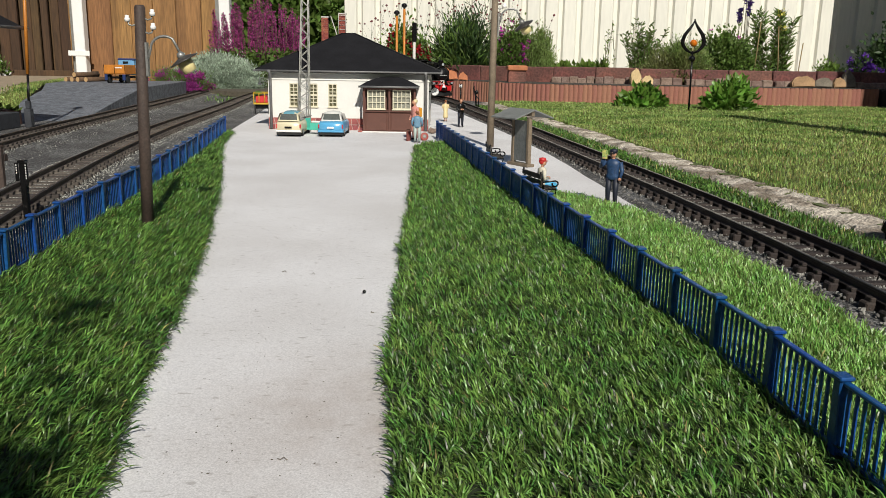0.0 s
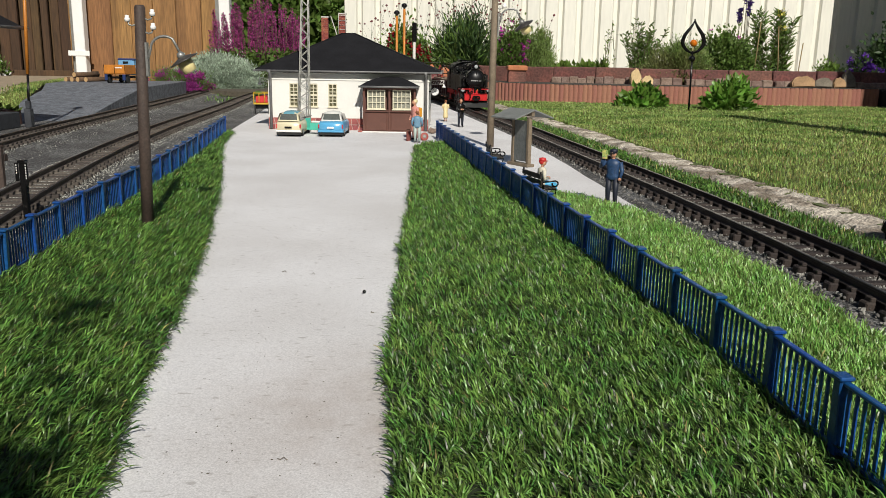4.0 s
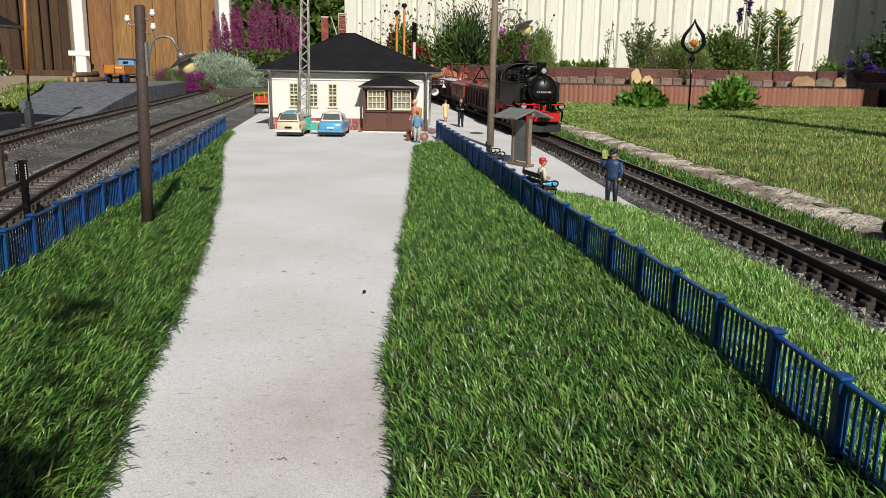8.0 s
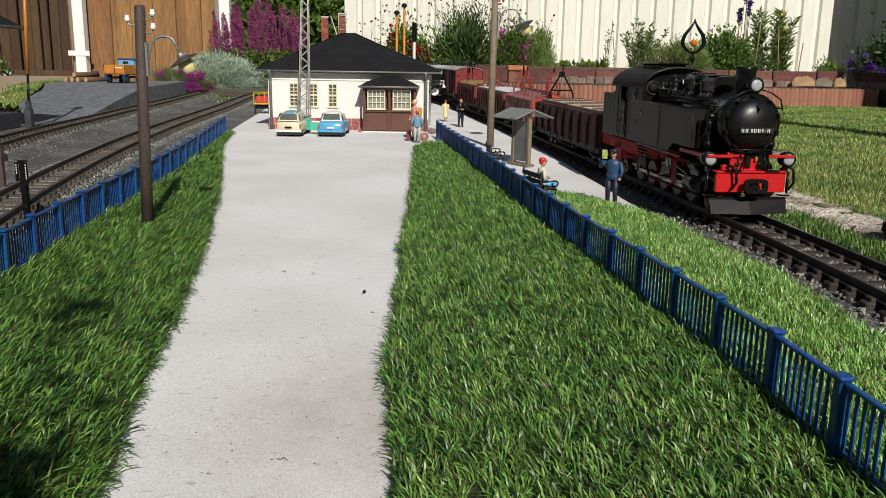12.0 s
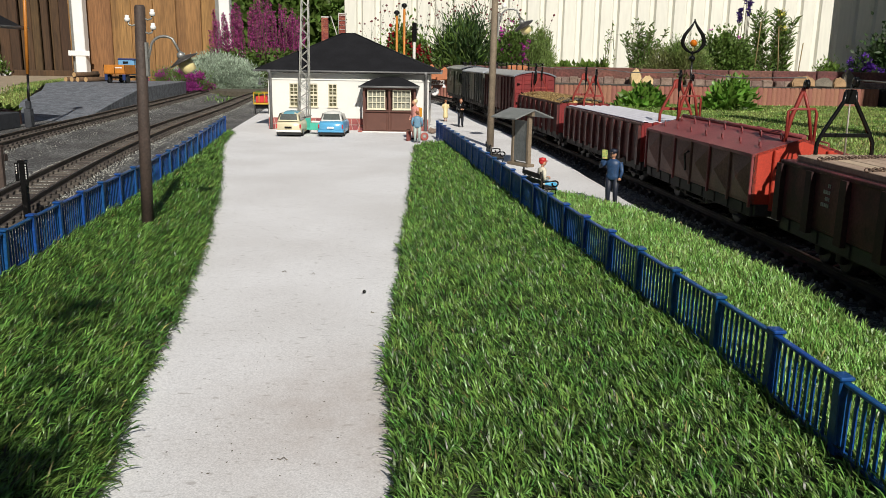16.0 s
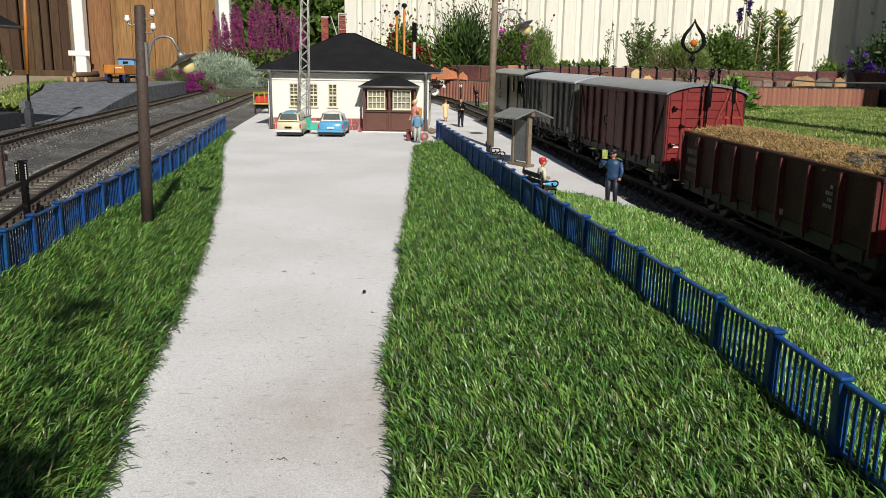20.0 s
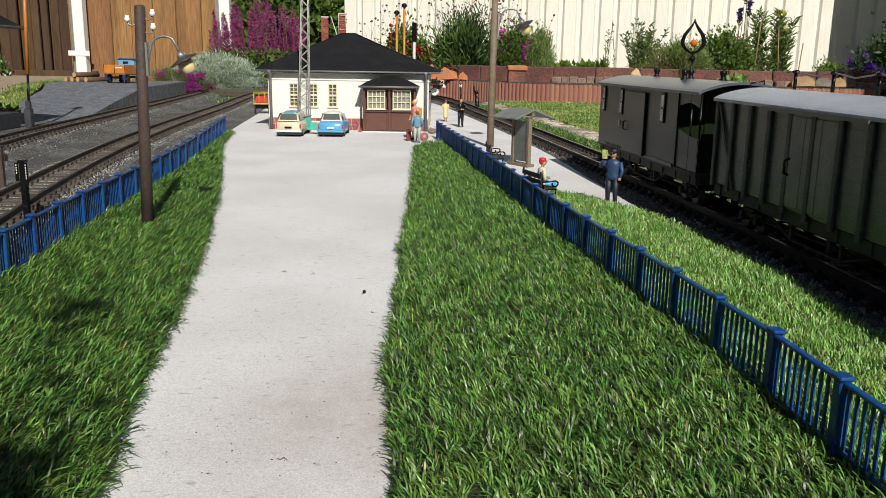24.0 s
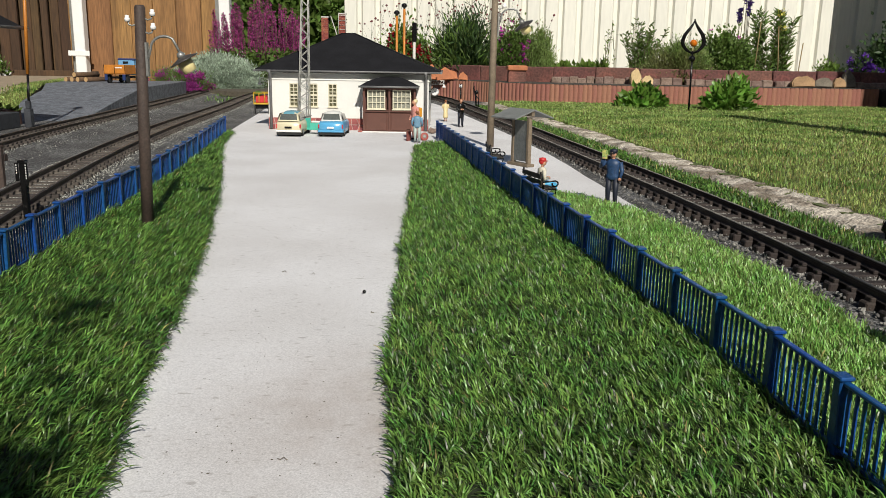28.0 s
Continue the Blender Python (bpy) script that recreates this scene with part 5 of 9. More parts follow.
def open_wagon(label, start, L, side, end, z0=0.036, z1=0.089, stakes=9, w=0.047, planks=4, wide=0.0044, stake_mat=None, text_at=0.80):
    t = thing("open_wagon", label, "goods wagon", "wagons of the goods train")
    VEHICLES.append((t, start, L * 0.155, L * 0.845))
    part("floor", Mesh().box(-w + 0.003, w - 0.003, 0.003, L - 0.003, z0, z0 + 0.004), side, t)
    for s in (-1, 1):
        h = (z1 - z0 - 0.004) / planks
        sw = part("side_wall", Mesh().box(s * (w - 0.003), s * (w - 0.0006), 0.004, L - 0.004, z0, z1 - 0.002), side, t)
        part("side_panel", Mesh().box(s * (w - 0.001), s * w, 0.003, L - 0.003, z0 + 0.002, z1 - 0.0035, 0.0003), side, sw)
        part("top_edge", Mesh().box(s * (w - 0.004), s * (w + 0.0016), 0.0, L, z1 - 0.0035, z1, 0.0006), side, t)
        for k in range(stakes + 1):
            y = 0.004 + (L - 0.008) * k / stakes
            m = Mesh().prism([(y - wide * 0.5, z0 - 0.004), (y + wide * 0.5, z0 - 0.004), (y + wide * 0.42, z1 - 0.003), (y - wide * 0.42, z1 - 0.003)], s * w, s * (w + 0.0042), "x")
            m.prism([(y - 0.004, z0 - 0.004), (y + 0.004, z0 - 0.004), (y + 0.003, z1 - 0.003), (y - 0.003, z1 - 0.003)], s * w, s * (w + 0.0009), "x")
            part("stake", m, stake_mat or side, t)
        bars(t, s * (w + 0.0006), L * text_at, z0 + 0.036, [2, 4, 3, 5], M_WHITEDULL, s, 0.0030, 0.0015, 0.0012)
        part("label_plate", Mesh().box(s * w, s * (w + 0.001), L * 0.36, L * 0.36 + 0.010, z0 + 0.002, z0 + 0.007), M_WHITEDULL, t, "small pale label plate")
    for y, s in ((0.0, -1), (L, 1)):
        ew = part("end_wall", Mesh().box(-w, w, y, y - s * 0.003, z0, z1, 0.0006), end, t, "red-brown plank end wall")
        h = (z1 - z0 - 0.004) / planks
        for k in range(planks):
            part("plank", Mesh().box(-w + 0.004, w - 0.004, y, y + s * 0.001, z0 + 0.002 + h * k, z0 + 0.002 + h * (k + 1) - 0.0008, 0.0003), end, ew)
        for x in (-0.03, 0.03):
            part("end_post", Mesh().box(x - 0.003, x + 0.003, y, y + s * 0.004, z0 - 0.006, z1 + 0.001, 0.0008), end, t)
    underframe(t, L, z0)
    hose(t, -0.004, 0.02, z0 + 0.004)
    return t


def lidded_wagon(start, L):
    t = thing("lidded_wagon", "red-brown steel lime wagon with hinged lids and cross-pressed sides", "goods wagon", "wagons of the goods train")
    VEHICLES.append((t, start, L * 0.25, L * 0.75))
    w, z0, z1, zr = 0.046, 0.031, 0.0785, 0.0935
    n = 6
    for s in (-1, 1):
        sw = part("side_wall", Mesh().box(s * (w - 0.003), s * w, 0, L, z0, z1), M_LIDSIDE, t)
        for k in range(n):
            a, b = L * k / n + 0.003, L * (k + 1) / n - 0.003
            c = ((a + b) / 2, (z0 + z1) / 2)
            m = Mesh()
            v = [(s * w, a, z0 + 0.003), (s * w, b, z0 + 0.003), (s * w, b, z1 - 0.004), (s * w, a, z1 - 0.004), (s * (w + 0.0065), c[0], c[1])]
            m.add(v, [(0, 1, 4), (1, 2, 4), (2, 3, 4), (3, 0, 4)])
            part("pressed_panel", m, M_LIDSIDE, sw)
        for k in range(n + 1):
            y = min(max(L * k / n, 0.002), L - 0.002)
            part("rib", Mesh().box(s * w, s * (w + 0.0026), y - 0.0014, y + 0.0014, z0 - 0.003, z1, 0.0005), M_LIDSIDE if k % 2 else M_LID, t)
        part("lever", Mesh().tube([(s * (w + 0.004), L * 0.52, z0 + 0.012), (s * (w + 0.006), L * 0.52, z0 + 0.03), (s * (w + 0.004), L * 0.5, z0 + 0.034)], 0.0012, 6), M_BLACK, t)
        for q in (0.3, 0.62):
            part("brace", Mesh().tube([(s * 0.043, L * q, z0 - 0.002), (s * 0.040, L * (q + 0.06), 0.016), (s * 0.043, L * (q + 0.14), z0 - 0.002)], 0.0017, 6), M_UNDER, t)
    # two sloping lid halves with their hinge bars
    for s in (-1, 1):
        half = Mesh().add([(0, 0.0, zr), (s * (w + 0.002), 0.0, z1), (s * (w + 0.002), L, z1), (0, L, zr), (0, 0.0, zr - 0.003), (s * (w + 0.002), 0.0, z1 - 0.003), (s * (w + 0.002), L, z1 - 0.003), (0, L, zr - 0.003)],
                          [(0, 1, 2, 3), (4, 7, 6, 5), (0, 4, 5, 1), (3, 2, 6, 7), (1, 5, 6, 2), (0, 3, 7, 4)])
        lid = part("lid", half, M_LID, t, "dull red hinged lid")
        for k in range(7):
            y = L * (k + 0.5) / 7
            for xh in (0.034, 0.013):
                zh = zr - (zr - z1) * xh / w
                part("lid_handle", Mesh().tube([(s * xh, y - 0.006, zh), (s * xh, y - 0.0055, zh + 0.005), (s * (xh - 0.004), y + 0.0055, zh + 0.0065), (s * (xh - 0.004), y + 0.006, zh + 0.001)], 0.0008, 5), M_LID, lid, "bent rod lid handle")
    part("ridge_bar", Mesh().tube([(0, 0.0, zr + 0.001), (0, L, zr + 0.001)], 0.0024, 8), M_LID, t)
    for y, s in ((0.0, -1), (L, 1)):
        part("end_wall", Mesh().prism([(-w, z0), (w, z0), (w, z1), (0, zr), (-w, z1)], y, y - s * 0.003, "y"), M_LIDEND, t, "bright red end wall")
        for x in (-0.026, 0.026):
            part("end_post", Mesh().box(x - 0.003, x + 0.003, y, y + s * 0.004, z0 - 0.006, z1 + 0.004, 0.0008), M_LIDEND, t)
    underframe(t, L, z0, False)
    for q in (0.22, 0.78):
        for x in (-0.031, 0.028):
            part("axle_guard", Mesh().box(x, x + 0.003, L * q - 0.012, L * q + 0.012, 0.009, 0.03, 0.001), M_UNDER, t)
        b = part("axle", Mesh().box(-0.029, 0.029, L * q - 0.002, L * q + 0.002, 0.018, 0.024), M_UNDER, t)
        wheelset(b, L * q, 0.0125, spokes=False)
    brake_frame(t, 0.012, M_FRAMERED, kind="b", base=0.092, top=0.147)
    brake_frame(t, L - 0.012, M_FRAMERED, kind="b", base=0.092, top=0.147)
    hose(t, -0.004, -0.026, 0.066)
    hose(t, -0.004, 0.018, 0.066)
    cable(t, 0.012, L - 0.012)
    return t


def arc_roof(w, z, rise, n=10):
    pts = [(-w + 2 * w * i / n, z + rise * math.sin(math.pi * i / n) ** 0.75) for i in range(n + 1)]
    return pts + [(a, b - 0.003) for a, b in pts[::-1]]


def box_wagon(label, start, L, side, end, post_mat, roof_mat, posts=10):
    t = thing("box_wagon", label, "goods wagon", "wagons of the goods train")
    VEHICLES.append((t, start, L * 0.155, L * 0.845))
    w, z0, z1 = 0.047, 0.040, 0.127
    for s in (-1, 1):
        sw = part("side_wall", Mesh().box(s * (w - 0.004), s * (w - 0.001), 0.002, L - 0.002, z0, z1), side, t)
        n = 9
        for k in range(n):
            a = z0 + (z1 - 0.002 - z0) * k / n
            part("board", Mesh().box(s * (w - 0.0012), s * (w - 0.0006), 0.003, L - 0.003, a, a + (z1 - 0.002 - z0) / n - 0.0001, 0.0001), side, sw)
        for k in range(posts + 1):
            y = 0.004 + (L - 0.008) * k / posts
            part("side_post", Mesh().box(s * w, s * (w + 0.0028), y - 0.0036, y + 0.0036, z0 - 0.004, z1 - 0.001, 0.0006), post_mat, t)
        for y0, y1 in ((0.006, 0.055), (L - 0.006, L - 0.055)):
            part("brace", Mesh().prism([(y0 - 0.0022, z1 - 0.004), (y0 + 0.0022, z1 - 0.004), (y1 + 0.0022, z0), (y1 - 0.0022, z0)], s * (w + 0.0004), s * (w + 0.0018), "x"), post_mat, t)
        d = part("sliding_door", Mesh().box(s * (w + 0.0006), s * (w + 0.0016), L * 0.40, L * 0.60, z0 + 0.002, z1 - 0.006, 0.0008), side, t)
        for k in range(3):
            a = L * (0.402 + 0.0655 * k)
            part("board", Mesh().box(s * (w + 0.0014), s * (w + 0.0022), a, a + L * 0.064, z0 + 0.004, z1 - 0.008, 0.0003), side, d)
        part("handle", Mesh().tube([(s * (w + 0.004), L * 0.575, z0 + 0.03), (s * (w + 0.008), L * 0.575, z0 + 0.032), (s * (w + 0.008), L * 0.575, z0 + 0.042), (s * (w + 0.004), L * 0.575, z0 + 0.044)], 0.0011, 6), M_BLACK, d)
        part("door_rail", Mesh().box(s * w, s * (w + 0.006), L * 0.3, L * 0.72, z1 - 0.006, z1 - 0.003), side, t)
        bars(t, s * (w + 0.0006), L * 0.78, z0 + 0.03, [5, 4, 6], M_WHITEDULL, s, 0.0024, 0.0018)
        part("label_plate", Mesh().box(s * (w + 0.004), s * (w + 0.005), L * 0.05, L * 0.05 + 0.012, z0 - 0.002, z0 + 0.008), M_WHITEDULL, t, "small pale label plate")
    for y, s in ((0.0, -1), (L, 1)):
        roof = arc_roof(w, z1 - 0.002, 0.0095)[:11]
        ew = part("end_wall", Mesh().prism([(-w, z0), (w, z0)] + roof[::-1], y, y - s * 0.004, "y"), end, t, "plank end wall with rounded top")
        for k in range(9):
            z = z0 + 0.003 + k * 0.0105
            x = w - 0.002 if k < 8 else w * 0.5
            part("board", Mesh().box(-x, x, y, y + s * 0.0012, z, z + (0.0096 if k < 8 else 0.0055), 0.0003), end, ew)
        for x in (-0.028, 0.028):
            part("end_post", Mesh().box(x - 0.003, x + 0.003, y, y + s * 0.0035, z0 - 0.006, z1 + 0.0005, 0.0008), end, t)
        for x, z in ((-0.044, 0.062), (-0.032, 0.085), (-0.042, 0.106)):
            part("bracket", Mesh().box(x, x + 0.0055, y, y + s * 0.005, z, z + 0.0024).box(x, x + 0.0018, y + s * 0.003, y + s * 0.005, z - 0.0018, z + 0.0042), M_BLACK, t, "small black lamp bracket")
    part("roof", Mesh().prism(arc_roof(w + 0.004, z1 - 0.001, 0.0112, 28), -0.004, L + 0.004, "y"), roof_mat, t, "grey curved roof")
    for k in range(6):
        y = 0.02 + (L - 0.04) * k / 5
        part("cable_standard", Mesh().tube([(0.022, y, z1 + 0.009), (0.022, y, 0.153)], 0.0017, 6).lathe([(0.001, 0), (0.0034, 0.0005), (0.0034, 0.003), (0.001, 0.0035)], 10, pose(0.022, y, 0.152)), M_BLACK, t, "short black cable standard on the roof")
    rope = [(0.022, 0.0, 0.153)]
    for k in range(6):
        y = 0.02 + (L - 0.04) * k / 5
        rope += [(0.022, y, 0.154), (0.022, y + 0.5 * (L - 0.04) / 5, 0.150)]
    part("brake_rope", Mesh().tube(rope[:-1] + [(0.022, L, 0.153)], 0.0008, 5), M_PALEROPE, t, "pale brake rope sagging between its standards")
    for y in (0.012, L - 0.012):
        part("grab_rail", Mesh().tube([(-0.02, y, z1 + 0.011), (-0.02, y, z1 + 0.0145), (-0.006, y, z1 + 0.017), (-0.006, y, z1 + 0.0135)], 0.0009, 6), M_BLACK, t)
    underframe(t, L, z0)
    hose(t, -0.004, 0.018, z0 + 0.004)
    return t


def luggage_van(start, L):
    """The tail van: an open platform at its front, then the closed body."""
    t = thing("luggage_van", "dark green luggage van with small windows and grey roof", "railway van", "wagons of the goods train")
    VEHICLES.append((t, start, L * 0.17, L * 0.83))
    w, z0, z1, p = 0.047, 0.040, 0.131, 0.068
    for s in (-1, 1):
        sw = part("side_wall", Mesh().box(s * (w - 0.004), s * w, p, L, z0, z1, 0.0008), M_GREEN, t)
        part("sole_strip", Mesh().box(s * w, s * (w + 0.0012), p + 0.002, L - 0.002, z0, z0 + 0.004), M_GREEN, sw)
        for k in range(16):
            y = p + (L - p) * (0.33 + 0.035 * k)
            part("rivet", Mesh().box(s * (w + 0.001), s * (w + 0.002), y - 0.0012, y + 0.0012, z0 + 0.001, z0 + 0.003), M_UNDER, sw)
        d = part("sliding_door", Mesh().box(s * (w + 0.0012), s * (w + 0.0034), p + (L - p) * 0.33, p + (L - p) * 0.60, z0 + 0.001, z1 - 0.008, 0.0008), M_GREEN, t)
        part("door_handle", Mesh().tube([(s * (w + 0.003), p + (L - p) * 0.56, z0 + 0.03), (s * (w + 0.007), p + (L - p) * 0.56, z0 + 0.031), (s * (w + 0.007), p + (L - p) * 0.56, z0 + 0.041), (s * (w + 0.003), p + (L - p) * 0.56, z0 + 0.042)], 0.0011, 6), M_BLACK, d)
        for q in (0.14, 0.66, 0.93):
            y = p + (L - p) * q
            o = 0.0035 if 0.33 < q < 0.6 else 0.0
            f = part("window", Mesh().box(s * (w + o), s * (w + o + 0.0018), y - 0.0065, y + 0.0065, z0 + 0.049, z0 + 0.085, 0.0005), M_BLACK, t)
            part("pane", Mesh().box(s * (w + o + 0.0016), s * (w + o + 0.0021), y - 0.0045, y + 0.0045, z0 + 0.068, z0 + 0.0825), M_PANEREFLECT, f, "upper window pane, pale grey standing for its reflection")
            part("lower_pane", Mesh().box(s * (w + o + 0.002), s * (w + o + 0.0024), y - 0.0045, y + 0.0045, z0 + 0.0515, z0 + 0.0655), M_PANEREFLECT, f, "lower window pane, pale grey standing for its reflection")
        bars(t, s * (w + 0.001), p + (L - p) * 0.66, z0 + 0.032, [2], M_WHITEDULL, s, 0.0085, 0.0042, 0.0022)
        part("hook", Mesh().lathe([(0.0045, -0.0006), (0.0058, -0.0006), (0.0058, 0.0006), (0.0045, 0.0006)], 14, pose(s * (w + 0.001), p + (L - p) * 0.52, z0 + 0.03, 0, 90, 0)), M_BLACK, t)
        bars(t, s * (w + 0.001), p + (L - p) * 0.35, z0 + 0.008, [9], M_WHITEDULL, s, 0.0018, 0.0022)
        for y in (0.004, 0.030):
            part("platform_post", Mesh().tube([(s * 0.0445, y, z0), (s * 0.0445, y, z1)], 0.0013, 8), M_BLACK, t, "slim black platform post")
        apron = [(0.002, z0), (p - 0.002, z0)] + [(p - 0.002 - (p - 0.004) * i / 8, z0 + 0.047 - 0.008 * math.sin(math.pi * i / 16)) for i in range(9)]
        part("apron", Mesh().prism(apron, s * 0.0435, s * 0.0455, "x"), M_GREEN, t, "dark green platform side sheet")
        head = [(0.002, z1), (p, z1), (p, z1 - 0.026)] + [(p - 0.005 - (p - 0.012) * i / 8, z1 - 0.018 + 0.004 * math.sin(math.pi * i / 8)) for i in range(9)]
        part("header", Mesh().prism(head, s * 0.0435, s * 0.0455, "x"), M_GREEN, t, "dark green arched header")
        part("hatch", Mesh().box(s * w, s * (w + 0.0008), p + (L - p) * 0.58, p + (L - p) * 0.80, z0 + 0.008, z0 + 0.046, 0.0003), M_GREEN, t)
    part("floor", Mesh().box(-w, w, 0.0, L, z0 - 0.003, z0 + 0.002), M_UNDER, t)
    for y in (p, L):
        e = part("end_wall", Mesh().prism([(-w, z0), (w, z0)] + arc_roof(w, z1, 0.0105)[:11][::-1], y - 0.002, y + 0.002, "y"), M_GREEN, t)
    part("end_door", Mesh().box(-0.014, 0.014, p - 0.004, p - 0.002, z0 + 0.002, z1 - 0.01, 0.0006), M_GREEN, t)
    part("end_panel", Mesh().box(-0.043, -0.014, 0.003, 0.005, z0, z0 + 0.045).box(0.014, 0.043, 0.003, 0.005, z0, z0 + 0.045), M_GREEN, t)
    part("roof", Mesh().prism(arc_roof(w + 0.004, z1 - 0.001, 0.0115, 28), -0.002, L + 0.006, "y"), M_GREYROOF2, t, "dark grey curved roof")
    for y, x in ((p + 0.02, 0.014), (p + 0.075, -0.012), (p + 0.11, 0.01), (p + 0.215, 0.002)):
        part("stove_pipe", Mesh().lathe([(0.0048, -0.003), (0.0046, 0.002), (0.0032, 0.003), (0.0032, 0.007), (0.0044, 0.008), (0.0044, 0.0115), (0.002, 0.0125)], 12, pose(x, y, z1 + 0.0095)), M_BLACK, t, "short black roof ventilator")
    underframe(t, L, z0)
    hose(t, L + 0.002, 0.018, z0 + 0.004)
    return t


def locomotive():
    t = thing("steam_locomotive", "black narrow-gauge tank locomotive with red frame and buffer beam", "locomotive")
    VEHICLES.append((t, 0.0, 0.085, 0.29))
    K = M_BLACK
    # frame and wheels
    part("main_frame", Mesh().box(-0.019, -0.016, 0.01, 0.385, 0.018, 0.046).box(0.016, 0.019, 0.01, 0.385, 0.018, 0.046).box(-0.019, 0.019, 0.04, 0.36, 0.026, 0.030), M_DARKRED, t, "dark red main frame")
    for k in range(5):
        wheelset(t, 0.085 + 0.0455 * k, 0.0178, hub=M_DARKRED, label="red spoked driving wheels with black tyres", turn=0)
    wheelset(t, 0.035, 0.0112, hub=M_DARKRED)
    wheelset(t, 0.335, 0.0112, hub=M_DARKRED)
    for s in (-1, 1):
        r = Mesh().box(s * 0.0305, s * 0.0322, 0.083, 0.269, 0.0155, 0.0195, 0.0004)
        for k in range(5):
            r.lathe([(0.0008, 0), (0.0034, 0), (0.0034, 0.003), (0.0008, 0.0034)], 10, pose(s * 0.0312, 0.085 + 0.0455 * k, 0.0175, 0, 90 * s, 0))
        part("coupling_rod", r, M_STEELROD, t, "grey coupling rod")
        part("main_rod", Mesh().tube([(s * 0.0355, 0.062, 0.026), (s * 0.0345, 0.176, 0.0185)], 0.0017, 6).box(s * 0.033, s * 0.037, 0.05, 0.09, 0.0295, 0.0312), M_STEELROD, t, "grey connecting rod")
        part("valve_gear", Mesh().tube([(s * 0.037, 0.07, 0.034), (s * 0.037, 0.13, 0.044), (s * 0.037, 0.16, 0.037)], 0.0014, 6).tube([(s * 0.037, 0.13, 0.05), (s * 0.037, 0.134, 0.03), (s * 0.035, 0.172, 0.022)], 0.0015, 6).box(s * 0.034, s * 0.04, 0.122, 0.14, 0.036, 0.05, 0.001), M_STEELROD, t, "valve gear links")
        c = part("cylinder", Mesh().tube([(s * 0.0345, 0.026, 0.0275), (s * 0.0345, 0.066, 0.0275)], 0.0125, 18).tube([(s * 0.0345, 0.030, 0.047), (s * 0.0345, 0.064, 0.047)], 0.0078, 14).box(s * 0.022, s * 0.041, 0.034, 0.06, 0.025, 0.05, 0.002), K, t, "black steam cylinder")
        part("cylinder_cover", Mesh().tube([(s * 0.0345, 0.0235, 0.0275), (s * 0.0345, 0.026, 0.0275)], 0.0105, 16), M_BLACKGLOSS, c)
        # running plate edge and stepped ladder of red rods
        part("running_plate", Mesh().box(s * 0.02, s * 0.048, -0.002, 0.075, 0.0635, 0.066, 0.0006).box(s * 0.026, s * 0.048, 0.075, 0.23, 0.0545, 0.0565), K, t)
        part("plate_edge", Mesh().box(s * 0.0195, s * 0.0485, -0.004, -0.0005, 0.063, 0.0662, 0.0006).box(s * 0.0478, s * 0.049, 0.0, 0.075, 0.062, 0.0655), M_RED, t, "bright red edge of the running plate")
        for z in (0.046, 0.050, 0.0545):
            part("red_pipe", Mesh().tube([(s * 0.0465, 0.07, z + 0.004), (s * 0.0465, 0.15, z + 0.004), (s * 0.0465, 0.155, z - 0.003), (s * 0.0465, 0.23, z - 0.003)], 0.0010, 6), M_DARKRED, t, "dark red pipe")
        part("cab_step", Mesh().box(s * 0.036, s * 0.05, 0.30, 0.33, 0.018, 0.0195).box(s * 0.044, s * 0.046, 0.298, 0.332, 0.018, 0.05), M_DARKRED, t, "dark red cab steps")
        part("rear_frame", Mesh().box(s * 0.034, s * 0.046, 0.23, 0.398, 0.040, 0.0555, 0.001), M_DARKRED, t, "dark red lower cab frame")
        # lower lamps
        l = part("headlamp", Mesh().lathe([(0.0055, 0.0), (0.0082, 0.004), (0.0082, 0.013), (0.0074, 0.0135)], 18, pose(s * 0.0435, 0.012, 0.061, 90, 0, 0)).box(s * 0.0435 - 0.002, s * 0.0435 + 0.002, 0.002, 0.008, 0.048, 0.056), K, t, "round black headlamp with pale lens")
        part("lens", Mesh().lathe([(0.0062, 0.0134), (0.0055, 0.0142), (0.002, 0.0148)], 18, pose(s * 0.0435, 0.012, 0.061, 90, 0, 0)), M_LENS, l, "pale glass lens")
        # side tanks
        tank = part("side_tank", Mesh().prism([(0.045, 0.0685), (0.10, 0.0685), (0.115, 0.0575), (0.268, 0.0575), (0.268, 0.111), (0.045, 0.111)], s * 0.027, s * 0.0485, "x"), M_LOCOGREY, t, "flat-sided dark grey water tank")
        part("tank_rim", Mesh().tube([(s * 0.0478, 0.045, 0.1112), (s * 0.0478, 0.268, 0.1112)], 0.0010, 6).tube([(s * 0.0478, 0.0455, 0.069), (s * 0.0478, 0.0455, 0.111)], 0.0008, 6), M_LOCOGREY, tank)
        part("filler", Mesh().box(s * 0.030, s * 0.045, 0.06, 0.085, 0.111, 0.1145, 0.001), K, tank)
        part("tank_plate", Mesh().box(s * 0.0485, s * 0.0492, 0.222, 0.229, 0.094, 0.100).box(s * 0.0485, s * 0.0492, 0.238, 0.243, 0.080, 0.086), K, tank, "small black plates")
        part("tank_notice", Mesh().box(s * 0.0487, s * 0.0495, 0.216, 0.220, 0.093, 0.0985), M_WHITEDULL, tank, "small pale notice")
        part("pump", Mesh().tube([(s * 0.036, 0.028, 0.066), (s * 0.036, 0.028, 0.108)], 0.0028, 10).tube([(s * 0.036, 0.028, 0.072), (s * 0.036, 0.028, 0.078)], 0.0042, 10).tube([(s * 0.036, 0.028, 0.090), (s * 0.036, 0.028, 0.102)], 0.004, 10), K, t, "upright air pump")
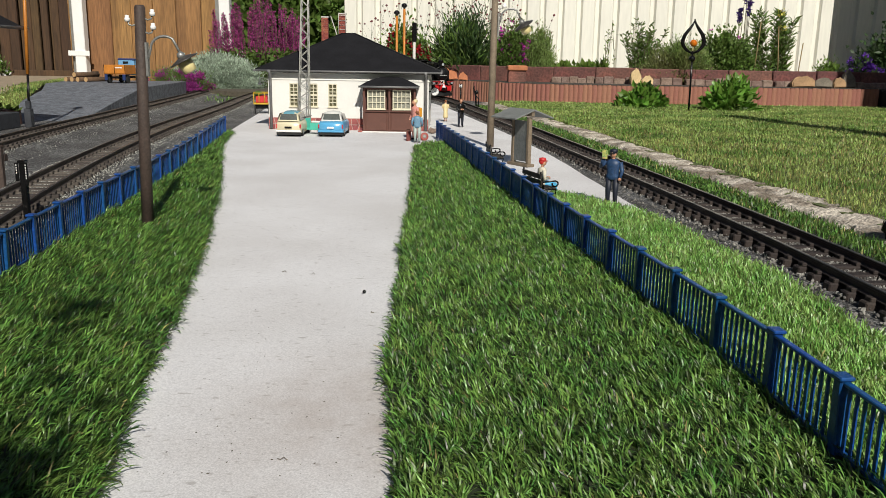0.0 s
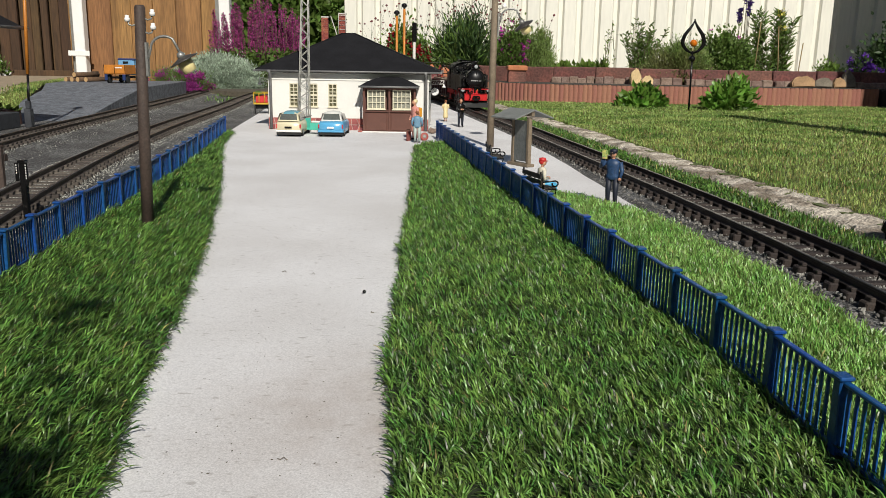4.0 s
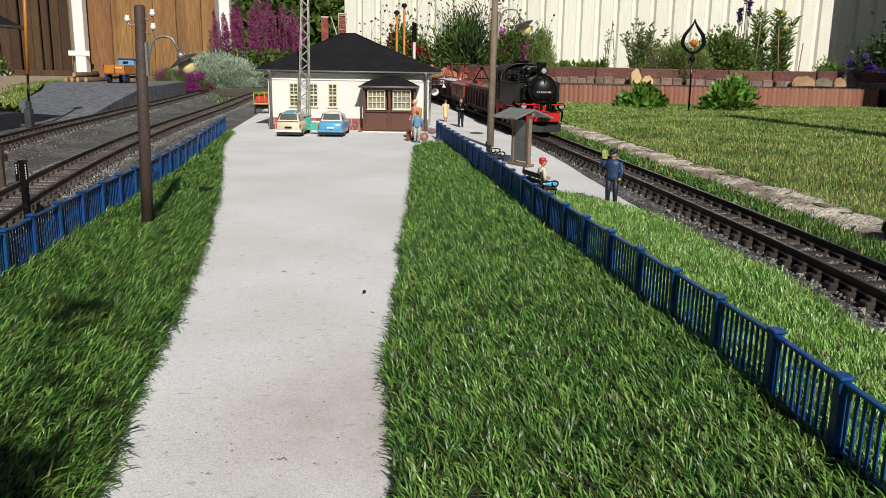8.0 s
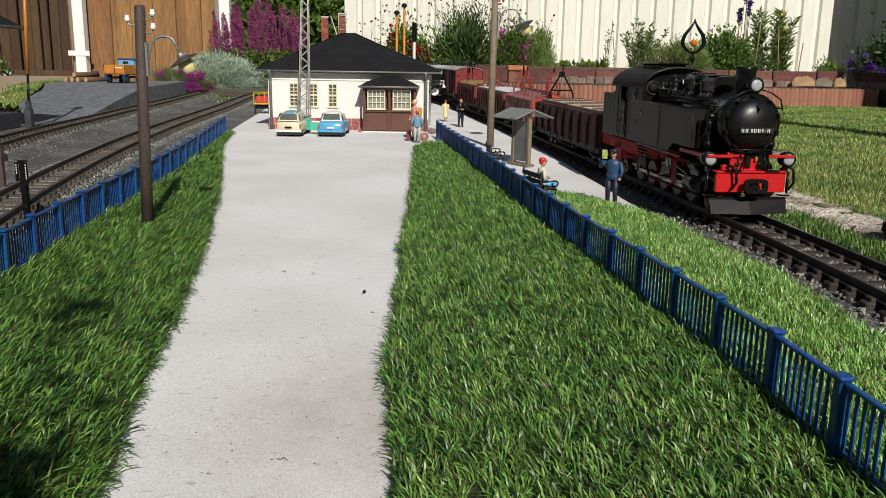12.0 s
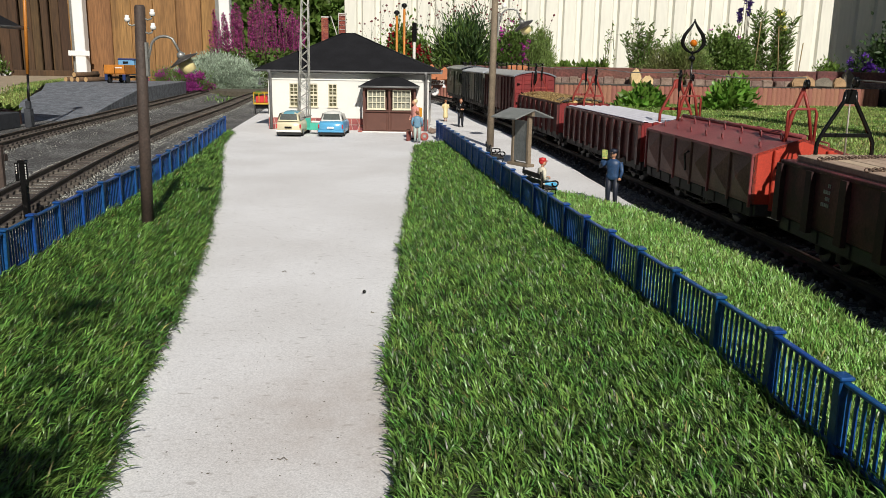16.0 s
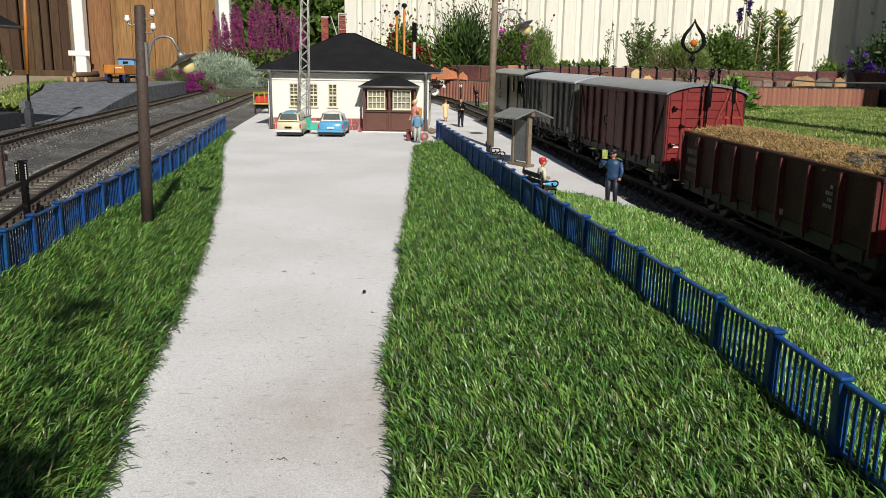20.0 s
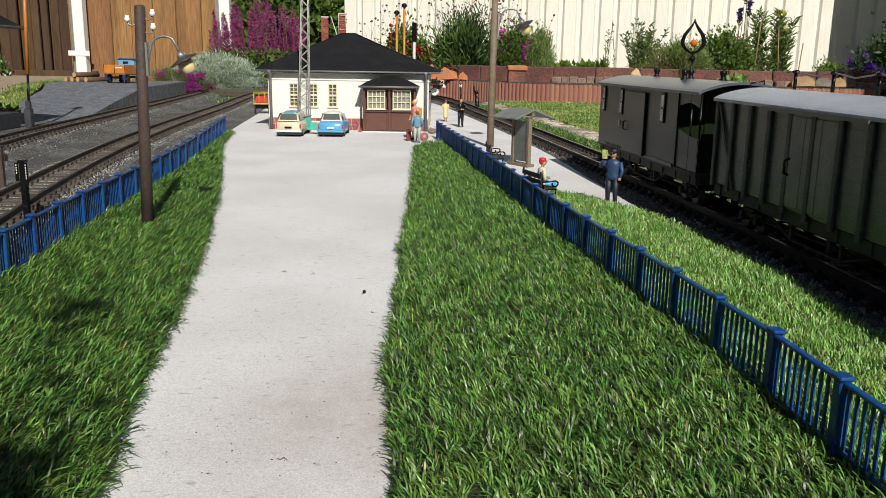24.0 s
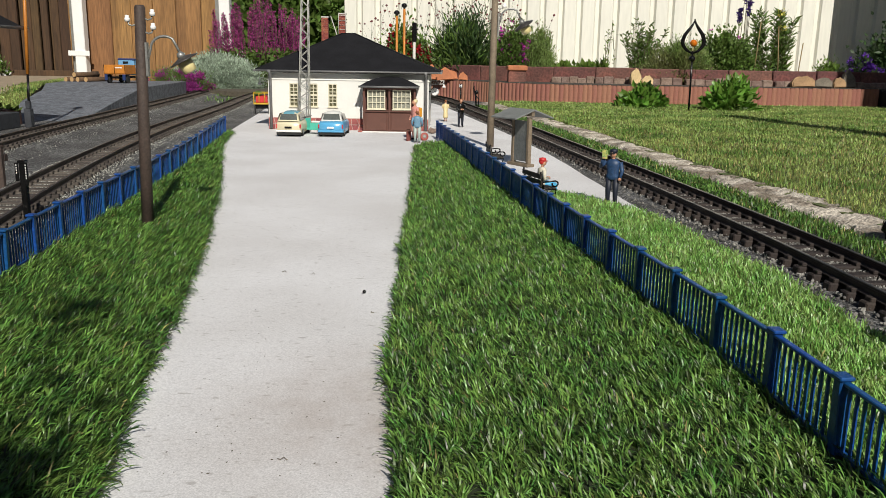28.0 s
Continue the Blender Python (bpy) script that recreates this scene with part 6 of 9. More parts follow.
        part("bright_union", Mesh().tube([(s * 0.036, 0.0225, 0.1045), (s * 0.036, 0.0225, 0.107)], 0.0022, 8), M_STEELROD, t)
        part("steam_pipe", Mesh().tube([(s * 0.024, 0.02, 0.112), (s * 0.034, 0.028, 0.10), (s * 0.036, 0.04, 0.075), (s * 0.0345, 0.045, 0.055)], 0.0042, 9), K, t, "thick black steam pipe")
        # cab sides with door and round-cornered window
        cab = part("cab_side", Mesh().prism([(0.225, 0.057), (0.340, 0.057), (0.340, 0.134), (0.312, 0.134), (0.312, 0.108), (0.285, 0.108), (0.285, 0.134), (0.276, 0.136), (0.225, 0.136)], s * 0.0455, s * 0.0475, "x"), M_LOCOGREY, t, "dark cab side")
        wn_ = part("cab_window", Mesh().prism([(0.252 + 0.0085 * math.cos(a), 0.1225 + 0.0095 * math.sin(a)) for a in [2 * math.pi * i / 14 for i in range(14)]], s * 0.0475, s * 0.0486, "x"), K, t, "rounded cab window")
        part("pane", Mesh().prism([(0.252 + 0.0068 * math.cos(a), 0.1225 + 0.0078 * math.sin(a)) for a in [2 * math.pi * i / 14 for i in range(14)]], s * 0.0485, s * 0.0489, "x"), M_WINDOW, wn_, "dark glass")
        dr = part("cab_door", Mesh().box(s * 0.0470, s * 0.0484, 0.287, 0.310, 0.058, 0.108, 0.0005), M_LOCOGREY, t)
        for z in (0.066, 0.076, 0.086, 0.097):
            part("louvre", Mesh().box(s * 0.0483, s * 0.0488, 0.290, 0.306, z, z + 0.003), K, dr)
        part("handrail", Mesh().tube([(s * 0.049, 0.283, 0.062), (s * 0.0505, 0.283, 0.066), (s * 0.0505, 0.283, 0.126), (s * 0.049, 0.283, 0.13)], 0.0007, 5).tube([(s * 0.049, 0.314, 0.062), (s * 0.0505, 0.314, 0.066), (s * 0.0505, 0.314, 0.126), (s * 0.049, 0.314, 0.13)], 0.0007, 5), K, t)
        part("door_frame", Mesh().tube([(s * 0.0482, 0.286, 0.0575), (s * 0.0482, 0.286, 0.109), (s * 0.0482, 0.311, 0.109), (s * 0.0482, 0.311, 0.0575)], 0.0008, 6), M_STEELDARK, t)
        part("window_frame", Mesh().tube([(s * 0.0478, 0.2855, 0.1085), (s * 0.0478, 0.2855, 0.1335), (s * 0.0478, 0.3115, 0.1335), (s * 0.0478, 0.3115, 0.1085)], 0.0009, 6), K, t)
        for k in range(14):
            part("tank_rivet", Mesh().lathe([(0.0008, 0.0), (0.0006, 0.0005)], 6, pose(s * 0.0485, 0.052 + 0.0157 * k, 0.1085, 0, 90 * s, 0)), M_LOCOGREY, tank)
        part("tank_seam", Mesh().box(s * 0.0485, s * 0.0489, 0.150, 0.1515, 0.0585, 0.1105), M_LOCOGREY, tank)
        part("bunker_side", Mesh().box(s * 0.0435, s * 0.0475, 0.340, 0.398, 0.055, 0.117, 0.001), M_LOCOGREY, t, "dark coal bunker side")
        part("boiler_handrail", Mesh().tube([(s * 0.0315, 0.0, 0.115), (s * 0.0315, 0.225, 0.115)], 0.0008, 6), K, t)
        part("front_steps", Mesh().tube([(s * 0.045, 0.0, 0.025), (s * 0.045, 0.0, 0.048)], 0.0016, 6).box(s * 0.036, s * 0.047, -0.004, 0.004, 0.022, 0.0235), K, t)
    # boiler line
    ax = pose(0, 0, 0.0985, -90, 0, 0)
    part("boiler", Mesh().lathe([(0.030, 0.05), (0.030, 0.24)], 32, ax), M_BLACKGLOSS, t, "glossy black boiler barrel")
    part("smokebox", Mesh().lathe([(0.0318, 0.004), (0.0326, 0.007), (0.0326, 0.052), (0.030, 0.054)], 36, ax), K, t, "matt black smokebox")
    part("smokebox_saddle", Mesh().box(-0.02, 0.02, 0.01, 0.05, 0.05, 0.075, 0.002), K, t)
    door = part("smokebox_door", Mesh().lathe([(0.0275, 0.006), (0.0275, 0.002), (0.0262, -0.001), (0.022, -0.0055), (0.014, -0.0088), (0.006, -0.0102), (0.001, -0.0106)], 36, ax), M_BLACKGLOSS, t, "domed black smokebox door")
    for i in range(10):
        a = 2 * math.pi * i / 10 + 0.3
        part("door_clamp", Mesh().box(-0.0014, 0.0014, -0.003, 0.003, -0.003, 0.003, 0.0005), K, door, m=pose(0.0292 * math.cos(a), 0.002, 0.0985 + 0.0292 * math.sin(a), 0, -math.degrees(a), 0))
    part("door_handle", Mesh().tube([(0, -0.0115, 0.113), (0, -0.0105, 0.121)], 0.0011, 6), K, door)
    plate = part("front_plate", Mesh().box(-0.0185, 0.0185, -0.0115, -0.0100, 0.0893, 0.0957, 0.0005), M_PLATE, t, "black plate with raised pale bars")
    q = -0.0172
    for i, (wd, gap) in enumerate(((0.0034, 0.001), (0.0034, 0.0026), (0.0018, 0.0012), (0.0034, 0.001), (0.0034, 0.001), (0.0018, 0.001), (0.0022, 0.001), (0.0034, 0))):
        z = (0.0906, 0.0944) if i != 6 else (0.0921, 0.0928)
        part("bar", Mesh().box(q, q + wd * 0.2, -0.0121, -0.0114, *z).box(q + wd * 0.55, q + wd * 0.75, -0.0121, -0.0114, *z), M_WHITE, plate)
        q += wd + gap
    ch = part("chimney", Mesh().lathe([(0.0135, 0.128), (0.0110, 0.1315), (0.0106, 0.153), (0.0118, 0.1545), (0.0118, 0.158), (0.0098, 0.158), (0.0095, 0.14)], 24, pose(0, 0.0275, 0)), K, t, "short black chimney")
    lt = part("headlamp", Mesh().lathe([(0.0055, 0.0), (0.0082, 0.004), (0.0082, 0.012), (0.0074, 0.0125)], 18, pose(0, 0.0125, 0.139, 90, 0, 0)).box(-0.004, 0.004, 0.002, 0.012, 0.127, 0.133), K, t, "round black top headlamp with pale lens")
    part("lens", Mesh().lathe([(0.0062, 0.0124), (0.0055, 0.0132), (0.002, 0.0138)], 18, pose(0, 0.0125, 0.139, 90, 0, 0)), M_LENS, lt, "pale glass lens")
    for y0, y1, top in ((0.068, 0.108, 0.146), (0.125, 0.16, 0.1475)):
        part("dome", Mesh().prism([(-0.017, 0.12), (-0.017, top - 0.005), (-0.014, top - 0.001), (-0.010, top), (0.010, top), (0.014, top - 0.001), (0.017, top - 0.005), (0.017, 0.12)], y0, y1, "y"), K, t, "box-shaped black sand dome")
        part("dome_lid", Mesh().box(-0.012, 0.012, y0 + 0.006, y1 - 0.006, top, top + 0.002, 0.0008), K, t)
    for k, y in enumerate((0.075, 0.085, 0.095, 0.13, 0.14, 0.15)):
        for s in (-1, 1):
            part("sand_pipe", Mesh().tube([(s * 0.017, y, 0.13), (s * 0.025, y + 0.004, 0.12), (s * 0.029, y + 0.006, 0.11)], 0.0009, 6), K, t)
    part("whistle", Mesh().tube([(0.006, 0.19, 0.128), (0.006, 0.19, 0.148)], 0.0018, 8).tube([(-0.008, 0.185, 0.128), (-0.008, 0.185, 0.142)], 0.0028, 8), M_STEELROD, t)
    part("generator", Mesh().tube([(-0.02, 0.17, 0.133), (-0.02, 0.195, 0.133)], 0.0055, 12).tube([(-0.02, 0.178, 0.128), (-0.02, 0.178, 0.145)], 0.0016, 8), K, t, "small turbo generator")
    part("valve_wheel", Mesh().tube([(0.012 * math.cos(a) * 0.4 - 0.01, 0.205, 0.14 + 0.0048 * math.sin(a)) for a in [2 * math.pi * i / 12 for i in range(13)]], 0.0009, 5), K, t)
    part("feed_pipe", Mesh().tube([(-0.0325, 0.06, 0.112), (-0.0335, 0.12, 0.117), (-0.0325, 0.2, 0.113)], 0.0018, 7).tube([(0.0325, 0.06, 0.112), (0.0335, 0.12, 0.117), (0.0325, 0.2, 0.113)], 0.0018, 7), K, t)
    part("boiler_band", Mesh().lathe([(0.0305, 0.075), (0.0305, 0.078)], 28, ax).lathe([(0.0305, 0.115), (0.0305, 0.118)], 28, ax).lathe([(0.0305, 0.165), (0.0305, 0.168)], 28, ax), K, t)
    for y0, y1, top in ((0.068, 0.108, 0.146), (0.125, 0.16, 0.1475)):
        edge = [(-0.0172, top - 0.006), (-0.0145, top - 0.0008), (-0.010, top + 0.0004), (0.010, top + 0.0004), (0.0145, top - 0.0008), (0.0172, top - 0.006)]
        for y in (y0, y1):
            part("dome_rim", Mesh().tube([(a, y, b) for a, b in edge], 0.0007, 6), M_BLACKGLOSS, t)
    for s in (-1, 1):
        part("valve_rod", Mesh().tube([(s * 0.021, 0.112, 0.126), (s * 0.023, 0.112, 0.139), (s * 0.019, 0.118, 0.143), (s * 0.012, 0.122, 0.143)], 0.0013, 7), K, t)
        for y in (0.168, 0.182, 0.198, 0.212):
            part("cock", Mesh().tube([(s * 0.024, y, 0.122), (s * 0.024, y, 0.132)], 0.0016, 7).rock((s * 0.024, y, 0.134), (0.0026, 0.0026, 0.0026), 1, 2).tube([(s * 0.024, y, 0.128), (s * 0.031, y + 0.003, 0.129)], 0.0009, 6), M_STEELDARK, t, "dark steel boiler cock")
        part("side_pipe", Mesh().tube([(s * 0.026, 0.052, 0.121), (s * 0.028, 0.1, 0.1195), (s * 0.0275, 0.16, 0.121), (s * 0.029, 0.222, 0.124)], 0.0014, 7), M_BLACKGLOSS, t)
        part("lamp_bracket", Mesh().tube([(s * 0.0435, 0.006, 0.0525), (s * 0.038, 0.004, 0.050)], 0.0014, 6), K, t)
        part("smokebox_rail", Mesh().tube([(s * 0.0335, 0.004, 0.113), (s * 0.028, -0.001, 0.124), (s * 0.016, -0.002, 0.1315), (s * 0.006, -0.001, 0.1345)], 0.0008, 6), M_BLACKGLOSS, t)
        part("tank_step", Mesh().box(s * 0.022, s * 0.043, 0.0385, 0.0445, 0.068, 0.0995, 0.001), K, t)
        part("lubricator", Mesh().box(s * 0.038, s * 0.046, 0.064, 0.074, 0.0665, 0.076, 0.001).tube([(s * 0.042, 0.069, 0.076), (s * 0.042, 0.069, 0.0795)], 0.0018, 8), K, t)
        for y in (0.118, 0.205):
            part("sand_fall", Mesh().tube([(s * 0.0455, y, 0.0575), (s * 0.043, y + 0.0035, 0.040), (s * 0.034, y + 0.0075, 0.012)], 0.001, 6), M_STEELDARK, t)
        part("brake_hanger", Mesh().tube([(s * 0.028, 0.1075, 0.044), (s * 0.028, 0.1075, 0.012)], 0.0013, 6).tube([(s * 0.028, 0.1535, 0.044), (s * 0.028, 0.1535, 0.012)], 0.0013, 6).tube([(s * 0.028, 0.1985, 0.044), (s * 0.028, 0.1985, 0.012)], 0.0013, 6).tube([(s * 0.028, 0.09, 0.011), (s * 0.028, 0.26, 0.011)], 0.0009, 6), M_DARKRED, t, "dark red brake rigging")
        part("slide_bar", Mesh().box(s * 0.0325, s * 0.0365, 0.066, 0.112, 0.0305, 0.0325, 0.0004).box(s * 0.0325, s * 0.0365, 0.066, 0.112, 0.0215, 0.0232, 0.0004).box(s * 0.031, s * 0.038, 0.110, 0.114, 0.020, 0.046, 0.0006), M_STEELROD, t, "pale steel slide bars")
        part("gear_bracket", Mesh().prism([(0.112, 0.018), (0.120, 0.018), (0.128, 0.05), (0.112, 0.05)], s * 0.0375, s * 0.0385, "x"), M_DARKRED, t)
    part("roof_rim", Mesh().tube([(-0.0503, 0.2155, 0.1318), (-0.0470, 0.2155, 0.1368), (-0.037, 0.2155, 0.1469), (-0.019, 0.2155, 0.1532), (0, 0.2155, 0.155), (0.019, 0.2155, 0.1532), (0.037, 0.2155, 0.1469), (0.0470, 0.2155, 0.1368), (0.0503, 0.2155, 0.1318)], 0.0011, 7), M_BLACKGLOSS, t, "rolled front edge of the cab roof")
    # cab
    front = [(-0.0465, 0.057), (0.0465, 0.057), (0.0465, 0.134), (0.036, 0.1455), (0.018, 0.1515), (0.0, 0.153), (-0.018, 0.1515), (-0.036, 0.1455), (-0.0465, 0.134)]
    part("cab_front", Mesh().prism(front, 0.225, 0.228, "y"), K, t)
    part("cab_rear", Mesh().prism(front, 0.338, 0.341, "y"), K, t)
    for s in (-1, 1):
        sp = part("spectacle", Mesh().lathe([(0.0092, 0), (0.0092, 0.0022), (0.0080, 0.0022), (0.0076, 0.0006)], 20, pose(s * 0.0325, 0.225, 0.1285, 90, 0, 0)), M_STEELDARK, t, "round cab window with a worn metal rim")
        part("pane", Mesh().lathe([(0.0076, 0.0007), (0.0005, 0.0010)], 20, pose(s * 0.0325, 0.225, 0.1285, 90, 0, 0)), M_WINDOW, sp, "dark glass")
    roof = [(-0.0500, 0.1300), (-0.0488, 0.1345), (-0.0455, 0.1395), (-0.039, 0.1455), (-0.030, 0.1505), (-0.016, 0.1545), (0, 0.1558), (0.016, 0.1545), (0.030, 0.1505), (0.039, 0.1455), (0.0455, 0.1395), (0.0488, 0.1345), (0.0500, 0.1300)]
    part("cab_roof", Mesh().prism(roof + [(a * 0.98, b - 0.0022) for a, b in roof[::-1]], 0.215, 0.352, "y"), M_CABROOF, t, "curved black cab roof")
    part("roof_vent", Mesh().box(-0.018, 0.018, 0.245, 0.315, 0.153, 0.1585, 0.0015).box(-0.021, 0.021, 0.241, 0.319, 0.1582, 0.1605, 0.0008), K, t, "raised roof ventilator")
    part("bunker", Mesh().box(-0.0435, 0.0435, 0.342, 0.397, 0.055, 0.112, 0.001), M_LOCOGREY, t)
    co = Mesh()
    rr = random.Random(3)
    for k in range(70):
        co.rock((rr.uniform(-0.038, 0.038), rr.uniform(0.346, 0.393), 0.113 + rr.uniform(0, 0.006)), (0.004, 0.004, 0.003), k, 1)
    part("coal", co, K, t, "lumps of black coal")
    part("rear_ladder", Mesh().tube([(-0.02, 0.37, 0.115), (-0.012, 0.352, 0.163)], 0.0016, 6).tube([(-0.008, 0.372, 0.115), (-0.004, 0.354, 0.163)], 0.0016, 6), K, t, "black cable arm behind the cab")
    # front end
    beam = part("buffer_beam", Mesh().box(-0.0385, 0.0385, -0.008, -0.003, 0.0265, 0.0475, 0.0008), M_RED, t, "bright red buffer beam")
    part("beam_top", Mesh().box(-0.0395, 0.0395, -0.0095, 0.002, 0.0475, 0.0497, 0.0005), M_RED, beam)
    for x in (-0.034, -0.019, 0.019, 0.034):
        for z in (0.031, 0.043):
            part("rivet", Mesh().lathe([(0.0013, 0.0), (0.001, 0.0008)], 8, pose(x, -0.008, z, 90, 0, 0)), M_RED, beam)
    part("front_shield", Mesh().add([(-0.021, 0.0, 0.0497), (-0.006, 0.0, 0.0497), (-0.008, 0.009, 0.064), (-0.021, 0.009, 0.068)], [(0, 1, 2, 3)]).box(-0.006, 0.010, -0.002, 0.002, 0.0497, 0.062).box(-0.021, -0.006, 0.001, 0.004, 0.0497, 0.066), M_RED, t, "bright red front shield plate")
    part("shield_side", Mesh().box(0.012, 0.021, 0.001, 0.004, 0.0497, 0.066), K, t)
    part("front_hatch", Mesh().box(-0.006, 0.0, -0.004, 0.001, 0.052, 0.066, 0.0008).box(0.008, 0.011, -0.004, 0.001, 0.05, 0.068), K, t)
    part("brass_valve", Mesh().box(0.004, 0.0065, -0.006, -0.003, 0.060, 0.0645, 0.0005), M_BRASS, t, "small brass valve")
    cb = part("centre_buffer", Mesh().box(-0.005, 0.005, -0.018, -0.006, 0.031, 0.041, 0.001), K, t, "black centre buffer plate")
    oval = [(0.0128 * math.copysign(abs(math.cos(q)) ** 0.45, math.cos(q)), 0.0352 + 0.0078 * math.copysign(abs(math.sin(q)) ** 0.6, math.sin(q))) for q in [2 * math.pi * i / 24 for i in range(24)]]
    rim = Mesh()
    rim.add([(x, y, z) for y in (-0.0225, -0.018) for x, z in oval] + [(x * 0.62, y, 0.0352 + (z - 0.0352) * 0.45) for y in (-0.0225, -0.018) for x, z in oval],
            [(i, (i + 1) % 24, 48 + (i + 1) % 24, 48 + i) for i in range(24)] + [(24 + i, 72 + i, 72 + (i + 1) % 24, 24 + (i + 1) % 24) for i in range(24)]
            + [(i, 24 + i, 24 + (i + 1) % 24, (i + 1) % 24) for i in range(24)] + [(48 + i, 48 + (i + 1) % 24, 72 + (i + 1) % 24, 72 + i) for i in range(24)])
    part("buffer_rim", rim, K, cb)
    part("plough", Mesh().prism([(-0.042, 0.004), (0.042, 0.004), (0.043, 0.021), (-0.043, 0.021)], -0.004, -0.001, "y").add([(-0.042, -0.010, 0.004), (0.0, -0.014, 0.0035), (0.042, -0.010, 0.004), (0.043, -0.0045, 0.0185), (0.0, -0.007, 0.0185), (-0.043, -0.0045, 0.0185)], [(0, 1, 4, 5), (1, 2, 3, 4), (5, 4, 3), (0, 2, 1)]), M_PLOUGH, t, "black snow plough under the beam")
    for x in (-0.029, 0.034):
        part("front_hose", Mesh().tube([(x, -0.006, 0.052), (x + 0.002, -0.012, 0.056), (x + 0.008, -0.016, 0.052), (x + 0.010, -0.015, 0.038), (x + 0.006, -0.012, 0.030)], 0.0014, 8), K, t, "black rubber brake hose")
    for x, z1 in ((-0.012, 0.066), (0.0135, 0.070), (0.018, 0.064)):
        part("front_pipe", Mesh().tube([(x, -0.005, 0.050), (x + 0.001, -0.007, 0.058), (x, -0.003, z1)], 0.0011, 6), K, t, "thin black pipe")
    for x in (-0.016, 0.009):
        part("front_valve", Mesh().lathe([(0.001, -0.001), (0.0026, -0.001), (0.0026, 0.001), (0.001, 0.001)], 10, pose(x, -0.006, 0.0565, 90, 0, 0)), K, t)
    part("front_step_plate", Mesh().box(-0.03, -0.012, -0.012, -0.003, 0.0497, 0.0510, 0.0003).box(0.014, 0.03, -0.012, -0.003, 0.0497, 0.0510, 0.0003), K, t, "black step plate over the beam")
    part("hose_valve", Mesh().box(-0.033, -0.027, -0.008, -0.002, 0.05, 0.056, 0.001), M_RED, t)
    part("front_handrail", Mesh().tube([(-0.03, -0.002, 0.072), (-0.018, -0.013, 0.0725), (0.018, -0.013, 0.0725), (0.03, -0.002, 0.072)], 0.0008, 6), K, t)
    coupling(t, 0.398, 1)
    return t


M_WHITEDULL = mat("faded_mark", (0.36, 0.34, 0.31), 0.7, 0.2, 60, 500, 0.0)
M_LID = mat("lid_red", (0.25, 0.058, 0.058), 0.5, 0.2, 30, 500, 0.1)
M_LIDSIDE = mat("lid_side", (0.215, 0.105, 0.082), 0.6, 0.25, 30, 500, 0.1)
M_LIDEND = mat("lid_end", (0.46, 0.045, 0.022), 0.5, 0.15, 40, 500, 0.05)
M_FRAMERED = mat("brake_frame_red", (0.27, 0.032, 0.022), 0.5, 0.2, 60, 500, 0.05)
M_GREYROOF2 = mat("dark_grey_roof", (0.085, 0.095, 0.115), 0.3, 0.15, 30, 500, 0.08)
M_STEELROD = mat("dull_steel", (0.36, 0.34, 0.32), 0.32, 0.3, 60, 500, 0.1, metal=1.0)
M_CABROOF = mat("cab_roof_black", (0.007, 0.007, 0.007), 0.55, 0.3, 40, 400, 0.05, spec=0.12)
M_PLOUGH = mat("plough_black", (0.005, 0.005, 0.005), 0.5, 0.3, 40, 400, 0.1, spec=0.15)
M_PLATE = mat("plate_black", (0.008, 0.008, 0.008), 0.5, 0.1, 60, 500, 0.0)
M_STEELDARK = mat("dark_steel", (0.10, 0.095, 0.09), 0.35, 0.3, 60, 500, 0.05, metal=0.8)
M_BRASS = mat("brass", (0.6, 0.42, 0.06), 0.35, 0.1, 60, 500, 0.0, metal=0.6)
M_WAGON4 = mat("wagon_straw_brown", (0.082, 0.034, 0.029), 0.65, 0.25, 25, 500, 0.1, second=(0.054, 0.023, 0.020), spec=0.15)
# pale grey stands for light reflected in the van's window glass
M_PANEREFLECT = mat("pane_reflection", (0.40, 0.40, 0.38), 0.15, 0.4, 80, 500, 0.0)
M_STAKERED = mat("stake_red", (0.11, 0.016, 0.014), 0.65, 0.25, 40, 500, 0.1)
M_BOXBROWN = mat("box_wagon_brown", (0.14, 0.055, 0.047), 0.5, 0.25, 25, 500, 0.08, second=(0.092, 0.036, 0.031), spec=0.3)
M_BOXPOST = mat("box_post_brown", (0.062, 0.017, 0.015), 0.55, 0.25, 40, 500, 0.1, spec=0.25)
M_GREYPOST = mat("grey_green_post", (0.085, 0.088, 0.078), 0.6, 0.25, 40, 500, 0.1, spec=0.25)
M_GREYROOF3 = mat("slate_grey_roof", (0.20, 0.212, 0.24), 0.36, 0.15, 30, 500, 0.08)
M_PALEROPE = mat("pale_rope", (0.30, 0.28, 0.24), 0.9, 0.2, 200, 900, 0.2)
M_STAKEDARK = mat("stake_dark", (0.042, 0.017, 0.017), 0.7, 0.3, 25, 500, 0.12, spec=0.25)
M_LETTERGREY = mat("worn_lettering", (0.17, 0.155, 0.135), 0.8, 0.3, 300, 900, 0.0)
M_CHAIN = mat("chain_rust", (0.10, 0.06, 0.04), 0.6, 0.3, 60, 500, 0.1)

LOCO = locomotive()
W1 = open_wagon("dark brown open wagon loaded with planks", 0.420, 0.442, M_WAGDARK, M_WAGDARK, z0=0.032, z1=0.0805, stakes=8, wide=0.011, stake_mat=M_STAKEDARK)
brake_frame(W1, 0.430, M_BLACK, base=0.084, top=0.151, wide=0.025, thick=0.0018)
cable(W1, 0.0, 0.43)
LIDDED = lidded_wagon(0.919, 0.305)
W3 = open_wagon("brown open wagon covered with pale corrugated sheets", 1.247, 0.402, M_WAGON, M_WAGRED, z0=0.032, z1=0.083, stakes=11, wide=0.007, text_at=0.205)
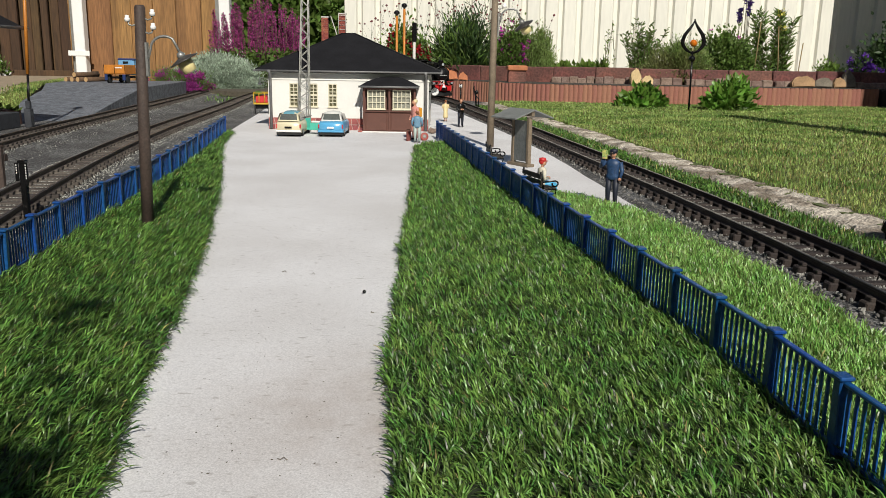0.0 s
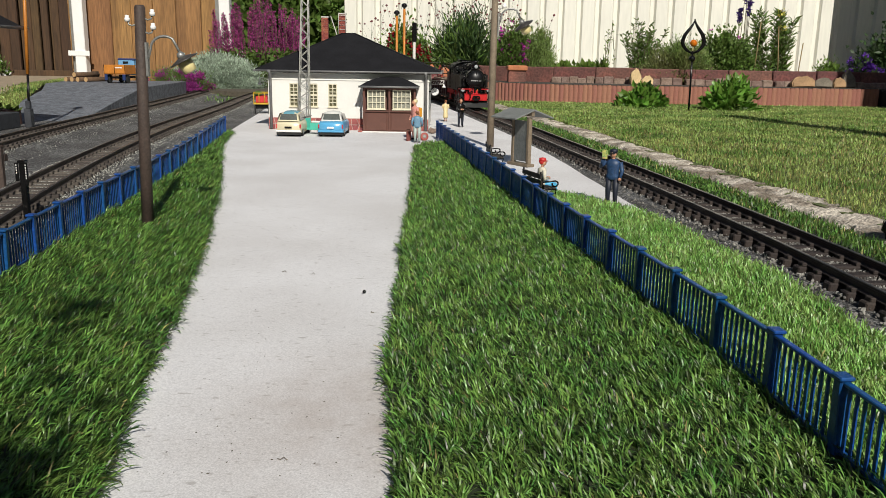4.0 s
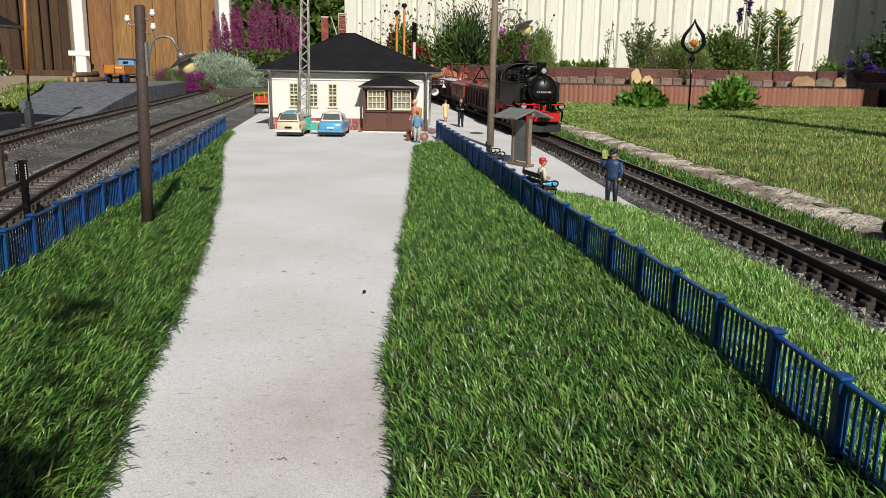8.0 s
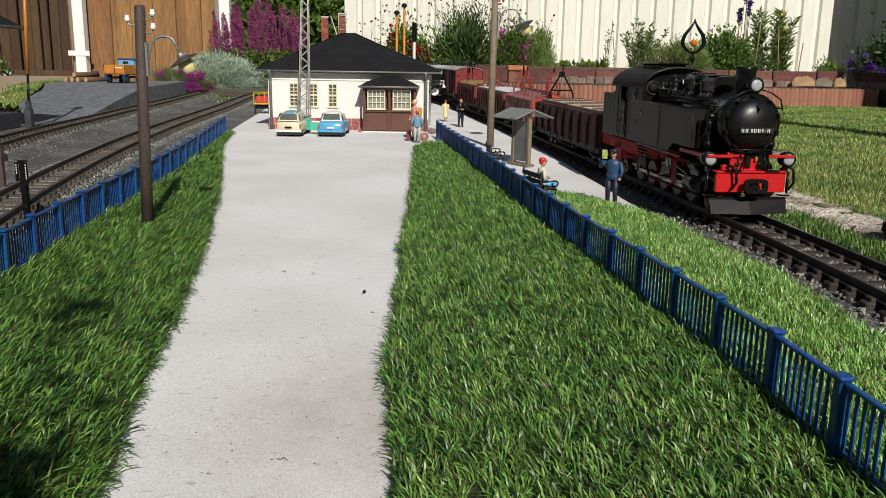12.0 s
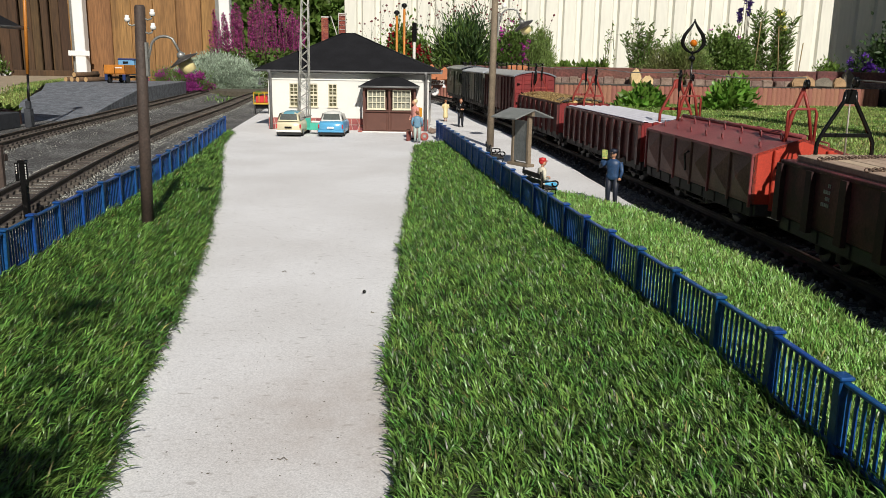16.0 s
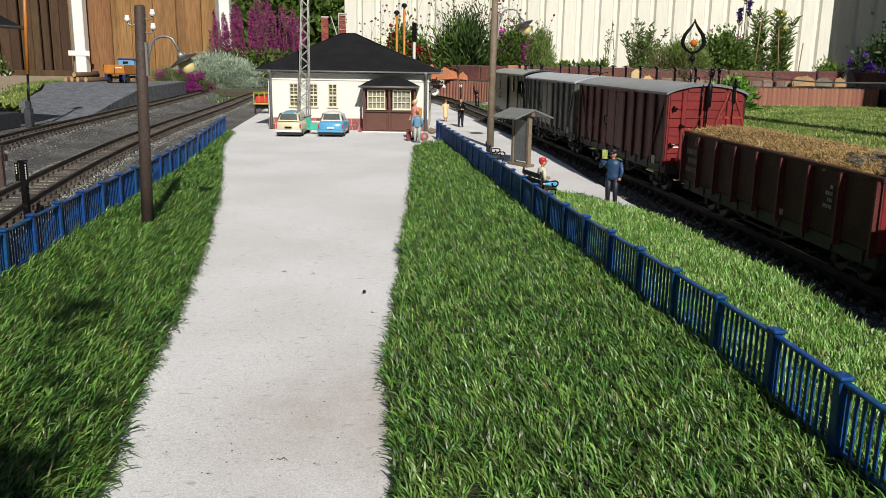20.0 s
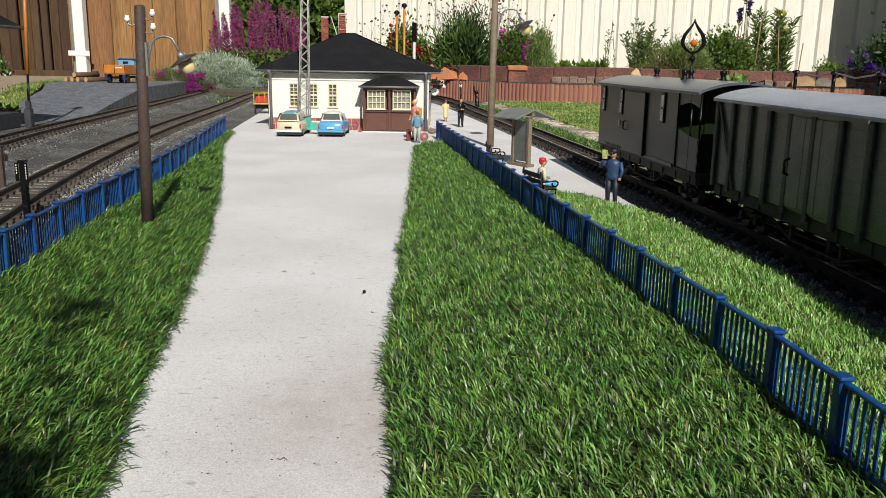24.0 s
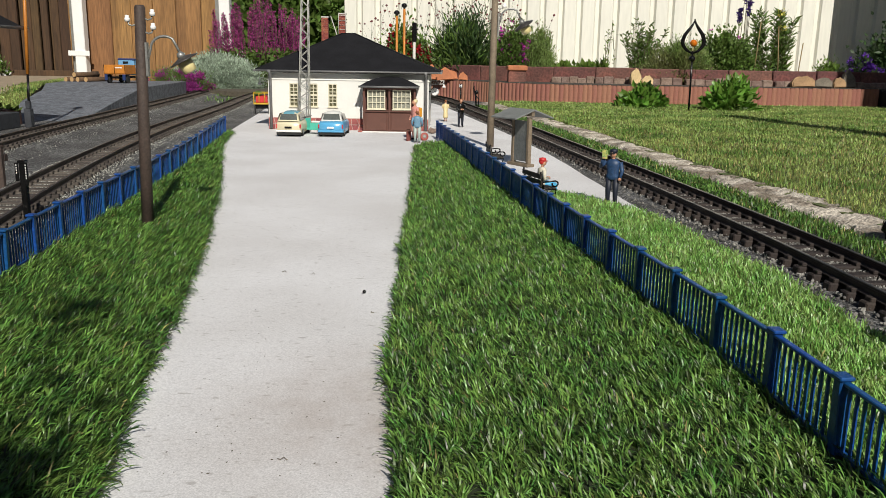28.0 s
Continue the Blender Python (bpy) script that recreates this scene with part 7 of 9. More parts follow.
brake_frame(W3, 0.006, M_FRAMERED, base=0.083, top=0.150, wide=0.022)
brake_frame(W3, 0.396, M_FRAMERED, base=0.083, top=0.146, wide=0.018)
cable(W3, 0.0, 0.4)
W4 = open_wagon("brown open wagon heaped with straw", 1.697, 0.389, M_WAGON4, M_WAGRED, z0=0.032, z1=0.0855, stakes=8, wide=0.0026, stake_mat=M_STAKERED, text_at=0.165)
brake_frame(W4, 0.010, M_FRAMERED, base=0.083, top=0.15)
brake_frame(W4, 0.381, M_FRAMERED, base=0.083, top=0.142, wide=0.016, thick=0.0015)
cable(W4, 0.01, 0.386)
bars(W4, -0.0476, 0.347, 0.0715, [2, 6, 5, 6], M_LETTERGREY, -1, 0.0058, 0.0034, 0.0016)
W5 = box_wagon("red-brown boarded box wagon with grey roof", 2.146, 0.405, M_BOXBROWN, M_WAGRED, M_BOXPOST, M_GREYROOF3)
part("brake_pulley", Mesh().lathe([(0.002, -0.0015), (0.0055, -0.0015), (0.0045, 0), (0.0055, 0.0015), (0.002, 0.0015)], 14, pose(0.001, -0.006, 0.150, 0, 90, 0)).tube([(0.001, -0.006, 0.147), (0.001, -0.006, 0.137), (0.0005, -0.006, 0.134), (0.0, -0.006, 0.110), (-0.001, -0.006, 0.108), (-0.001, -0.005, 0.080)], [0.002, 0.002, 0.0034, 0.0034, 0.0011, 0.001], 8).tube([(-0.007, -0.004, 0.136), (-0.008, -0.004, 0.10)], 0.0009, 6), M_BLACK, W5, "black cable pulley and rod on the end wall")
part("end_lettering", Mesh().box(-0.0415, -0.0365, -0.0017, -0.0013, 0.0632, 0.0645).box(-0.038, -0.030, -0.0017, -0.0013, 0.0600, 0.0616).box(-0.0285, -0.0275, -0.0017, -0.0013, 0.0600, 0.0616), M_WHITE, W5, "small white lettering on the end wall")
W6 = box_wagon("grey-green boarded box wagon with grey roof", 2.58, 0.412, M_WAGGREY, M_WAGGREY, M_GREYPOST, M_GREYROOF)
VAN = luggage_van(3.037, 0.385)


# loads lie in their wagons and ride with them
def plank_load():
    t = thing("plank_load", "stack of pale sawn planks tied with rusty chains", "timber load")
    VEHICLES.append((t, 0.420, 0.442 * 0.155, 0.442 * 0.845))
    rng = random.Random(8)
    for layer in range(3):
        for k in range(6):
            x0 = -0.041 + k * 0.0137
            a = 0.006 + rng.uniform(0, 0.01)
            b = 0.436 - rng.uniform(0, 0.012)
            mid = 0.225 + rng.uniform(-0.02, 0.02)
            z = 0.0705 + layer * 0.0052
            for y0, y1 in ((a, mid - 0.001), (mid + 0.001, b)):
                part("plank", Mesh().box(x0, x0 + 0.013, y0, y1, z + rng.uniform(0, 0.0006), z + 0.005, 0.0005), M_PLANKLOAD, t)
    for y in (0.06, 0.135, 0.235, 0.33, 0.40):
        ch = Mesh()
        for i in range(25):
            x = -0.0425 + 0.0034 * i
            ring = [(x + 0.0024 * math.cos(q), y + 0.03 * (i / 25 - 0.5) + (0.0014 * math.sin(q) if i % 2 else 0), 0.0875 + (0.0 if i % 2 else 0.0014 * math.sin(q))) for q in [2 * math.pi * j / 8 for j in range(9)]]
            ch.tube(ring, 0.0006, 4, False)
        part("chain", ch, M_CHAIN, t, "rusty link chain")


def sheet_load():
    t = thing("corrugated_sheets", "pale corrugated sheets covering a wagon", "sheet load")
    VEHICLES.append((t, 1.247, 0.402 * 0.155, 0.402 * 0.845))
    for k in range(3):
        pts = [(-0.0445 + 0.089 * i / 60, 0.0845 + 0.0009 * math.sin(i / 60 * 2 * math.pi * 6)) for i in range(61)]
        part("sheet", Mesh().prism(pts + [(a, b - 0.001) for a, b in pts[::-1]], 0.004 + 0.1315 * k, 0.1345 + 0.1315 * k, "y"), M_SILVER, t)


def straw_load():
    t = thing("straw_load", "heaped golden straw filling a wagon", "straw load")
    VEHICLES.append((t, 1.697, 0.389 * 0.155, 0.389 * 0.845))
    rng = random.Random(12)
    m = Mesh()
    for k in range(900):
        x, y = rng.uniform(-0.042, 0.042), rng.uniform(0.006, 0.383)
        m.rock((x, y, 0.0812 + 0.0065 * (1 - (x / 0.045) ** 2) + rng.uniform(-0.001, 0.0015)), (rng.uniform(0.004, 0.007), rng.uniform(0.004, 0.007), rng.uniform(0.002, 0.003)), k, 1)
    tagged(part("heap", m, M_STRAW, t), kind="stuff")
    # dark grey lumps, most of them near the wagon's front
    dark = Mesh()
    for k in range(70):
        x, y = rng.uniform(-0.038, 0.04), abs(rng.gauss(0.012, 0.045)) + 0.008
        dark.rock((x, y, 0.0862 + 0.0055 * (1 - (x / 0.045) ** 2)), (rng.uniform(0.004, 0.007), rng.uniform(0.005, 0.010), rng.uniform(0.0016, 0.0026)), k, 1)
    tagged(part("mouldy_straw", dark, M_DARKLUMPS, t, "dark grey lumps near the front of the load"), kind="stuff")
    nr = np.random.default_rng(3)
    n = 26000
    x, y = nr.uniform(-0.043, 0.043, n), nr.uniform(0.006, 0.383, n)
    base = np.stack([x, y, 0.0842 + 0.0055 * (1 - (x / 0.045) ** 2) + nr.uniform(-0.0005, 0.0012, n)], 1)
    tagged(part("loose_straw", blades(nr, base, 0.0068, 0.00042, 1.5, M_STRAW, "stalk", laid=True), None, t), kind="stuff")


plank_load()
sheet_load()
straw_load()


def run_at(t):
    """How far the locomotive's front lamp is from abreast of the camera, in metres along the track."""
    if t <= 9.0:
        return 3.78 - 0.215 * t - 0.00225 * t * t
    if t <= 16.0:
        return 1.66275 - 0.257 * (t - 9.0)
    return -0.13625 - 0.2475 * (t - 16.0)


def motions():
    for ob, start, p1, p2 in VEHICLES:
        rows = []
        for i in range(57):
            t = i * 0.5
            s = run_at(t) + start
            a, b = on_main(s + p1), on_main(s + p2)
            d = (b - a).normalized()
            o = a - d * p1
            rows.append((t, pose(o.x, o.y, 0.0, 0, 0, math.degrees(math.atan2(d.y, d.x)) - 90)))
        walk(ob, rows)
    for ob, y, r, turn in WHEELS:
        rows = []
        for i in range(421):
            t = i / 15
            rows.append((t, pose(0, y, r, math.degrees((run_at(0) - run_at(t)) / r) % 360)))
        walk(ob, rows)



# ---- poles and lamps ----
def gooseneck(parent, x, y, z, s=1.0, tilt=-28):
    """A bent steel arm with a shade, fixed at the pole's side."""
    part("bracket_plate", Mesh().box(x - 0.0008 * s, x + 0.0016 * s, y - 0.003 * s, y + 0.003 * s, z - 0.024 * s, z + 0.008 * s, 0.0004), M_STEEL, parent, "grey bracket plate")
    arm = [(x + 0.001 * s, y, z - 0.008 * s), (x + 0.004 * s, y, z + 0.002 * s)]
    arm += [(x + (0.0175 - 0.0135 * math.cos(a)) * s, y, z + (0.002 + 0.012 * math.sin(a)) * s) for a in [math.pi * i / 10 for i in range(1, 8)]]
    arm += [(x + 0.032 * s, y, z - 0.001 * s)]
    part("arm", Mesh().tube(arm, 0.0013 * s, 8), M_STEEL, parent, "bent grey steel arm")
    m = pose(x + 0.0335 * s, y, z - 0.005 * s, 8, tilt, 0)
    part("cap", Mesh().lathe([(0.0022 * s, 0.005 * s), (0.0036 * s, 0.003 * s), (0.0042 * s, -0.001 * s)], 14, m), M_STEEL, parent)
    part("shade", Mesh().lathe([(0.004 * s, 0.0), (0.0145 * s, -0.0035 * s), (0.0148 * s, -0.0045 * s), (0.004 * s, -0.002 * s)], 22, m), M_SHADE, parent, "flat dark enamel lamp shade")
    part("globe", Mesh().lathe([(0.0068 * s, -0.003 * s), (0.0075 * s, -0.009 * s), (0.0066 * s, -0.0155 * s), (0.002 * s, -0.0165 * s)], 18, m), M_LAMPGLASS, parent, "cream glass lamp globe")


M_BAGRED = mat("bag_red", (0.38, 0.09, 0.07), 0.6, 0.2, 60, 500, 0.05)
M_SHADE = mat("enamel_shade", (0.055, 0.05, 0.045), 0.35, 0.2, 60, 500, 0.05)


def build_poles():
    p = thing("telegraph_pole", "dark brown wooden telegraph pole with insulators and lamp", "pole", "telegraph poles")
    p.matrix_basis = Matrix.Translation((0.0, 0.0, 0.16 * 0.06)) @ Matrix.Scale(0.94, 4)
    part("shaft", Mesh().tube([(-0.3183, 0.878, -0.0255), (-0.3155, 0.878, 0.1), (-0.3125, 0.878, 0.207), (-0.3125, 0.878, 0.2095)], [0.0063, 0.0058, 0.0054, 0.0042], 16), M_POLE, p)
    for s, z in ((-1, 0.194), (1, 0.200), (1, 0.1865)):
        a = -0.313
        part("hook", Mesh().tube([(a, 0.878, z - 0.002), (a + s * 0.008, 0.878, z - 0.005), (a + s * 0.0115, 0.878, z - 0.004), (a + s * 0.0128, 0.878, z)], 0.0009, 6), M_STEEL, p, "rusty iron hook")
        part("insulator", Mesh().lathe([(0.0027, -0.001), (0.0029, 0.0025), (0.0019, 0.0032), (0.0023, 0.005), (0.001, 0.0056)], 12, pose(a + s * 0.013, 0.878, z)), M_PORCELAIN, p, "white porcelain insulator")
    gooseneck(p, -0.3075, 0.876, 0.1640, 1.07, -28)
    p = thing("telegraph_pole", "greyish wooden telegraph pole beside the platform with lamp", "pole", "telegraph poles")
    part("shaft", Mesh().tube([(0.0925, 1.70, -0.014), (0.0935, 1.70, 0.15), (0.095, 1.70, 0.36)], [0.0074, 0.0068, 0.0062], 16), M_POLE2, p)
    for s, z in ((1, 0.262), (-1, 0.285), (1, 0.30)):
        part("hook", Mesh().tube([(0.095, 1.70, z), (0.095 + s * 0.009, 1.70, z - 0.003), (0.095 + s * 0.017, 1.70, z)], 0.001, 6), M_STEEL, p)
        part("insulator", Mesh().lathe([(0.0042, -0.001), (0.0044, 0.004), (0.003, 0.005), (0.0034, 0.0075), (0.001, 0.0085)], 12, pose(0.095 + s * 0.018, 1.70, z)), M_PORCELAIN, p)
    gooseneck(p, 0.1015, 1.698, 0.240, 1.42, -32)
    # lattice mast
    t = thing("lattice_mast", "slender pale grey steel lattice mast", "mast")
    yc, z0, z1 = 1.985, -0.012, 0.40
    cx = lambda z: -0.3335 + 0.0075 * (z / 0.29)
    hw = lambda z: 0.0126 - 0.0052 * (z / 0.29)
    for sx in (-1, 1):
        for sy in (-1, 1):
            part("leg", Mesh().tube([(cx(z0) + sx * hw(z0), yc + sy * hw(z0), z0), (cx(z1) + sx * hw(z1), yc + sy * hw(z1), z1)], 0.0013, 6), M_MAST, t)
    n = 26
    for i in range(n):
        a, b = z0 + (z1 - z0) * i / n, z0 + (z1 - z0) * (i + 1) / n
        s = 1 if i % 2 else -1
        for sy in (-1, 1):
            part("lacing_bar", Mesh().tube([(cx(a) - s * hw(a), yc + sy * hw(a), a), (cx(b) + s * hw(b), yc + sy * hw(b), b)], 0.0007, 5), M_MAST, t)
            part("lacing_bar", Mesh().tube([(cx(a) + sy * hw(a), yc - s * hw(a), a), (cx(b) + sy * hw(b), yc + s * hw(b), b)], 0.0007, 5), M_MAST, t)
    # tall orange lamps behind the station and beside the ramp
    for x, y, z0, z1 in ((-0.1735, 3.0, -0.014, 0.318), (-0.1475, 3.0, -0.014, 0.342)):
        l = thing("yard_lamp", "tall orange lamp post with black domed head", "lamp", "orange yard lamps")
        part("post", Mesh().tube([(x, y, z0), (x, y, z1 - 0.012)], 0.0042, 10), M_ORANGE, l, "orange post")
        part("head", Mesh().lathe([(0.003, -0.014), (0.004, -0.008), (0.0105, -0.004), (0.0095, 0.002), (0.006, 0.006), (0.001, 0.0075)], 16, pose(x, y, z1)), M_BLACK, l, "black domed lamp head")
    l = thing("yard_lamp", "tall orange lamp post on a dark base beside the ramp", "lamp", "orange yard lamps")
    part("post", Mesh().tube([(-1.060, 2.15, 0.108), (-1.047, 2.15, 0.36)], 0.0042, 12), M_ORANGE, l, "orange post")
    part("lower_post", Mesh().tube([(-1.066, 2.15, 0.0), (-1.060, 2.15, 0.108)], 0.0032, 10), M_BLACK, l, "black lower post")
    part("base", Mesh().box(-1.075, -1.058, 2.14, 2.16, -0.026, 0.022, 0.002).box(-1.071, -1.060, 2.143, 2.157, 0.022, 0.042, 0.002), M_DARKSTONE, l, "dark base block")
    part("head", Mesh().lathe([(0.006, -0.01), (0.018, -0.004), (0.014, 0.006), (0.002, 0.012)], 16, pose(-1.047, 2.15, 0.365)), M_BLACK, l)
    l = thing("signal_post", "pale grey post with a dark box on top", "post")
    part("post", Mesh().tube([(-0.1145, 3.0, -0.014), (-0.112, 3.0, 0.22)], 0.0052, 10), M_PALECAP, l)
    part("lantern", Mesh().box(-0.120, -0.104, 2.99, 3.01, 0.22, 0.285, 0.003).tube([(-0.126, 3.0, 0.262), (-0.098, 3.0, 0.262)], 0.003, 8), M_BLACK, l, "dark signal box")


M_DARKSTONE = mat("dark_stone", (0.042, 0.046, 0.054), 0.85, 0.3, 40, 300, 0.6)
M_MAST = mat("mast_paint", (0.40, 0.40, 0.36), 0.6, 0.12, 60, 500, 0.1)
M_ORANGE = mat("orange_paint", (0.52, 0.19, 0.025), 0.5, 0.15, 30, 400, 0.05)


# ---- small painted figures: each one plain piece ----
def figurine(label, x, y, face, h, coat, trousers, skin, hair, cap=None, seat=False, arm=None, skirt=False, pack=None, z=-0.012, long_coat=False):
    m = Mesh()
    k = h / 1.75

    def P(a, b, c):
        return (a * k, b * k, c * k)

    lift = -0.42 if seat else 0.0
    m.slot = 1
    for s in (-1, 1):
        if seat:
            m.tube([P(s * 0.1, 0.0, 0.46), P(s * 0.11, -0.25, 0.5), P(s * 0.11, -0.44, 0.48), P(s * 0.11, -0.46, 0.25), P(s * 0.11, -0.47, 0.05)], [0.1 * k, 0.095 * k, 0.085 * k, 0.07 * k, 0.05 * k], 10)
        elif not skirt:
            m.tube([P(s * 0.11, 0.0, 0.9), P(s * 0.115, -0.01, 0.5), P(s * 0.12, 0.02, 0.08)], [0.11 * k, 0.085 * k, 0.062 * k], 10)
        m.slot = 5
        m.rock(P(s * 0.12, -0.05 - (0.48 if seat else 0), 0.045), (0.05 * k, 0.13 * k, 0.045 * k), 1, 2)
        m.slot = 1
    if skirt:
        m.slot = 0
        m.lathe([(0.20 * k, 0.30 * k), (0.2 * k, 0.5 * k), (0.15 * k, 0.95 * k), (0.12 * k, 1.05 * k)], 14)
        m.slot = 2
        for s in (-1, 1):
            m.tube([P(s * 0.07, 0, 0.32), P(s * 0.07, 0, 0.05)], 0.045 * k, 8)
    m.slot = 0
    o = lift
    low = 0.55 if long_coat else 0.85
    q = Matrix.Diagonal((1.0, 0.62, 1.0, 1.0))
    m.lathe([(0.21 * k, (low + o) * k), (0.205 * k, (0.95 + o) * k), (0.185 * k, (1.1 + o) * k), (0.22 * k, (1.3 + o) * k), (0.21 * k, (1.42 + o) * k), (0.09 * k, (1.49 + o) * k)], 16, q)
    for s in (-1, 1):
        m.slot = 0
        sh, el, ha = P(s * 0.23, 0, 1.4 + o), P(s * 0.29, 0.02, 1.12 + o), P(s * 0.25, -0.12, 0.88 + o)
        if arm == "raised" and s < 0:
            el, ha = P(-0.36, -0.1, 1.25 + o), P(-0.22, -0.32, 1.55 + o)
        elif arm == "folded" or (seat and arm is None):
            ha = P(s * 0.06, -0.24, 1.12 + o)
        m.tube([sh, el, tuple(e + (g - e) * 0.8 for e, g in zip(el, ha))], [0.07 * k, 0.062 * k, 0.052 * k], 9)
        m.slot = 2
        m.rock(ha, (0.05 * k, 0.05 * k, 0.055 * k), 2, 2)
    m.tube([P(0, 0, 1.46 + o), P(0, -0.01, 1.56 + o)], 0.055 * k, 9)
    m.rock(P(0, -0.02, 1.64 + o), (0.095 * k, 0.11 * k, 0.125 * k), 3, 2)
    m.slot = 3
    m.rock(P(0, 0.02, 1.68 + o), (0.105 * k, 0.11 * k, 0.115 * k), 4, 2)
    if cap:
        m.slot = 4
        m.lathe([(0.105 * k, (1.68 + o) * k), (0.125 * k, (1.73 + o) * k), (0.11 * k, (1.79 + o) * k), (0.03 * k, (1.81 + o) * k)], 14)
        m.box(-0.08 * k, 0.08 * k, -0.18 * k, -0.05 * k, (1.68 + o) * k, (1.70 + o) * k)
    if pack:
        m.slot = 6
        if pack == "sign":
            m.box(-0.28 * k, -0.11 * k, -0.36 * k, -0.34 * k, (1.52 + o) * k, (1.80 + o) * k, 0.01 * k)
        elif pack == "flag":
            m.prism([(0.1 * k, 1.30 * k), (0.2 * k, 1.22 * k), (0.1 * k, 1.42 * k)], -0.17 * k, -0.15 * k, "y")
        else:
            m.box(-0.16 * k, 0.16 * k, 0.12 * k, 0.30 * k, (1.0 + o) * k, (1.42 + o) * k, 0.04 * k)
    mats = [coat, trousers, skin, hair, cap or hair, M_BLACK, M_YELLOW if pack in ("sign",) else M_PACK]
    return tagged(part("figurine", m, mats, m=pose(x, y, z, 0, 0, face)), label, "figurine", "painted platform figures")


M_SUITCASE = mat("suitcase_red", (0.16, 0.035, 0.025), 0.6, 0.2, 200, 900, 0.05)
M_SKIN = mat("figure_skin", (0.52, 0.27, 0.17), 0.5, 0.1, 200, 900, 0.0)
M_NAVY = mat("figure_navy", (0.022, 0.06, 0.145), 0.5, 0.3, 300, 900, 0.05)
M_DKNAVY = mat("figure_trousers", (0.012, 0.016, 0.03), 0.55, 0.2, 300, 900, 0.05)
M_YELLOW = mat("figure_sign", (0.55, 0.50, 0.14), 0.5, 0.4, 300, 900, 0.0, second=(0.2, 0.35, 0.12))
M_PACK = mat("figure_orange", (0.62, 0.27, 0.02), 0.5, 0.15, 300, 900, 0.0)
M_SHIRT = mat("figure_shirt", (0.62, 0.58, 0.46), 0.55, 0.1, 300, 900, 0.0)
M_PINK = mat("figure_pink", (0.62, 0.27, 0.22), 0.55, 0.1, 300, 900, 0.0)
M_DENIM = mat("figure_denim", (0.14, 0.27, 0.38), 0.6, 0.15, 300, 900, 0.0)
M_PALEDENIM = mat("figure_pale_denim", (0.38, 0.46, 0.42), 0.6, 0.15, 300, 900, 0.0)
M_LEMON = mat("figure_lemon", (0.68, 0.56, 0.30), 0.55, 0.1, 300, 900, 0.0)
M_AUBURN = mat("figure_auburn", (0.26, 0.09, 0.035), 0.5, 0.2, 300, 900, 0.0)
M_CAPRED = mat("figure_red", (0.55, 0.03, 0.03), 0.45, 0.1, 300, 900, 0.0)
M_SKYBLUE = mat("figure_blue", (0.07, 0.36, 0.62), 0.5, 0.1, 300, 900, 0.0)


def build_figures():
    figurine("painted figurine of a stationmaster in blue jacket raising a signal disc", 0.205, 1.008, -25, 0.068, M_NAVY, M_DKNAVY, M_SKIN, M_BLACK, M_DKNAVY, arm="raised", pack="sign")
    figurine("painted seated figurine in white shirt and red cap on a bench", 0.125, 1.058, 104, 0.066, M_SHIRT, M_SKYBLUE, M_SKIN, M_CAPRED, M_CAPRED, seat=True, z=-0.0115)
    figurine("painted standing figurine in a long dark coat", 0.041, 2.211, 20, 0.072, M_BLACK, M_DKNAVY, M_SKIN, M_AUBURN, arm="folded", long_coat=True)
    figurine("painted standing figurine in a pale yellow dress", 0.001, 2.40, 200, 0.060, M_LEMON, M_LEMON, M_SKIN, M_AUBURN, skirt=True, arm="folded")
    figurine("painted standing figurine in blue denim jacket seen from behind", -0.0585, 1.765, 175, 0.066, M_DENIM, M_PALEDENIM, M_SKIN, M_AUBURN)
    figurine("painted figurine in pink with an orange rucksack", -0.066, 1.83, -60, 0.086, M_PINK, M_PINK, M_SKIN, M_LEMON, pack="rucksack")
    s = thing("suitcase", "small dark red suitcase standing on the paving", "suitcase")
    part("body", Mesh().box(-0.083, -0.073, 1.80, 1.812, -0.012, 0.008, 0.001), M_SUITCASE, s)
    part("handle", Mesh().tube([(-0.082, 1.806, 0.010), (-0.082, 1.806, 0.0125), (-0.076, 1.806, 0.0125), (-0.076, 1.806, 0.010)], 0.0006, 5), M_BLACK, s)
    s = thing("round_bag", "round red and white bag lying on the paving", "bag")
    part("body", Mesh().lathe([(0.005, 0.0), (0.0088, 0.001), (0.0088, 0.006), (0.005, 0.007)], 18, pose(-0.0455, 1.82, -0.0045, 76, 0, 14)), M_BAGRED, s)
    part("patch", Mesh().lathe([(0.0015, 0.0066), (0.0046, 0.0072), (0.0015, 0.0076)], 14, pose(-0.0455, 1.82, -0.0045, 76, 0, 14)), M_WHITEDULL, s, "off-white middle")
    p = Mesh()
    rng = random.Random(2)
    for i in range(9):
        p.rock((-0.028 + rng.uniform(-0.008, 0.008), 2.0 + rng.uniform(-0.02, 0.02), -0.008 + rng.uniform(0, 0.006)), (0.006, 0.006, 0.005), i, 1)
    tagged(part("stone_pile", p, M_BLOCK), "small heap of grey stones beside the station", "stones")


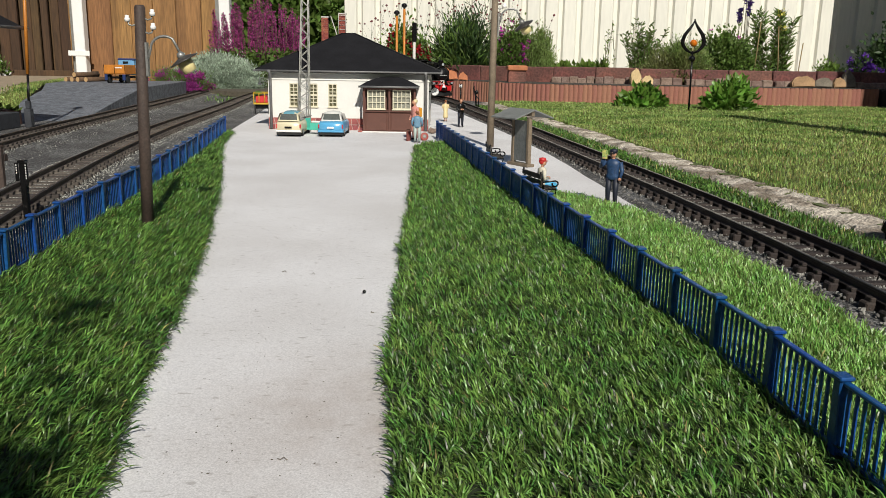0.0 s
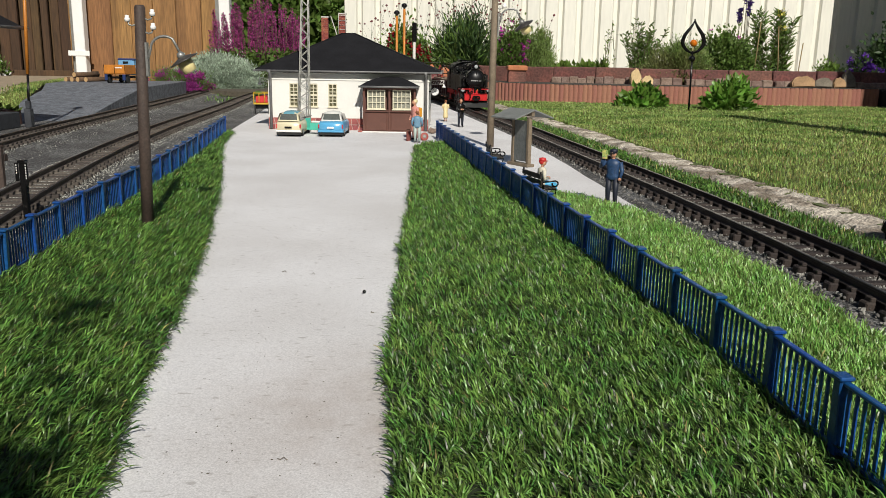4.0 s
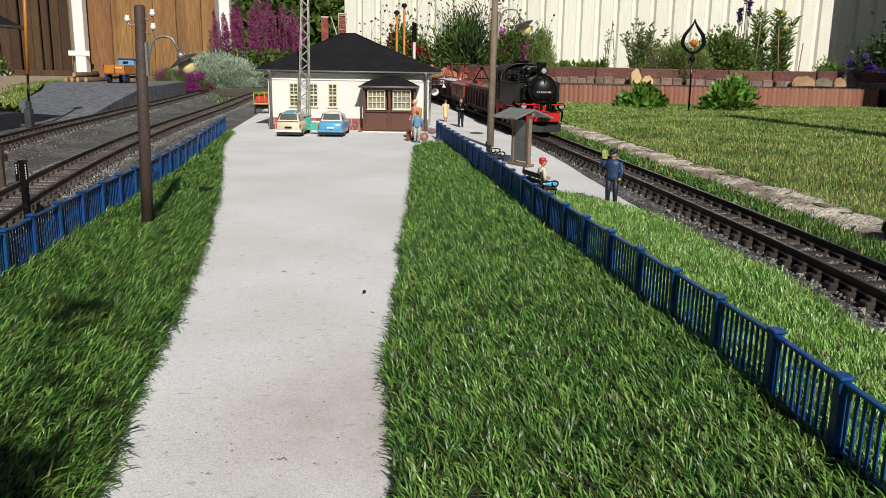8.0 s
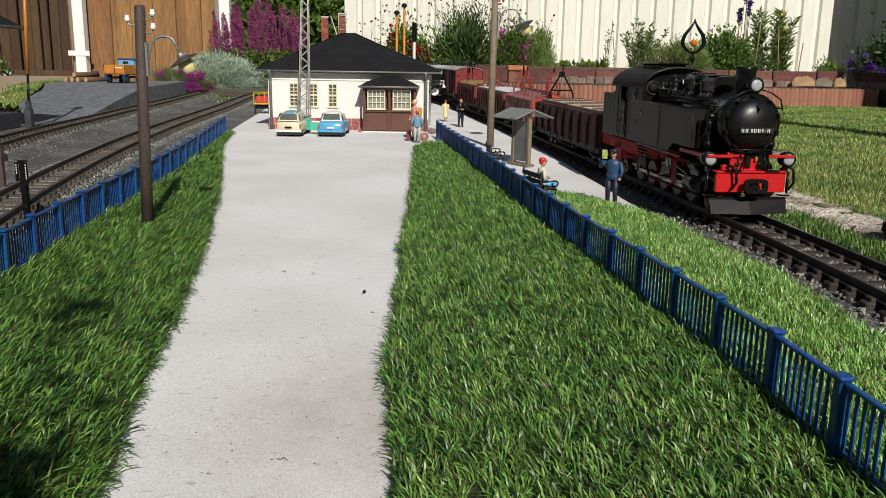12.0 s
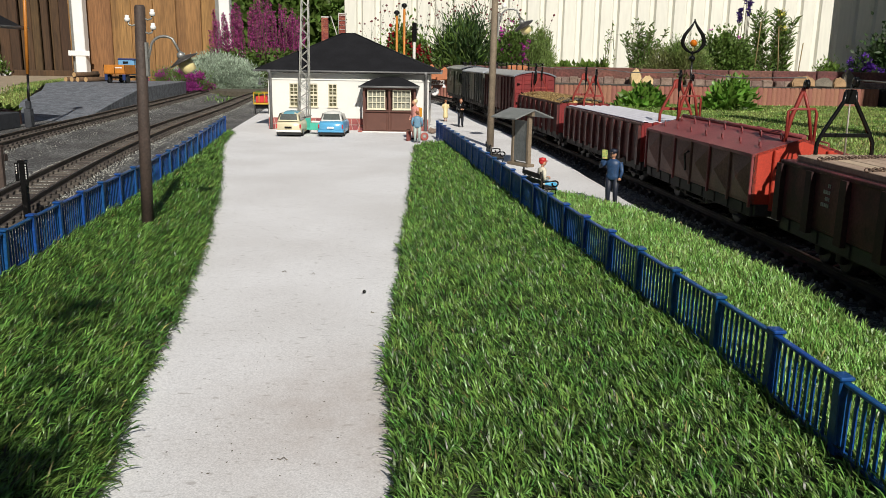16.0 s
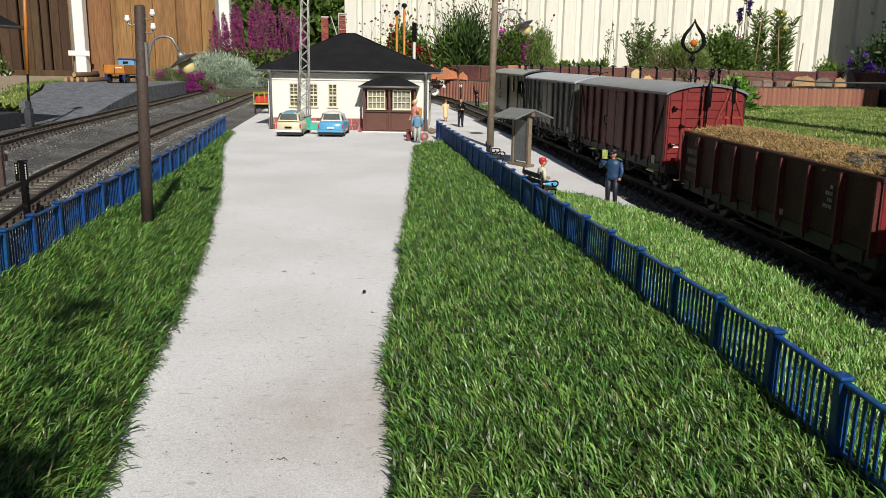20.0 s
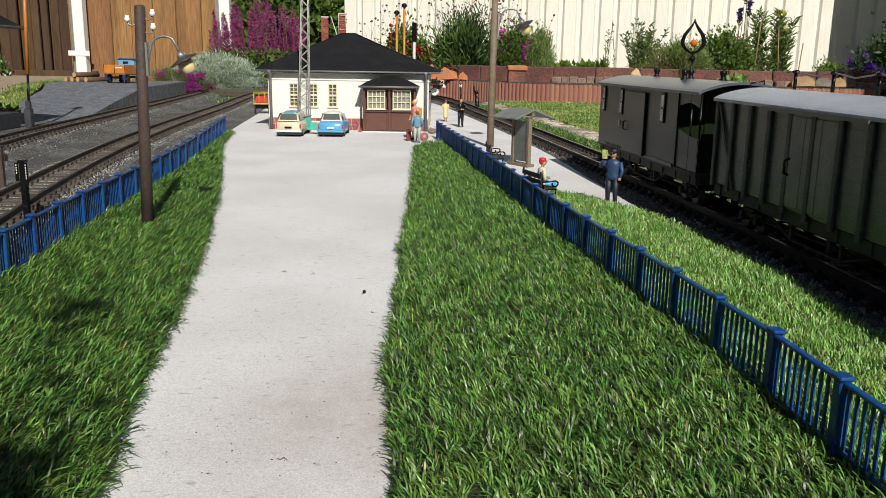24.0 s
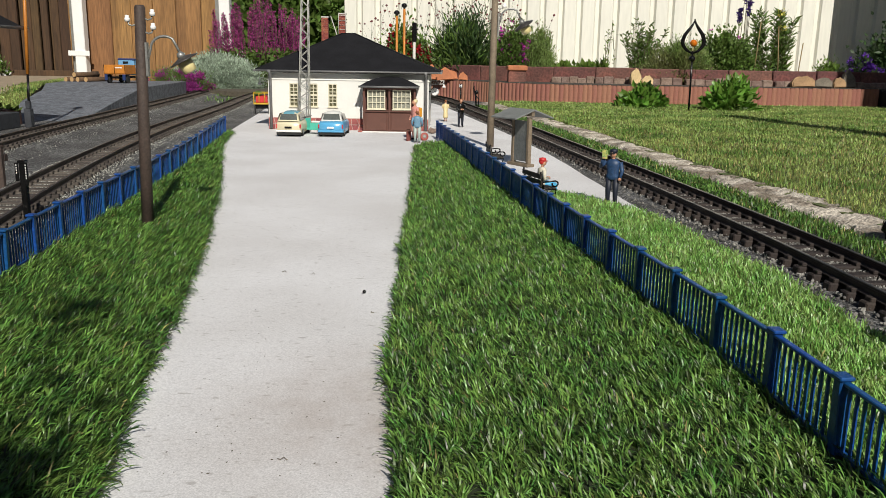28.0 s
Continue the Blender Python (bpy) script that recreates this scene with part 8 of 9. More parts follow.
# ---- notice board, benches ----
def build_platform_furniture():
    k = thing("notice_shelter", "grey wooden notice board with a small gabled roof", "notice board")
    c = pose(0.1285, 1.40, -0.012, 0, 0, 32) @ Matrix.Diagonal((0.98, 1.0, 1.02, 1.0))

    def q(name, mesh, material, parent=k, label=""):
        return part(name, mesh, material, parent, label, m=c if parent is k else None)

    q("post", Mesh().box(-0.0035, 0.0035, -0.024, -0.0175, 0, 0.080, 0.0006), M_POLE2)
    q("post", Mesh().box(-0.0035, 0.0035, 0.0175, 0.024, 0, 0.080, 0.0006), M_POLE2)
    q("board", Mesh().box(-0.0018, 0.0018, -0.0175, 0.0175, 0.008, 0.074), M_BOARD, k, "grey glazed notice panel")
    q("foot_board", Mesh().box(-0.008, 0.008, -0.028, 0.028, 0.0, 0.005, 0.0008), M_POLE2)
    for s in (-1, 1):
        r = Mesh().add([(0, -0.034, 0.0935), (0, 0.034, 0.0935), (s * 0.040, 0.034, 0.080), (s * 0.040, -0.034, 0.080), (0, -0.034, 0.0915), (0, 0.034, 0.0915), (s * 0.040, 0.034, 0.078), (s * 0.040, -0.034, 0.078)],
                       [(0, 1, 2, 3), (4, 7, 6, 5), (0, 4, 5, 1), (2, 6, 7, 3), (1, 5, 6, 2), (0, 3, 7, 4)])
        q("roof_half", r, M_SLATEROOF, k, "grey roof board")
    q("beam", Mesh().box(-0.003, 0.003, -0.03, 0.03, 0.082, 0.09, 0.0006), M_POLE2)

    def bench(x, y, face, label):
        b = thing("park_bench", label, "bench", "platform benches")
        b.matrix_basis = pose(x, y, -0.012, 0, 0, face) @ Matrix.Scale(0.92, 4)
        for i in range(3):
            part("seat_slat", Mesh().box(-0.031, 0.031, -0.008 + i * 0.0062, -0.0032 + i * 0.0062, 0.0185, 0.0205, 0.0004), M_BENCH, b)
        for i in range(2):
            part("back_slat", Mesh().box(-0.031, 0.031, 0.0125 + i * 0.0015, 0.0145 + i * 0.0015, 0.024 + i * 0.0085, 0.0305 + i * 0.0085, 0.0004), M_BENCH, b)
        for s in (-1, 1):
            part("cast_leg", Mesh().tube([(s * 0.029, -0.010, 0.0), (s * 0.029, -0.007, 0.010), (s * 0.029, -0.009, 0.018), (s * 0.029, 0.010, 0.018), (s * 0.029, 0.012, 0.008), (s * 0.029, 0.016, 0.0)], 0.0014, 6).tube([(s * 0.029, 0.010, 0.018), (s * 0.029, 0.015, 0.042)], 0.0013, 6)
                 .tube([(s * 0.029, 0.012, 0.028)] + [(s * 0.029, -0.006 + 0.0045 * math.cos(a) - 0.001, 0.0255 + 0.0038 * math.sin(a)) for a in [math.pi * (0.5 + i / 5) for i in range(9)]], 0.0012, 6), M_BLACK, b, "black cast-iron bench end")
        return b

    bench(0.124, 1.052, 108, "black park bench with dark slats on the platform")
    bench(0.086, 1.385, 95, "black park bench beside the pole on the platform")


M_BOARD = mat("notice_grey", (0.16, 0.17, 0.165), 0.25, 0.15, 60, 300, 0.0)
M_SLATEROOF = mat("roof_board", (0.20, 0.21, 0.20), 0.7, 0.15, 60, 500, 0.15)
M_BENCH = mat("bench_slat", (0.035, 0.028, 0.02), 0.6, 0.25, 60, 500, 0.1)


# ---- road vehicles ----
def small_car(name_label, x, y_rear, body, roof, estate):
    c = thing("small_car", name_label, "car", "parked cars")
    c.matrix_basis = pose(x, y_rear, -0.012) @ Matrix.Diagonal((0.9, 0.95, 0.97, 1.0))
    L, w = 0.146, 0.0315
    # lower body lofted along the car
    rows = [(0.0, 0.88, 0.012, 0.030), (0.004, 0.95, 0.0095, 0.0335), (0.02, 1.0, 0.009, 0.035), (0.075, 1.0, 0.009, 0.0352), (0.115, 0.98, 0.009, 0.0335), (0.140, 0.93, 0.0095, 0.0305), (L, 0.84, 0.012, 0.027)]
    prof = [(-1, 0.0), (-1.02, 0.45), (-0.97, 0.85), (-0.9, 1.0), (0.9, 1.0), (0.97, 0.85), (1.02, 0.45), (1, 0.0)]
    v, f = [], []
    for y, s, z0, z1 in rows:
        v += [(a * w * s, y, z0 + (z1 - z0) * b) for a, b in prof]
    n = len(prof)
    for i in range(len(rows) - 1):
        f += [(i * n + k, i * n + (k + 1) % n, (i + 1) * n + (k + 1) % n, (i + 1) * n + k) for k in range(n)]
    f += [tuple(range(n))[::-1], tuple(range(len(v) - n, len(v)))]
    part("body", Mesh().add(v, f, True), body, c, "painted car body")
    # glasshouse and roof in one rounded shell
    y0 = 0.004 if estate else 0.020
    rows = [(y0 - 0.001, 0.0285, 0.0355), (y0 + 0.002, 0.028, 0.0425), (y0 + 0.0065, 0.0265, 0.0515), (y0 + 0.013, 0.0255, 0.0562), (0.05, 0.0255, 0.0578), (0.074, 0.0255, 0.0562), (0.083, 0.026, 0.0525), (0.1, 0.0285, 0.0355)]
    cut = 9
    shell = Mesh()
    v = []
    for y, wb, zr in rows:
        for q in range(cut):
            a = math.pi * q / (cut - 1)
            cx, sz = math.cos(a), math.sin(a)
            v.append((-wb * (1 if cx > 0 else -1) * abs(cx) ** 0.52 * (1 - 0.16 * sz), y, 0.034 + (zr - 0.034) * sz ** 0.6))
    for i in range(len(rows) - 1):
        for q in range(cut - 1):
            k = i * cut + q
            shell.slot = 1 if sum(v[n][2] for n in (k, k + 1, k + cut, k + cut + 1)) / 4 > 0.0525 else 0
            shell.f.append((k, k + 1, k + cut + 1, k + cut))
            shell.s.append(True)
            shell.k.append(shell.slot)
    shell.v = v
    part("cabin", shell, [body if estate else roof, roof], c, "rounded car cabin with contrasting roof")
    part("rear_window", Mesh().add([(-0.0215, y0 - 0.0008, 0.0385), (0.0215, y0 - 0.0008, 0.0385), (0.0185, y0 + 0.0048, 0.0515), (-0.0185, y0 + 0.0048, 0.0515), (-0.0215, y0 + 0.003, 0.0385), (0.0215, y0 + 0.003, 0.0385), (0.0185, y0 + 0.009, 0.0515), (-0.0185, y0 + 0.009, 0.0515)], [(0, 1, 2, 3), (4, 7, 6, 5), (0, 4, 5, 1), (1, 5, 6, 2), (2, 6, 7, 3), (3, 7, 4, 0)]), M_CARGLASS, c, "rear window glass")
    for s in (-1, 1):
        part("side_window", Mesh().add([(s * 0.0284, y0 + 0.006, 0.037), (s * 0.0284, 0.088, 0.037), (s * 0.0246, 0.076, 0.0515), (s * 0.0246, y0 + 0.012, 0.0515)], [(0, 1, 2, 3)]), M_WINDOW, c)
        part("tail_light", Mesh().box(s * 0.0275, s * 0.0308, -0.0012, 0.004, 0.0195, 0.0285, 0.0008), M_CAPRED, c, "red tail light")
        for y in (0.026, 0.116):
            wv = part("wheel", Mesh().tube([(s * 0.0255, y, 0.0105), (s * 0.0318, y, 0.0105)], 0.0105, 16), M_TYRE, c, "black tyre")
            part("hub_cap", Mesh().tube([(s * 0.0316, y, 0.0105), (s * 0.0324, y, 0.0105)], 0.0052, 12), M_STEEL, wv)
    part("bumper", Mesh().box(-0.0315, 0.0315, -0.004, 0.001, 0.0108, 0.0152, 0.0014), M_PORCELAIN if estate else body, c, "rear bumper")
    part("valance", Mesh().box(-0.0295, 0.0295, 0.0008, 0.006, 0.0045, 0.0125), M_TYRE, c, "dark underside")
    part("licence_plate", Mesh().box(-0.0085, 0.0085, -0.0042, -0.0005, 0.0195, 0.0235, 0.0004), M_BLACK if estate else M_WHITE, c, "small plate")
    part("under", Mesh().box(-0.028, 0.028, 0.004, 0.14, 0.004, 0.011), M_TYRE, c)


M_CARGLASS = mat("car_glass", (0.10, 0.11, 0.10), 0.08, 0.2, 60, 500, 0.0)
M_CARCREAM = mat("car_cream", (0.64, 0.58, 0.40), 0.25, 0.04, 60, 500, 0.0)
M_CARTEAL = mat("car_teal", (0.14, 0.33, 0.40), 0.25, 0.06, 60, 500, 0.0)
M_CARBLUE = mat("car_blue", (0.10, 0.36, 0.60), 0.25, 0.05, 60, 500, 0.0)
M_CARWHITE = mat("car_white", (0.66, 0.66, 0.62), 0.25, 0.04, 60, 500, 0.0)
M_MINT = mat("mint_green", (0.10, 0.55, 0.42), 0.35, 0.08, 60, 500, 0.0)
M_CARTYELLOW = mat("cart_yellow", (0.55, 0.36, 0.03), 0.5, 0.12, 60, 500, 0.0)


def build_vehicles():
    small_car("cream estate car with teal roof parked before the station", -0.3465, 1.852, M_CARCREAM, M_CARTEAL, True)
    small_car("light blue saloon car with white roof parked before the station", -0.2545, 1.862, M_CARBLUE, M_CARWHITE, False)
    s = thing("motor_scooter", "mint green motor scooter parked between the cars", "scooter")
    s.matrix_basis = pose(-0.3035, 1.93, -0.012, 0, 0, 62)
    for y in (-0.022, 0.024):
        part("wheel", Mesh().tube([(-0.0025, y, 0.0085), (0.0025, y, 0.0085)], 0.0085, 16), M_TYRE, s)
    part("body", Mesh().prism([(-0.03, 0.012), (-0.008, 0.010), (0.004, 0.012), (0.004, 0.026), (-0.028, 0.026)], -0.0065, 0.0065, "x"), M_MINT, s)
    part("leg_shield", Mesh().prism([(0.014, 0.010), (0.018, 0.010), (0.020, 0.036), (0.015, 0.036)], -0.010, 0.010, "x").prism([(0.0, 0.010), (0.018, 0.010), (0.018, 0.0125), (0.0, 0.0125)], -0.007, 0.007, "x"), M_MINT, s)
    part("seat", Mesh().box(-0.006, 0.006, -0.026, 0.002, 0.026, 0.0305, 0.0015), M_PORCELAIN, s, "white seat")
    part("handlebar", Mesh().tube([(-0.014, 0.014, 0.041), (0, 0.018, 0.038), (0.014, 0.014, 0.041)], 0.0011, 6).tube([(0, 0.022, 0.01), (0, 0.017, 0.038)], 0.0018, 6), M_STEEL, s)
    CART = pose(-0.572, 2.63, -0.012, 0, 0, 12) @ Matrix.Scale(1.32, 4)
    c = thing("luggage_cart", "yellow four-wheeled luggage cart loaded with boxes", "cart")
    c.matrix_basis = CART
    part("deck", Mesh().box(-0.02, 0.02, -0.03, 0.03, 0.022, 0.0255, 0.0006), M_CARTYELLOW, c)
    for y in (-0.029, 0.029):
        m = Mesh()
        for x in (-0.019, -0.0065, 0.0065, 0.019):
            m.tube([(x, y, 0.0255), (x, y, 0.048)], 0.0011, 5)
        m.tube([(-0.019, y, 0.048), (0.019, y, 0.048)], 0.0012, 5)
        part("end_rack", m, M_CARTYELLOW, c, "yellow railing")
        for x in (-0.016, 0.016):
            part("wheel", Mesh().tube([(x - 0.0018, y * 0.7, 0.0095), (x + 0.0018, y * 0.7, 0.0095)], 0.0095, 14), M_TYRE, c)
    part("axle_frame", Mesh().box(-0.014, 0.014, -0.022, 0.022, 0.012, 0.022), M_BLACK, c)
    b = tagged(part("crate", Mesh().box(-0.014, 0.013, -0.02, 0.012, 0.0255, 0.042, 0.001), M_CAPRED, m=CART), "red crate on the luggage cart", "crate")
    tagged(part("sack", Mesh().rock((-0.008, -0.014, 0.047), (0.009, 0.009, 0.006), 3, 2), M_LEAF, m=CART), "green sack on the luggage cart", "sack")


# ---- loading ramp with lorry, logs; yard corner ----
def build_yard():
    right = [(-1.045, 2.42), (-1.105, 2.82), (-1.145, 3.2), (-1.183, 3.60), (-1.224, 3.99)]
    left = [(-1.21, 2.32), (-1.42, 2.82), (-1.53, 3.2), (-1.626, 3.44), (-1.74, 3.99)]
    hz = [-0.0255, 0.006, 0.040, 0.041, 0.0415]
    hl = [-0.0255, 0.003, 0.024, 0.041, 0.0415]
    v, f = [], []
    for (rx, ry), (lx, ly), z, zl in zip(right, left, hz, hl):
        v += [(lx, ly, -0.03), (rx, ry, -0.03), (rx, ry, z), (lx, ly, zl)]
    for i in range(4):
        a = i * 4
        f += [(a + k, a + (k + 1) % 4, a + 4 + (k + 1) % 4, a + 4 + k) for k in range(4)]
    f += [(0, 1, 2, 3), (19, 18, 17, 16)]
    tagged(part("loading_ramp", Mesh().add(v, f), M_SLATE), "grey slate-coloured loading ramp beside the siding", "ramp", kind="structure")
    t = thing("lorry", "small lorry with orange flatbed and blue cab on the ramp", "lorry")
    t.matrix_basis = pose(-1.396, 3.58, 0.0405, 0, 0, -6) @ Matrix.Diagonal((0.92, 0.8, 1.13, 1.0))
    part("chassis", Mesh().box(-0.018, 0.018, 0.0, 0.19, 0.018, 0.026, 0.001), M_BLACK, t)
    bed = part("flatbed", Mesh().box(-0.052, 0.052, 0.0, 0.115, 0.034, 0.038).box(-0.052, -0.049, 0.0, 0.115, 0.038, 0.068, 0.0008).box(0.049, 0.052, 0.0, 0.115, 0.038, 0.068, 0.0008).box(-0.049, 0.049, 0.112, 0.115, 0.038, 0.068), M_ORANGE, t, "orange flatbed")
    part("tailboard", Mesh().box(-0.052, 0.052, -0.003, 0.0, 0.037, 0.068, 0.0008), M_ORANGE, bed)
    for x in (-0.0515, -0.0012, 0.049):
        part("board_post", Mesh().box(x, x + 0.0025, -0.0042, -0.003, 0.036, 0.0685, 0.0004), M_BLACK, bed)
    part("tail_mark", Mesh().box(0.005, 0.036, -0.0036, -0.003, 0.056, 0.060), M_WHITE, bed, "pale lettering bar")
    part("cab", Mesh().box(-0.042, 0.042, 0.122, 0.165, 0.030, 0.062, 0.004).box(-0.039, 0.039, 0.124, 0.158, 0.062, 0.088, 0.005), M_LORRYBLUE, t, "pale blue cab")
    part("cab_roof", Mesh().box(-0.040, 0.040, 0.123, 0.159, 0.083, 0.092, 0.004), M_LORRYDARK, t, "dark blue cab roof")
    part("rear_window", Mesh().box(-0.012, 0.012, 0.1225, 0.124, 0.072, 0.081), M_WINDOW, t)
    part("bonnet", Mesh().box(-0.03, 0.03, 0.165, 0.20, 0.030, 0.058, 0.005), M_LORRYBLUE, t)
    for x in (-0.043, 0.043):
        for y in (0.035, 0.165):
            part("wheel", Mesh().tube([(x - 0.007, y, 0.0165), (x + 0.007, y, 0.0165)], 0.0165, 18), M_TYRE, t)
    for x in (-0.05, 0.036):
        part("mudguard", Mesh().box(x, x + 0.014, 0.0, 0.055, 0.031, 0.034).box(x, x + 0.014, -0.002, 0.0, 0.012, 0.034), M_LORRYDARK, t)
    rng = random.Random(5)
    for i, (x, z) in enumerate(((-1.668, 0.010), (-1.642, 0.010), (-1.616, 0.010), (-1.580, 0.010), (-1.630, 0.0305))):
        lg = thing("log", "cut round log with bark and a pale sawn end", "log", "stacked logs")
        a = rng.uniform(-4, 4) + 22
        lg.matrix_basis = pose(x, 3.72, 0.0405 + z, 0, 0, a - 50)
        part("bark", Mesh().tube([(0, 0, 0), (0, 0.13, 0)], 0.0108, 14), M_BARK, lg)
        part("sawn_end", Mesh().tube([(0, -0.0012, 0), (0, 0.001, 0)], 0.0102, 14), M_SAWN, lg, "pale sawn end")
    # dark plinth and canopy corner
    s = thing("canopy_shelter", "dark canopy roof on posts at the yard edge", "shelter")
    part("roof", Mesh().add([(-1.062, 1.7, 0.222), (-1.062, 2.16, 0.222), (-1.16, 2.1, 0.285), (-1.16, 1.76, 0.285), (-1.75, 1.7, 0.222), (-1.75, 2.16, 0.222), (-1.55, 2.1, 0.285), (-1.55, 1.76, 0.285)],
                           [(0, 1, 2, 3), (3, 2, 6, 7), (4, 7, 6, 5), (0, 3, 7, 4), (1, 5, 6, 2), (0, 4, 5, 1)]), M_ROOF, s, "black roof")
    part("gutter", Mesh().tube([(-1.06, 1.69, 0.221), (-1.06, 2.17, 0.221)], 0.004, 8), M_GUTTER, s)
    for x, y in ((-1.30, 1.8), (-1.30, 2.08), (-1.7, 1.8), (-1.7, 2.08)):
        part("post", Mesh().box(x - 0.008, x + 0.008, y - 0.008, y + 0.008, -0.026, 0.25, 0.001), M_POLE, s)
    part("wall", Mesh().box(-1.72, -1.31, 2.09, 2.11, -0.026, 0.25), M_WOODDARK, s)
    part("plinth", Mesh().box(-1.75, -1.085, 1.98, 2.14, -0.026, 0.014, 0.002), M_DARKSTONE, s, "dark stone plinth")
    p = thing("planter_box", "low brown brick planter with green plants", "planter")
    part("box", Mesh().box(-1.30, -1.13, 2.16, 2.24, -0.026, 0.016, 0.002), M_BROWN, p)
    # posts beside the yard track
    g = thing("track_sign", "black trackside post with two small black plates", "sign")
    part("post", Mesh().box(-0.4415, -0.4355, 0.858, 0.864, -0.026, 0.0505, 0.0006).box(-0.4425, -0.4345, 0.857, 0.865, 0.0485, 0.0515, 0.0006), M_BLACK, g)
    for s_ in (-1, 1):
        x = -0.4385 + s_ * 0.0048
        pl = part("plate", Mesh().box(x - 0.0018, x + 0.0018, 0.8565, 0.858, 0.026 if s_ > 0 else 0.03, 0.0495, 0.0003), M_BLACK, g, "narrow black plate with pale marks")
        for i in range(4 if s_ < 0 else 6):
            part("mark", Mesh().box(x - 0.0004, x + 0.0006, 0.8561, 0.8566, 0.0325 + i * 0.0027 if s_ > 0 else 0.038 + i * 0.0027, 0.034 + i * 0.0027 if s_ > 0 else 0.0395 + i * 0.0027), M_WHITE, pl)
    # dark post with a beam to its left; the track runs on past it
    g = thing("beamed_post", "dark brown wooden post with a side beam beside the yard track", "buffer stop")
    part("post", Mesh().box(-0.598, -0.588, 1.10, 1.108, -0.026, 0.040, 0.001), M_POLE, g)
    part("beam", Mesh().box(-0.70, -0.588, 1.108, 1.118, 0.018, 0.028, 0.001), M_POLE, g)
    part("post", Mesh().box(-0.70, -0.69, 1.10, 1.108, -0.026, 0.030, 0.001), M_POLE, g)
    # trackside markers far along the platform
    g = thing("track_marker", "short black marker post with a white top", "sign")
    part("post", Mesh().tube([(0.0595, 3.32, -0.02), (0.0595, 3.32, 0.058)], 0.0024, 8), M_BLACK, g)
    plate = part("plate", Mesh().box(0.0530, 0.0660, 3.316, 3.318, 0.054, 0.070, 0.0004), M_BLACK, g, "black plate with a white letter")
    part("letter", Mesh().box(0.0545, 0.0570, 3.3148, 3.316, 0.0555, 0.0685).box(0.0620, 0.0645, 3.3148, 3.316, 0.0555, 0.0685).box(0.0570, 0.0620, 3.3148, 3.316, 0.0608, 0.0632), M_WHITE, plate, "white letter H")
    g = thing("points_lever", "black iron points lever beside the track", "lever")
    part("stand", Mesh().tube([(0.118, 3.2, -0.02), (0.114, 3.2, 0.03), (0.106, 3.2, 0.058), (0.108, 3.2, 0.064)], 0.003, 8).tube([(0.114, 3.2, 0.03), (0.126, 3.2, 0.018), (0.124, 3.2, -0.018)], 0.0026, 8), M_BLACK, g)
    part("weight", Mesh().rock((0.118, 3.2, 0.042), (0.006, 0.006, 0.009), 2, 2), M_BLACK, g)
    g = thing("ground_valve", "small black iron valve beside the rail", "valve")
    part("body", Mesh().rock((0.462, 0.845, 0.0), (0.008, 0.008, 0.009), 4, 2).tube([(0.462, 0.845, -0.014), (0.462, 0.845, 0.002)], 0.004, 8), M_BLACK, g)


M_LORRYBLUE = mat("lorry_blue", (0.16, 0.36, 0.58), 0.35, 0.08, 60, 500, 0.0)
M_LORRYDARK = mat("lorry_dark_blue", (0.02, 0.04, 0.13), 0.4, 0.1, 60, 500, 0.0)
M_BARK = mat("bark", (0.13, 0.075, 0.04), 0.9, 0.3, 60, 400, 0.6)
M_SAWN = mat("sawn_wood", (0.50, 0.32, 0.15), 0.8, 0.15, 60, 400, 0.1)
M_LEAF = mat("leaf_green", (0.125, 0.205, 0.04), 0.5, 0.2, 6, 80, 0.0, island=0.4, trans=0.35)

build_poles()
build_figures()
build_platform_furniture()
build_vehicles()
build_yard()


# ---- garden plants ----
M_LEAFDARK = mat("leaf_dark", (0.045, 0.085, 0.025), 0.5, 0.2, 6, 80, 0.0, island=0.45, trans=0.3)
M_LEAFLIGHT = mat("leaf_light", (0.15, 0.24, 0.04), 0.5, 0.2, 6, 80, 0.0, island=0.35, trans=0.4)
M_LEAFGREY = mat("leaf_silver", (0.41, 0.50, 0.38), 0.65, 0.2, 6, 80, 0.0, island=0.35, trans=0.25)
M_HYDRANGEA = mat("hydrangea_leaf", (0.17, 0.33, 0.05), 0.4, 0.2, 6, 80, 0.0, island=0.45, trans=0.35)
M_FINE = mat("leaf_fine", (0.20, 0.285, 0.075), 0.6, 0.2, 6, 80, 0.0, island=0.45, trans=0.3)
M_JUNIPER = mat("juniper_leaf", (0.145, 0.225, 0.05), 0.6, 0.25, 9, 80, 0.0, island=0.5, second=(0.15, 0.16, 0.05), trans=0.25)
M_STEM = mat("stem", (0.12, 0.11, 0.05), 0.8, 0.2, 30, 200, 0.2)
M_STICK = mat("bamboo_stick", (0.27, 0.20, 0.09), 0.7, 0.2, 30, 200, 0.1)
M_FL_PURPLE = mat("petal_purple", (0.40, 0.06, 0.25), 0.6, 0.2, 20, 200, 0.0, island=0.5, trans=0.35, shift=0.02)
M_FL_MAGENTA = mat("petal_magenta", (0.40, 0.05, 0.30), 0.6, 0.2, 20, 200, 0.0, island=0.45, trans=0.3, shift=0.02)
M_FL_RED = mat("petal_red", (0.42, 0.012, 0.03), 0.55, 0.2, 20, 200, 0.0, island=0.45, trans=0.3)
M_FL_PINK = mat("petal_pink", (0.55, 0.06, 0.42), 0.55, 0.2, 20, 200, 0.0, island=0.3, trans=0.3)
M_DELPHINIUM = mat("delphinium_petal", (0.055, 0.022, 0.17), 0.6, 0.2, 20, 200, 0.0, island=0.5, trans=0.2)
